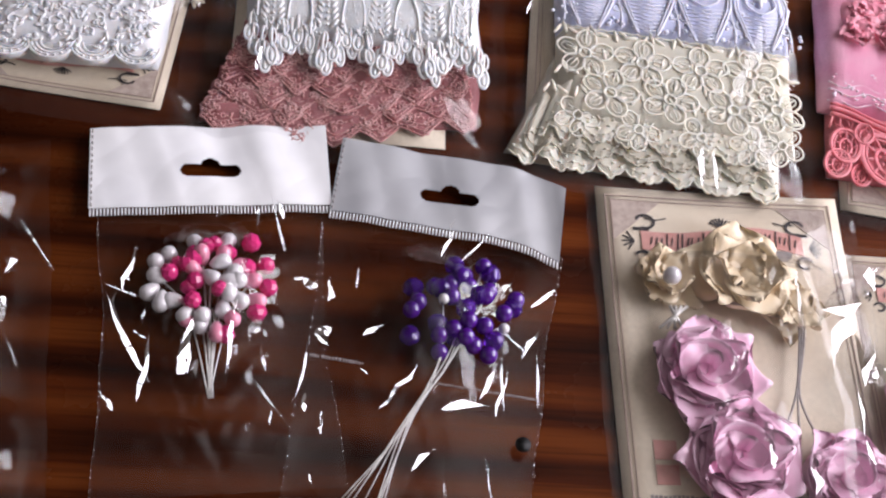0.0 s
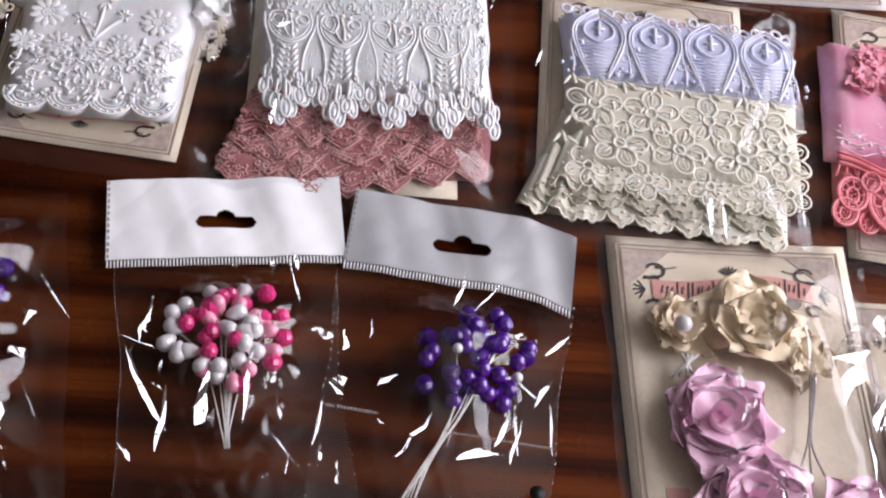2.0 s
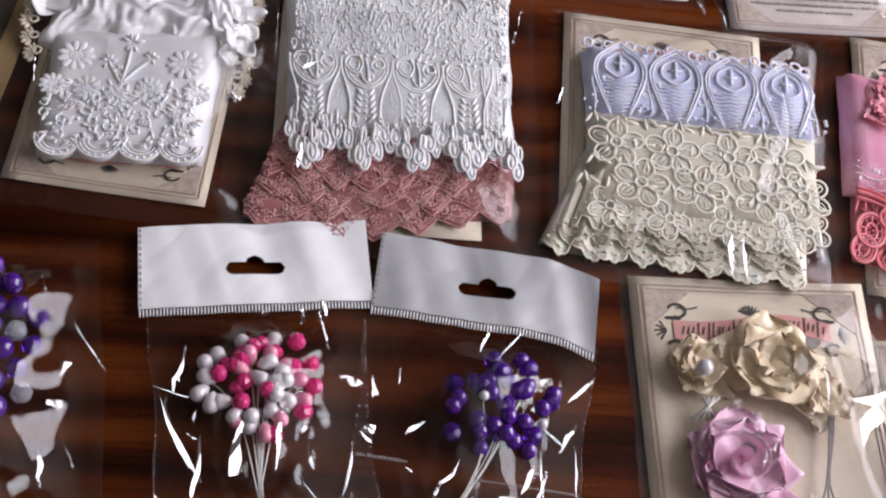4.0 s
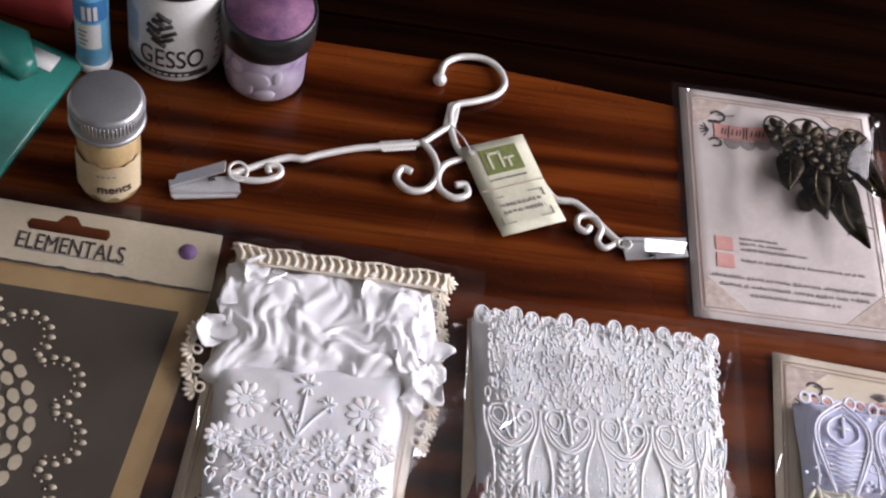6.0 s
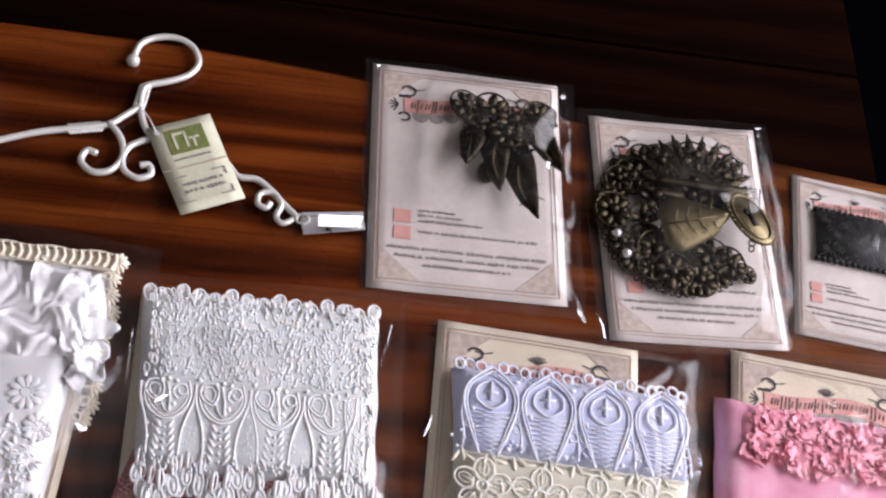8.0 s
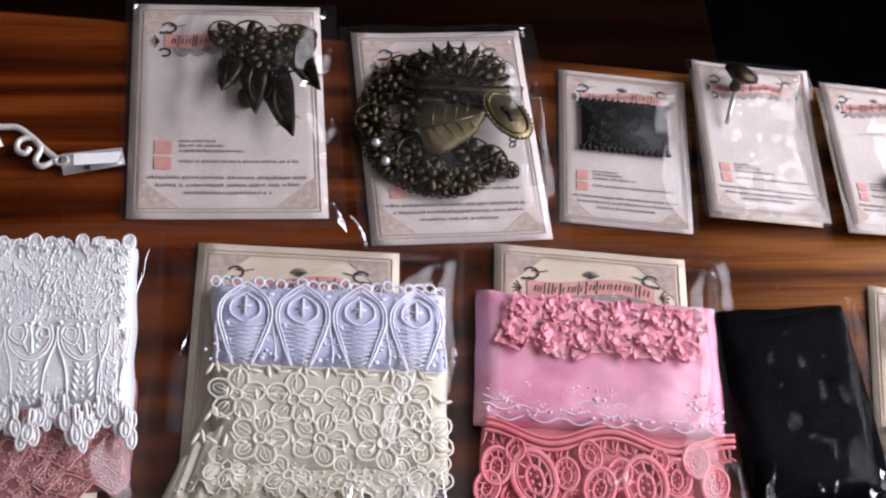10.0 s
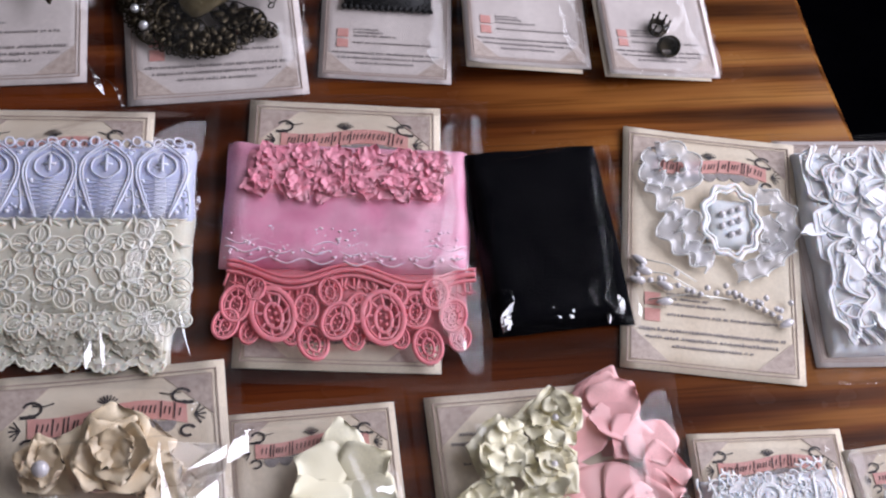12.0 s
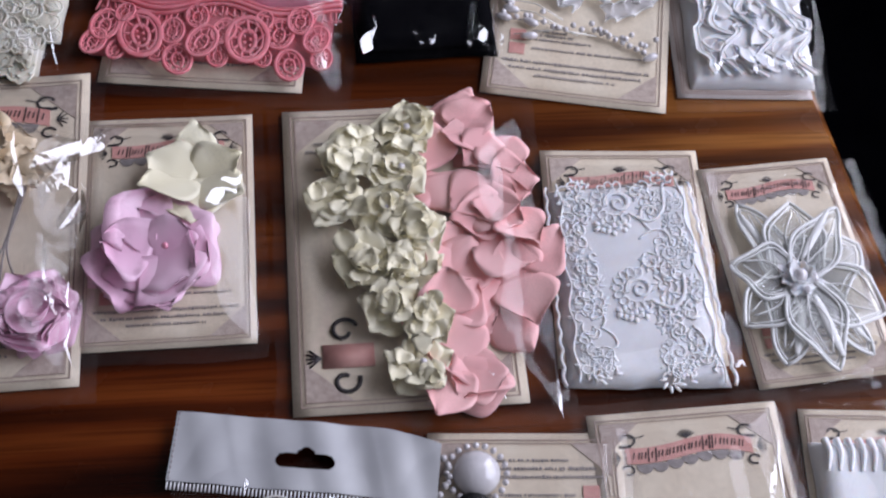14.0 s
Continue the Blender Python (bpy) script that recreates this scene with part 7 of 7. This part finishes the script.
part("tag_emblem", s, tag_green, tag, "dark green square emblem", smooth=False)
s = Shape()
for x0, x1, y0, y1 in ((-0.0075, -0.006, 0.0125, 0.024), (-0.0005, 0.001, 0.0125, 0.024), (-0.0075, 0.001, 0.022, 0.0235), (0.004, 0.0055, 0.012, 0.019), (0.002, 0.0085, 0.0175, 0.019)):
    on_card(s, [(x0, y0), (x1, y0), (x1, y1), (x0, y1)], zt, 0.0009)
part("emblem_mark", s, tag_paper, tag, smooth=False)
s = Shape()
on_card(s, [(-0.02, -0.0004), (0.02, -0.0004), (0.02, 0.0002), (-0.02, 0.0002)], zt)
part("tag_crease", s, BORDER, tag, smooth=False)
s, rng = Shape(), random.Random(2)
words(s, -0.012, 0.013, -0.0125, 0.0024, zt, rng)
words(s, -0.012, 0.013, -0.0175, 0.0024, zt, rng)
words(s, -0.011, 0.012, 0.0055, 0.0014, zt, rng)
for sx in (-1, 1):
    for sy in (-1, 1):
        on_card(s, [(sx * 0.016, -0.0155 + sy * 0.0095), (sx * 0.016 - sx * 0.008, -0.0155 + sy * 0.0095), (sx * 0.016 - sx * 0.008, -0.0155 + sy * 0.0089), (sx * 0.016, -0.0155 + sy * 0.0089)][::sx * sy], zt)
        on_card(s, [(sx * 0.016, -0.0155 + sy * 0.0089), (sx * 0.0154, -0.0155 + sy * 0.0089), (sx * 0.0154, -0.0155 + sy * 0.004), (sx * 0.016, -0.0155 + sy * 0.004)][::sx * sy], zt)
part("tag_print", s, INK_GREY, tag, smooth=False)
part("tag_eyelet", Shape().ring(-0.0155, 0.0265, 0.0042, 0.0014, 0.0014, 0.0006, 0, 12, 5), STEEL, tag)
part("tag_cord", Shape().tube(bend([(0.008, 0.03, 0.003), (0.016, 0.018, 0.006), (0.021, 0.008, 0.0065)]), 0.0004, 4), WHITE_CORD, hanger)


# ---- lettering ----
def lettering(text, size, mat, parent, m, name, wrap=0.0, label="", lift=0.0003, stretch=1.0):
    """Words as a thin mesh; wrap: the radius of an upright round jar that they go round."""
    curve = bpy.data.curves.new(name, "FONT")
    curve.body, curve.size, curve.align_x, curve.align_y, curve.extrude = text, size, "CENTER", "CENTER", 0.00015
    source = bpy.data.objects.new(name, curve)
    data = bpy.data.meshes.new_from_object(source)
    bpy.data.objects.remove(source)
    for vert in data.vertices:
        x, y, z = vert.co.x * stretch, vert.co.y, vert.co.z
        if wrap:
            a = x / wrap
            vert.co = ((wrap + z + lift) * math.sin(a), -(wrap + z + lift) * math.cos(a), y)
        else:
            vert.co = (x, y, z + lift)
    data.materials.clear()
    data.materials.append(mat)
    return part(name, data, mat, parent, label, m=m)


def wrapped(shape, r, a0, a1, z0, z1, thick=0.0003, n=16, ragged=0.0, seed=0):
    """A label round an upright jar, between two angles in degrees from its front."""
    def fn(u, v):
        a = radians(a0 + (a1 - a0) * u)
        return ((r + thick) * math.sin(a), -(r + thick) * math.cos(a), z0 + (z1 - z0) * v + ragged * wob(u * 9, v, 1.0, seed))
    return shape.sheet(fn, n, 4)


# ---- jars at the back ----
powder = mottled("tan_powder", (0.52, 0.34, 0.14), (0.68, 0.5, 0.26), 0.8, 160.0, 900.0, 0.4, 0.001)
jar = thing("powder_jar", "small glass jar of tan powder with a brushed screw lid", "jar", -0.0045, 0.7215, 0, 0)
jar.matrix_basis = jar.matrix_basis @ Matrix.Diagonal((1, 1, 1.2, 1))
part("glass", Shape().lathe([(0.0155, 0.0), (0.0168, 0.0015), (0.017, 0.045), (0.0158, 0.048)], 32), clear_film("jar_glass", (0.97, 0.97, 0.96), 1.0, 0.0), jar, "clear glass")
part("powder", Shape().lathe([(0.0152, 0.0012), (0.0162, 0.002), (0.0163, 0.04), (0.012, 0.042), (0.001, 0.041)], 32), powder, jar)
part("lid", Shape().lathe([(0.0178, 0.046), (0.0188, 0.047), (0.0188, 0.0595), (0.0178, 0.0612), (0.0165, 0.0616), (0.0008, 0.0612)], 40), LID, jar, "brushed grey metal lid")
knurl = Shape()
for k in range(60):
    a = 2 * math.pi * k / 60
    knurl.tube([(0.0189 * math.cos(a), 0.0189 * math.sin(a), 0.053), (0.0189 * math.cos(a), 0.0189 * math.sin(a), 0.059)], 0.0004, 4)
knurl.lathe([(0.0192, 0.0465), (0.0197, 0.0475), (0.0192, 0.049)], 40)
stuff(part("lid_knurling", knurl, LID, jar))
part("jar_label", wrapped(Shape(), 0.0172, -75, 75, 0.006, 0.03, ragged=0.003, seed=3), mottled("buff_label", (0.6, 0.46, 0.27), (0.7, 0.57, 0.38), 0.6, 40.0, 500.0, 0.05, 0.0003), jar, "buff paper label")
lettering("ments", 0.0085, INK, jar, pose(0, 0, 0.0135, 0, 0, 18), "label_word", 0.0176, stretch=0.9)
s = Shape()
for k in range(4):
    wrapped(s, 0.0175, -12 + 9 * k, -6 + 9 * k, 0.0225, 0.0238, 0.0002, 3)
part("label_line", s, INK_GREY, jar)

white_plastic = mottled("white_plastic", (0.74, 0.74, 0.72), (0.8, 0.8, 0.78), 0.35, 20.0, 500.0, 0.05, 0.0003)
black_plastic = mottled("black_plastic", (0.012, 0.012, 0.013), (0.022, 0.022, 0.024), 0.3, 20.0, 500.0, 0.05, 0.0003)
jar = thing("gesso_jar", "white plastic jar of gesso with black lettering", "jar", 0.0160, 0.8220, 0, 0)
part("body", Shape().lathe([(0.0245, 0.0), (0.0268, 0.002), (0.0272, 0.006), (0.0272, 0.066), (0.0255, 0.0685)], 44), white_plastic, jar)
part("lid", Shape().lathe([(0.0268, 0.0685), (0.0275, 0.07), (0.0275, 0.083), (0.0262, 0.0848), (0.001, 0.085)], 44), black_plastic, jar, "black screw lid")
lettering("GESSO", 0.021, INK, jar, pose(0, 0, 0.0205, 0, 0, 2), "label_word", 0.0274, stretch=0.62)
s = wrapped(Shape(), 0.0273, -62, 48, 0.006, 0.0108)
part("label_band", s, INK, jar, "black printed band")
s = Shape()
for k in range(7):
    wrapped(s, 0.0278, -30 + 8 * k, -25 + 8 * k, 0.0076, 0.0092, 0.0002, 3)
part("band_print", s, white_plastic, jar)
s = Shape()
for k in range(9):
    a = radians(-6 + 7 * math.sin(k * 2.6))
    pts = [(0.0276 * math.sin(a + radians(j * (5.5 if k % 2 else -5.5) - 4)), -0.0276 * math.cos(a + radians(j * (5.5 if k % 2 else -5.5) - 4)), 0.0335 + 0.0026 * k + 0.0015 * j) for j in range(-1, 3)]
    s.tube(pts, 0.0014, 5)
part("brush_mark", s, INK, jar, "black scribbled brush mark")
s = Shape()
for k in range(8):
    wrapped(s, 0.0273, 58 + 3 * (k % 3), 66 + 3 * (k % 3), 0.012 + 0.0052 * k, 0.0145 + 0.0052 * k, 0.0003, 3)
part("side_print", s, INK_GREY, jar)
blue_ink = mottled("blue_print", (0.02, 0.16, 0.42), (0.06, 0.26, 0.55), 0.4, 40.0, 500.0, 0.05, 0.0003)
part("blue_panel", wrapped(Shape(), 0.0273, -66, -42, 0.024, 0.05), mottled("pale_blue_print", (0.4, 0.5, 0.62), (0.55, 0.63, 0.72), 0.4, 60.0), jar)

jar = thing("paste_jar", "clear jar of lilac paste with a black screw lid", "jar", 0.0690, 0.8095, 0, 0)
jar.matrix_basis = jar.matrix_basis @ Matrix.Diagonal((1, 1, 1.3, 1))
paste = mottled("lilac_paste", (0.26, 0.17, 0.32), (0.74, 0.68, 0.74), 0.5, 55.0, 500.0, 0.3, 0.001)
purple = mottled("purple_smear", (0.02, 0.004, 0.07), (0.3, 0.13, 0.22), 0.75, 48.0, 400.0, 0.4, 0.001)
part("body", Shape().lathe([(0.022, 0.0), (0.0242, 0.002), (0.0246, 0.005), (0.0246, 0.03), (0.0235, 0.033)], 40), clear_film("jar_plastic", (0.95, 0.94, 0.97), 1.2, 0.0), jar, "clear plastic wall")
part("paste", Shape().lathe([(0.0205, 0.0035), (0.0232, 0.005), (0.0234, 0.03), (0.001, 0.031)], 40), paste, jar, "lilac paste streaked with white")
white_paste = Shape()
for k, (a, z, w, h) in enumerate(((-28, 0.012, 0.012, 0.009), (-8, 0.018, 0.014, 0.008), (22, 0.02, 0.006, 0.008), (-40, 0.022, 0.008, 0.006), (6, 0.009, 0.01, 0.005))):
    t = radians(a)
    white_paste.ball(0.0226 * math.sin(t), -0.0226 * math.cos(t), z, w * 0.6, 0.0016, h * 0.7, 12, 7, pose(0, 0, 0, 0, 0, a))
part("paste_streak", white_paste, mottled("white_paste", (0.62, 0.56, 0.64), (0.74, 0.7, 0.75), 0.5, 90.0, 600.0, 0.3, 0.001), jar)
part("lid", Shape().lathe([(0.0262, 0.032), (0.027, 0.0332), (0.027, 0.0455), (0.0262, 0.047), (0.0246, 0.047), (0.0242, 0.0458), (0.001, 0.0458)], 44), black_plastic, jar, "black lid rim")
part("lid_top", Shape().lathe([(0.0245, 0.0458), (0.0243, 0.0472), (0.001, 0.0475)], 40), purple, jar, "lid top smeared with purple paint")

tube = thing("glue_stick", "blue and white glue stick standing on the table", "glue stick", -0.0280, 0.8030, 0, 0)
part("barrel", Shape().lathe([(0.0085, 0.0), (0.0095, 0.001), (0.0095, 0.062), (0.0088, 0.063)], 26), mottled("sky_blue_plastic", (0.1, 0.4, 0.62), (0.18, 0.5, 0.72), 0.35, 40.0, 500.0, 0.05, 0.0003), tube)
part("cap", Shape().lathe([(0.0096, 0.063), (0.0098, 0.064), (0.0098, 0.084), (0.009, 0.085), (0.001, 0.085)], 26), mottled("royal_blue_plastic", (0.02, 0.08, 0.4), (0.04, 0.14, 0.5), 0.35, 40.0), tube, "royal blue cap")
part("price_label", wrapped(Shape(), 0.0096, -48, 40, 0.022, 0.042), white_plastic, tube, "white paper label")
s = Shape()
for k in range(4):
    wrapped(s, 0.01, -36, -10 + 6 * (k % 2), 0.025 + 0.0035 * k, 0.0265 + 0.0035 * k, 0.0002, 4)
part("label_print", s, INK_GREY, tube)
part("blue_band", wrapped(Shape(), 0.0096, -80, 70, 0.044, 0.06), blue_ink, tube, "dark blue printed band")
s = Shape()
for k in range(3):
    wrapped(s, 0.0102, -18 + 18 * k, -6 + 18 * k, 0.046, 0.057, 0.0003, 4)
part("band_mark", s, white_plastic, tube)
part("foot", Shape().lathe([(0.0098, 0.0), (0.0102, 0.001), (0.0102, 0.006), (0.0096, 0.0068)], 26), white_plastic, tube)

# ---- teal plastic wallet, white box and red cloth at the table's end ----
teal = mottled("teal_plastic", (0.015, 0.16, 0.13), (0.03, 0.24, 0.2), 0.25, 20.0, 200.0, 0.1, 0.0006)
wallet = thing("plastic_wallet", "teal green plastic wallet lying on the table", "wallet", -0.0870, 0.7435, 0, -19)
part("cover", Shape().prism([(-0.09, -0.07), (0.032, -0.07), (0.034, -0.066), (0.034, 0.066), (0.03, 0.07), (-0.09, 0.07)], 0.001, 0.006, bevel=0.0015), teal, wallet, "glossy teal cover")
part("pale_edge", Shape().prism([(-0.09, -0.076), (0.036, -0.074), (0.034, -0.07), (-0.09, -0.07)], 0.001, 0.004), white_plastic, wallet)
part("label_strip", Shape().box(-0.002, 0.022, 0.052, 0.064, 0.0062, 0.0068), white_plastic, wallet, "small pale label")
box = thing("white_box", "rounded white plastic box on the teal wallet", "box", -0.1100, 0.7665, 0.006, -19)
part("body", Shape().prism([(-0.05, -0.035), (0.022, -0.035), (0.03, -0.027), (0.03, 0.02), (0.022, 0.03), (-0.05, 0.03)], 0, 0.024, bevel=0.006), white_plastic, box)
part("green_tab", Shape().prism([(0.004, 0.03), (0.04, 0.024), (0.046, 0.034), (0.03, 0.052), (0.0, 0.05)], 0.0, 0.012, bevel=0.003), teal, box, "green rounded tab")
red = mottled("red_cloth", (0.26, 0.012, 0.015), (0.4, 0.03, 0.03), 0.7, 30.0, 500.0, 0.3, 0.001)
cloth = thing("red_cloth", "folded red cloth at the back of the table", "cloth", -0.1030, 0.8505, 0, -8)
part("fold", slab(0.12, 0.04, 0.001, 0.012, 24, 14, 91.0, 0.01, 0.002), red, cloth)

# ---- stencil pack ----
pack = thing("stencil_pack", "packaged doily stencil with a cream printed header card", "stencil", -0.0240, 0.6025, 0, -2.5)
kraft = mottled("kraft_card", (0.32, 0.2, 0.085), (0.42, 0.29, 0.14), 0.6, 30.0, 500.0, 0.1, 0.0003)
stone = mottled("stencil_film", (0.055, 0.044, 0.034), (0.085, 0.07, 0.055), 0.35, 16.0, 400.0, 0.05, 0.0003)
head_card = mottled("header_card", (0.46, 0.39, 0.27), (0.58, 0.51, 0.39), 0.6, 22.0, 500.0, 0.05, 0.0003)
part("backing", Shape().prism([(-0.09, -0.1), (0.062, -0.1), (0.08, 0.0575), (-0.09, 0.0575)], 0.001, 0.0022), kraft, pack, "tan kraft backing card", smooth=False)
sheet = part("stencil_sheet", Shape().prism([(-0.08, -0.094), (0.05, -0.094), (0.066, 0.044), (-0.08, 0.044)], 0.0024, 0.003), stone, pack, "dark translucent stencil sheet", smooth=False)
doily, cut = (-0.043, -0.036), random.Random(6)
cell = {}
for ring_no in range(1, 8):
    count = 4 + 4 * ring_no
    for k in range(count):
        a = 2 * math.pi * (k + 0.5 * (ring_no % 2)) / count
        r = 0.0072 * ring_no + 0.001
        x, y = doily[0] + r * math.cos(a), doily[1] + r * math.sin(a)
        if x > -0.078 and -0.092 < y < 0.041:
            wa, wr = 0.86 * math.pi * r / count, 0.0031
            s = Shape()
            s.prism([(wr * math.cos(t) * cut.uniform(0.85, 1.1), wa * math.sin(t) * cut.uniform(0.85, 1.1)) for t in [2 * math.pi * i / 8 for i in range(8)]], 0.0, 0.0005)
            part("stencil_opening", s, head_card, sheet, m=pose(x, y, 0.003, 0, 0, math.degrees(a)), smooth=False)
lacework = Shape()
for k in range(13):
    a = 2 * math.pi * k / 13
    for j in range(9):
        b = a + radians(-100 + 25 * j)
        x, y = doily[0] + 0.064 * math.cos(a) + 0.0135 * math.cos(b), doily[1] + 0.064 * math.sin(a) + 0.0135 * math.sin(b)
        if -0.079 < x < 0.065 and -0.093 < y < 0.043:
            lacework.prism([(x + 0.0016 * math.cos(t) * 1.5, y + 0.0016 * math.sin(t)) for t in [math.pi * i / 3 for i in range(6)]], 0.003, 0.0034)
            x, y = x - 0.0035 * math.cos(b), y - 0.0035 * math.sin(b)
            lacework.prism([(x + 0.0008 * math.cos(t), y + 0.0008 * math.sin(t)) for t in [math.pi * i / 3 for i in range(6)]], 0.003, 0.0034)
stuff(part("stencil_dot", lacework, head_card, sheet))
header = part("header_card", Shape().prism([(-0.09, 0.0575), (0.08, 0.0575), (0.08, 0.0945), (-0.09, 0.0945)], 0.001, 0.0034), head_card, pack, "cream distressed header card", smooth=False)
slot = Shape().prism([(-0.0135 + 0.0, 0.0895), (0.0145, 0.0895), (0.0155, 0.0915), (0.0145, 0.0935), (0.0045, 0.0935), (0.002, 0.0965), (-0.002, 0.0965), (-0.0045, 0.0935), (-0.0135, 0.0935), (-0.0145, 0.0915)], 0.0034, 0.0037, pose(0.0, -0.0685, 0) @ Matrix.Diagonal((1.45, 1.65, 1, 1)))
part("hanging_slot", slot, OAK, header, smooth=False)
lettering("6 X 6", 0.0115, INK, header, pose(-0.047, 0.072, 0.0034), "size_word", stretch=0.85)
lettering("ELEMENTALS", 0.0145, INK, header, pose(0.004, 0.0712, 0.0034), "title_word", stretch=0.68)
part("purple_dot", Shape().lathe([(0.0048, 0.0034), (0.0048, 0.0039)], 22, 0.064, 0.0805), mottled("violet_ink", (0.16, 0.08, 0.22), (0.24, 0.13, 0.3), 0.6, 200.0), header)
s, rng = Shape(), random.Random(7)
words(s, -0.02, 0.034, 0.0665, 0.0014, lambda x, y: 0.003, rng)
part("header_print", s, INK_GREY, header)
ragged = Shape()
for k in range(40):
    x = -0.084 + 0.0041 * k
    ragged.prism([(x, 0.0575), (x + 0.0041, 0.0575), (x + 0.0041, 0.0583 + 0.002 * abs(wob(x + 0.0041, 0, 160, 3))), (x, 0.0583 + 0.002 * abs(wob(x, 0, 160, 3)))], 0.0034, 0.0037)
part("ragged_edge", ragged, INK, header, smooth=False)
film_bag(pack, 0.172, 0.208, 0.002, 107, (-0.002, 0.0), 0.008, crumple=0.0008)
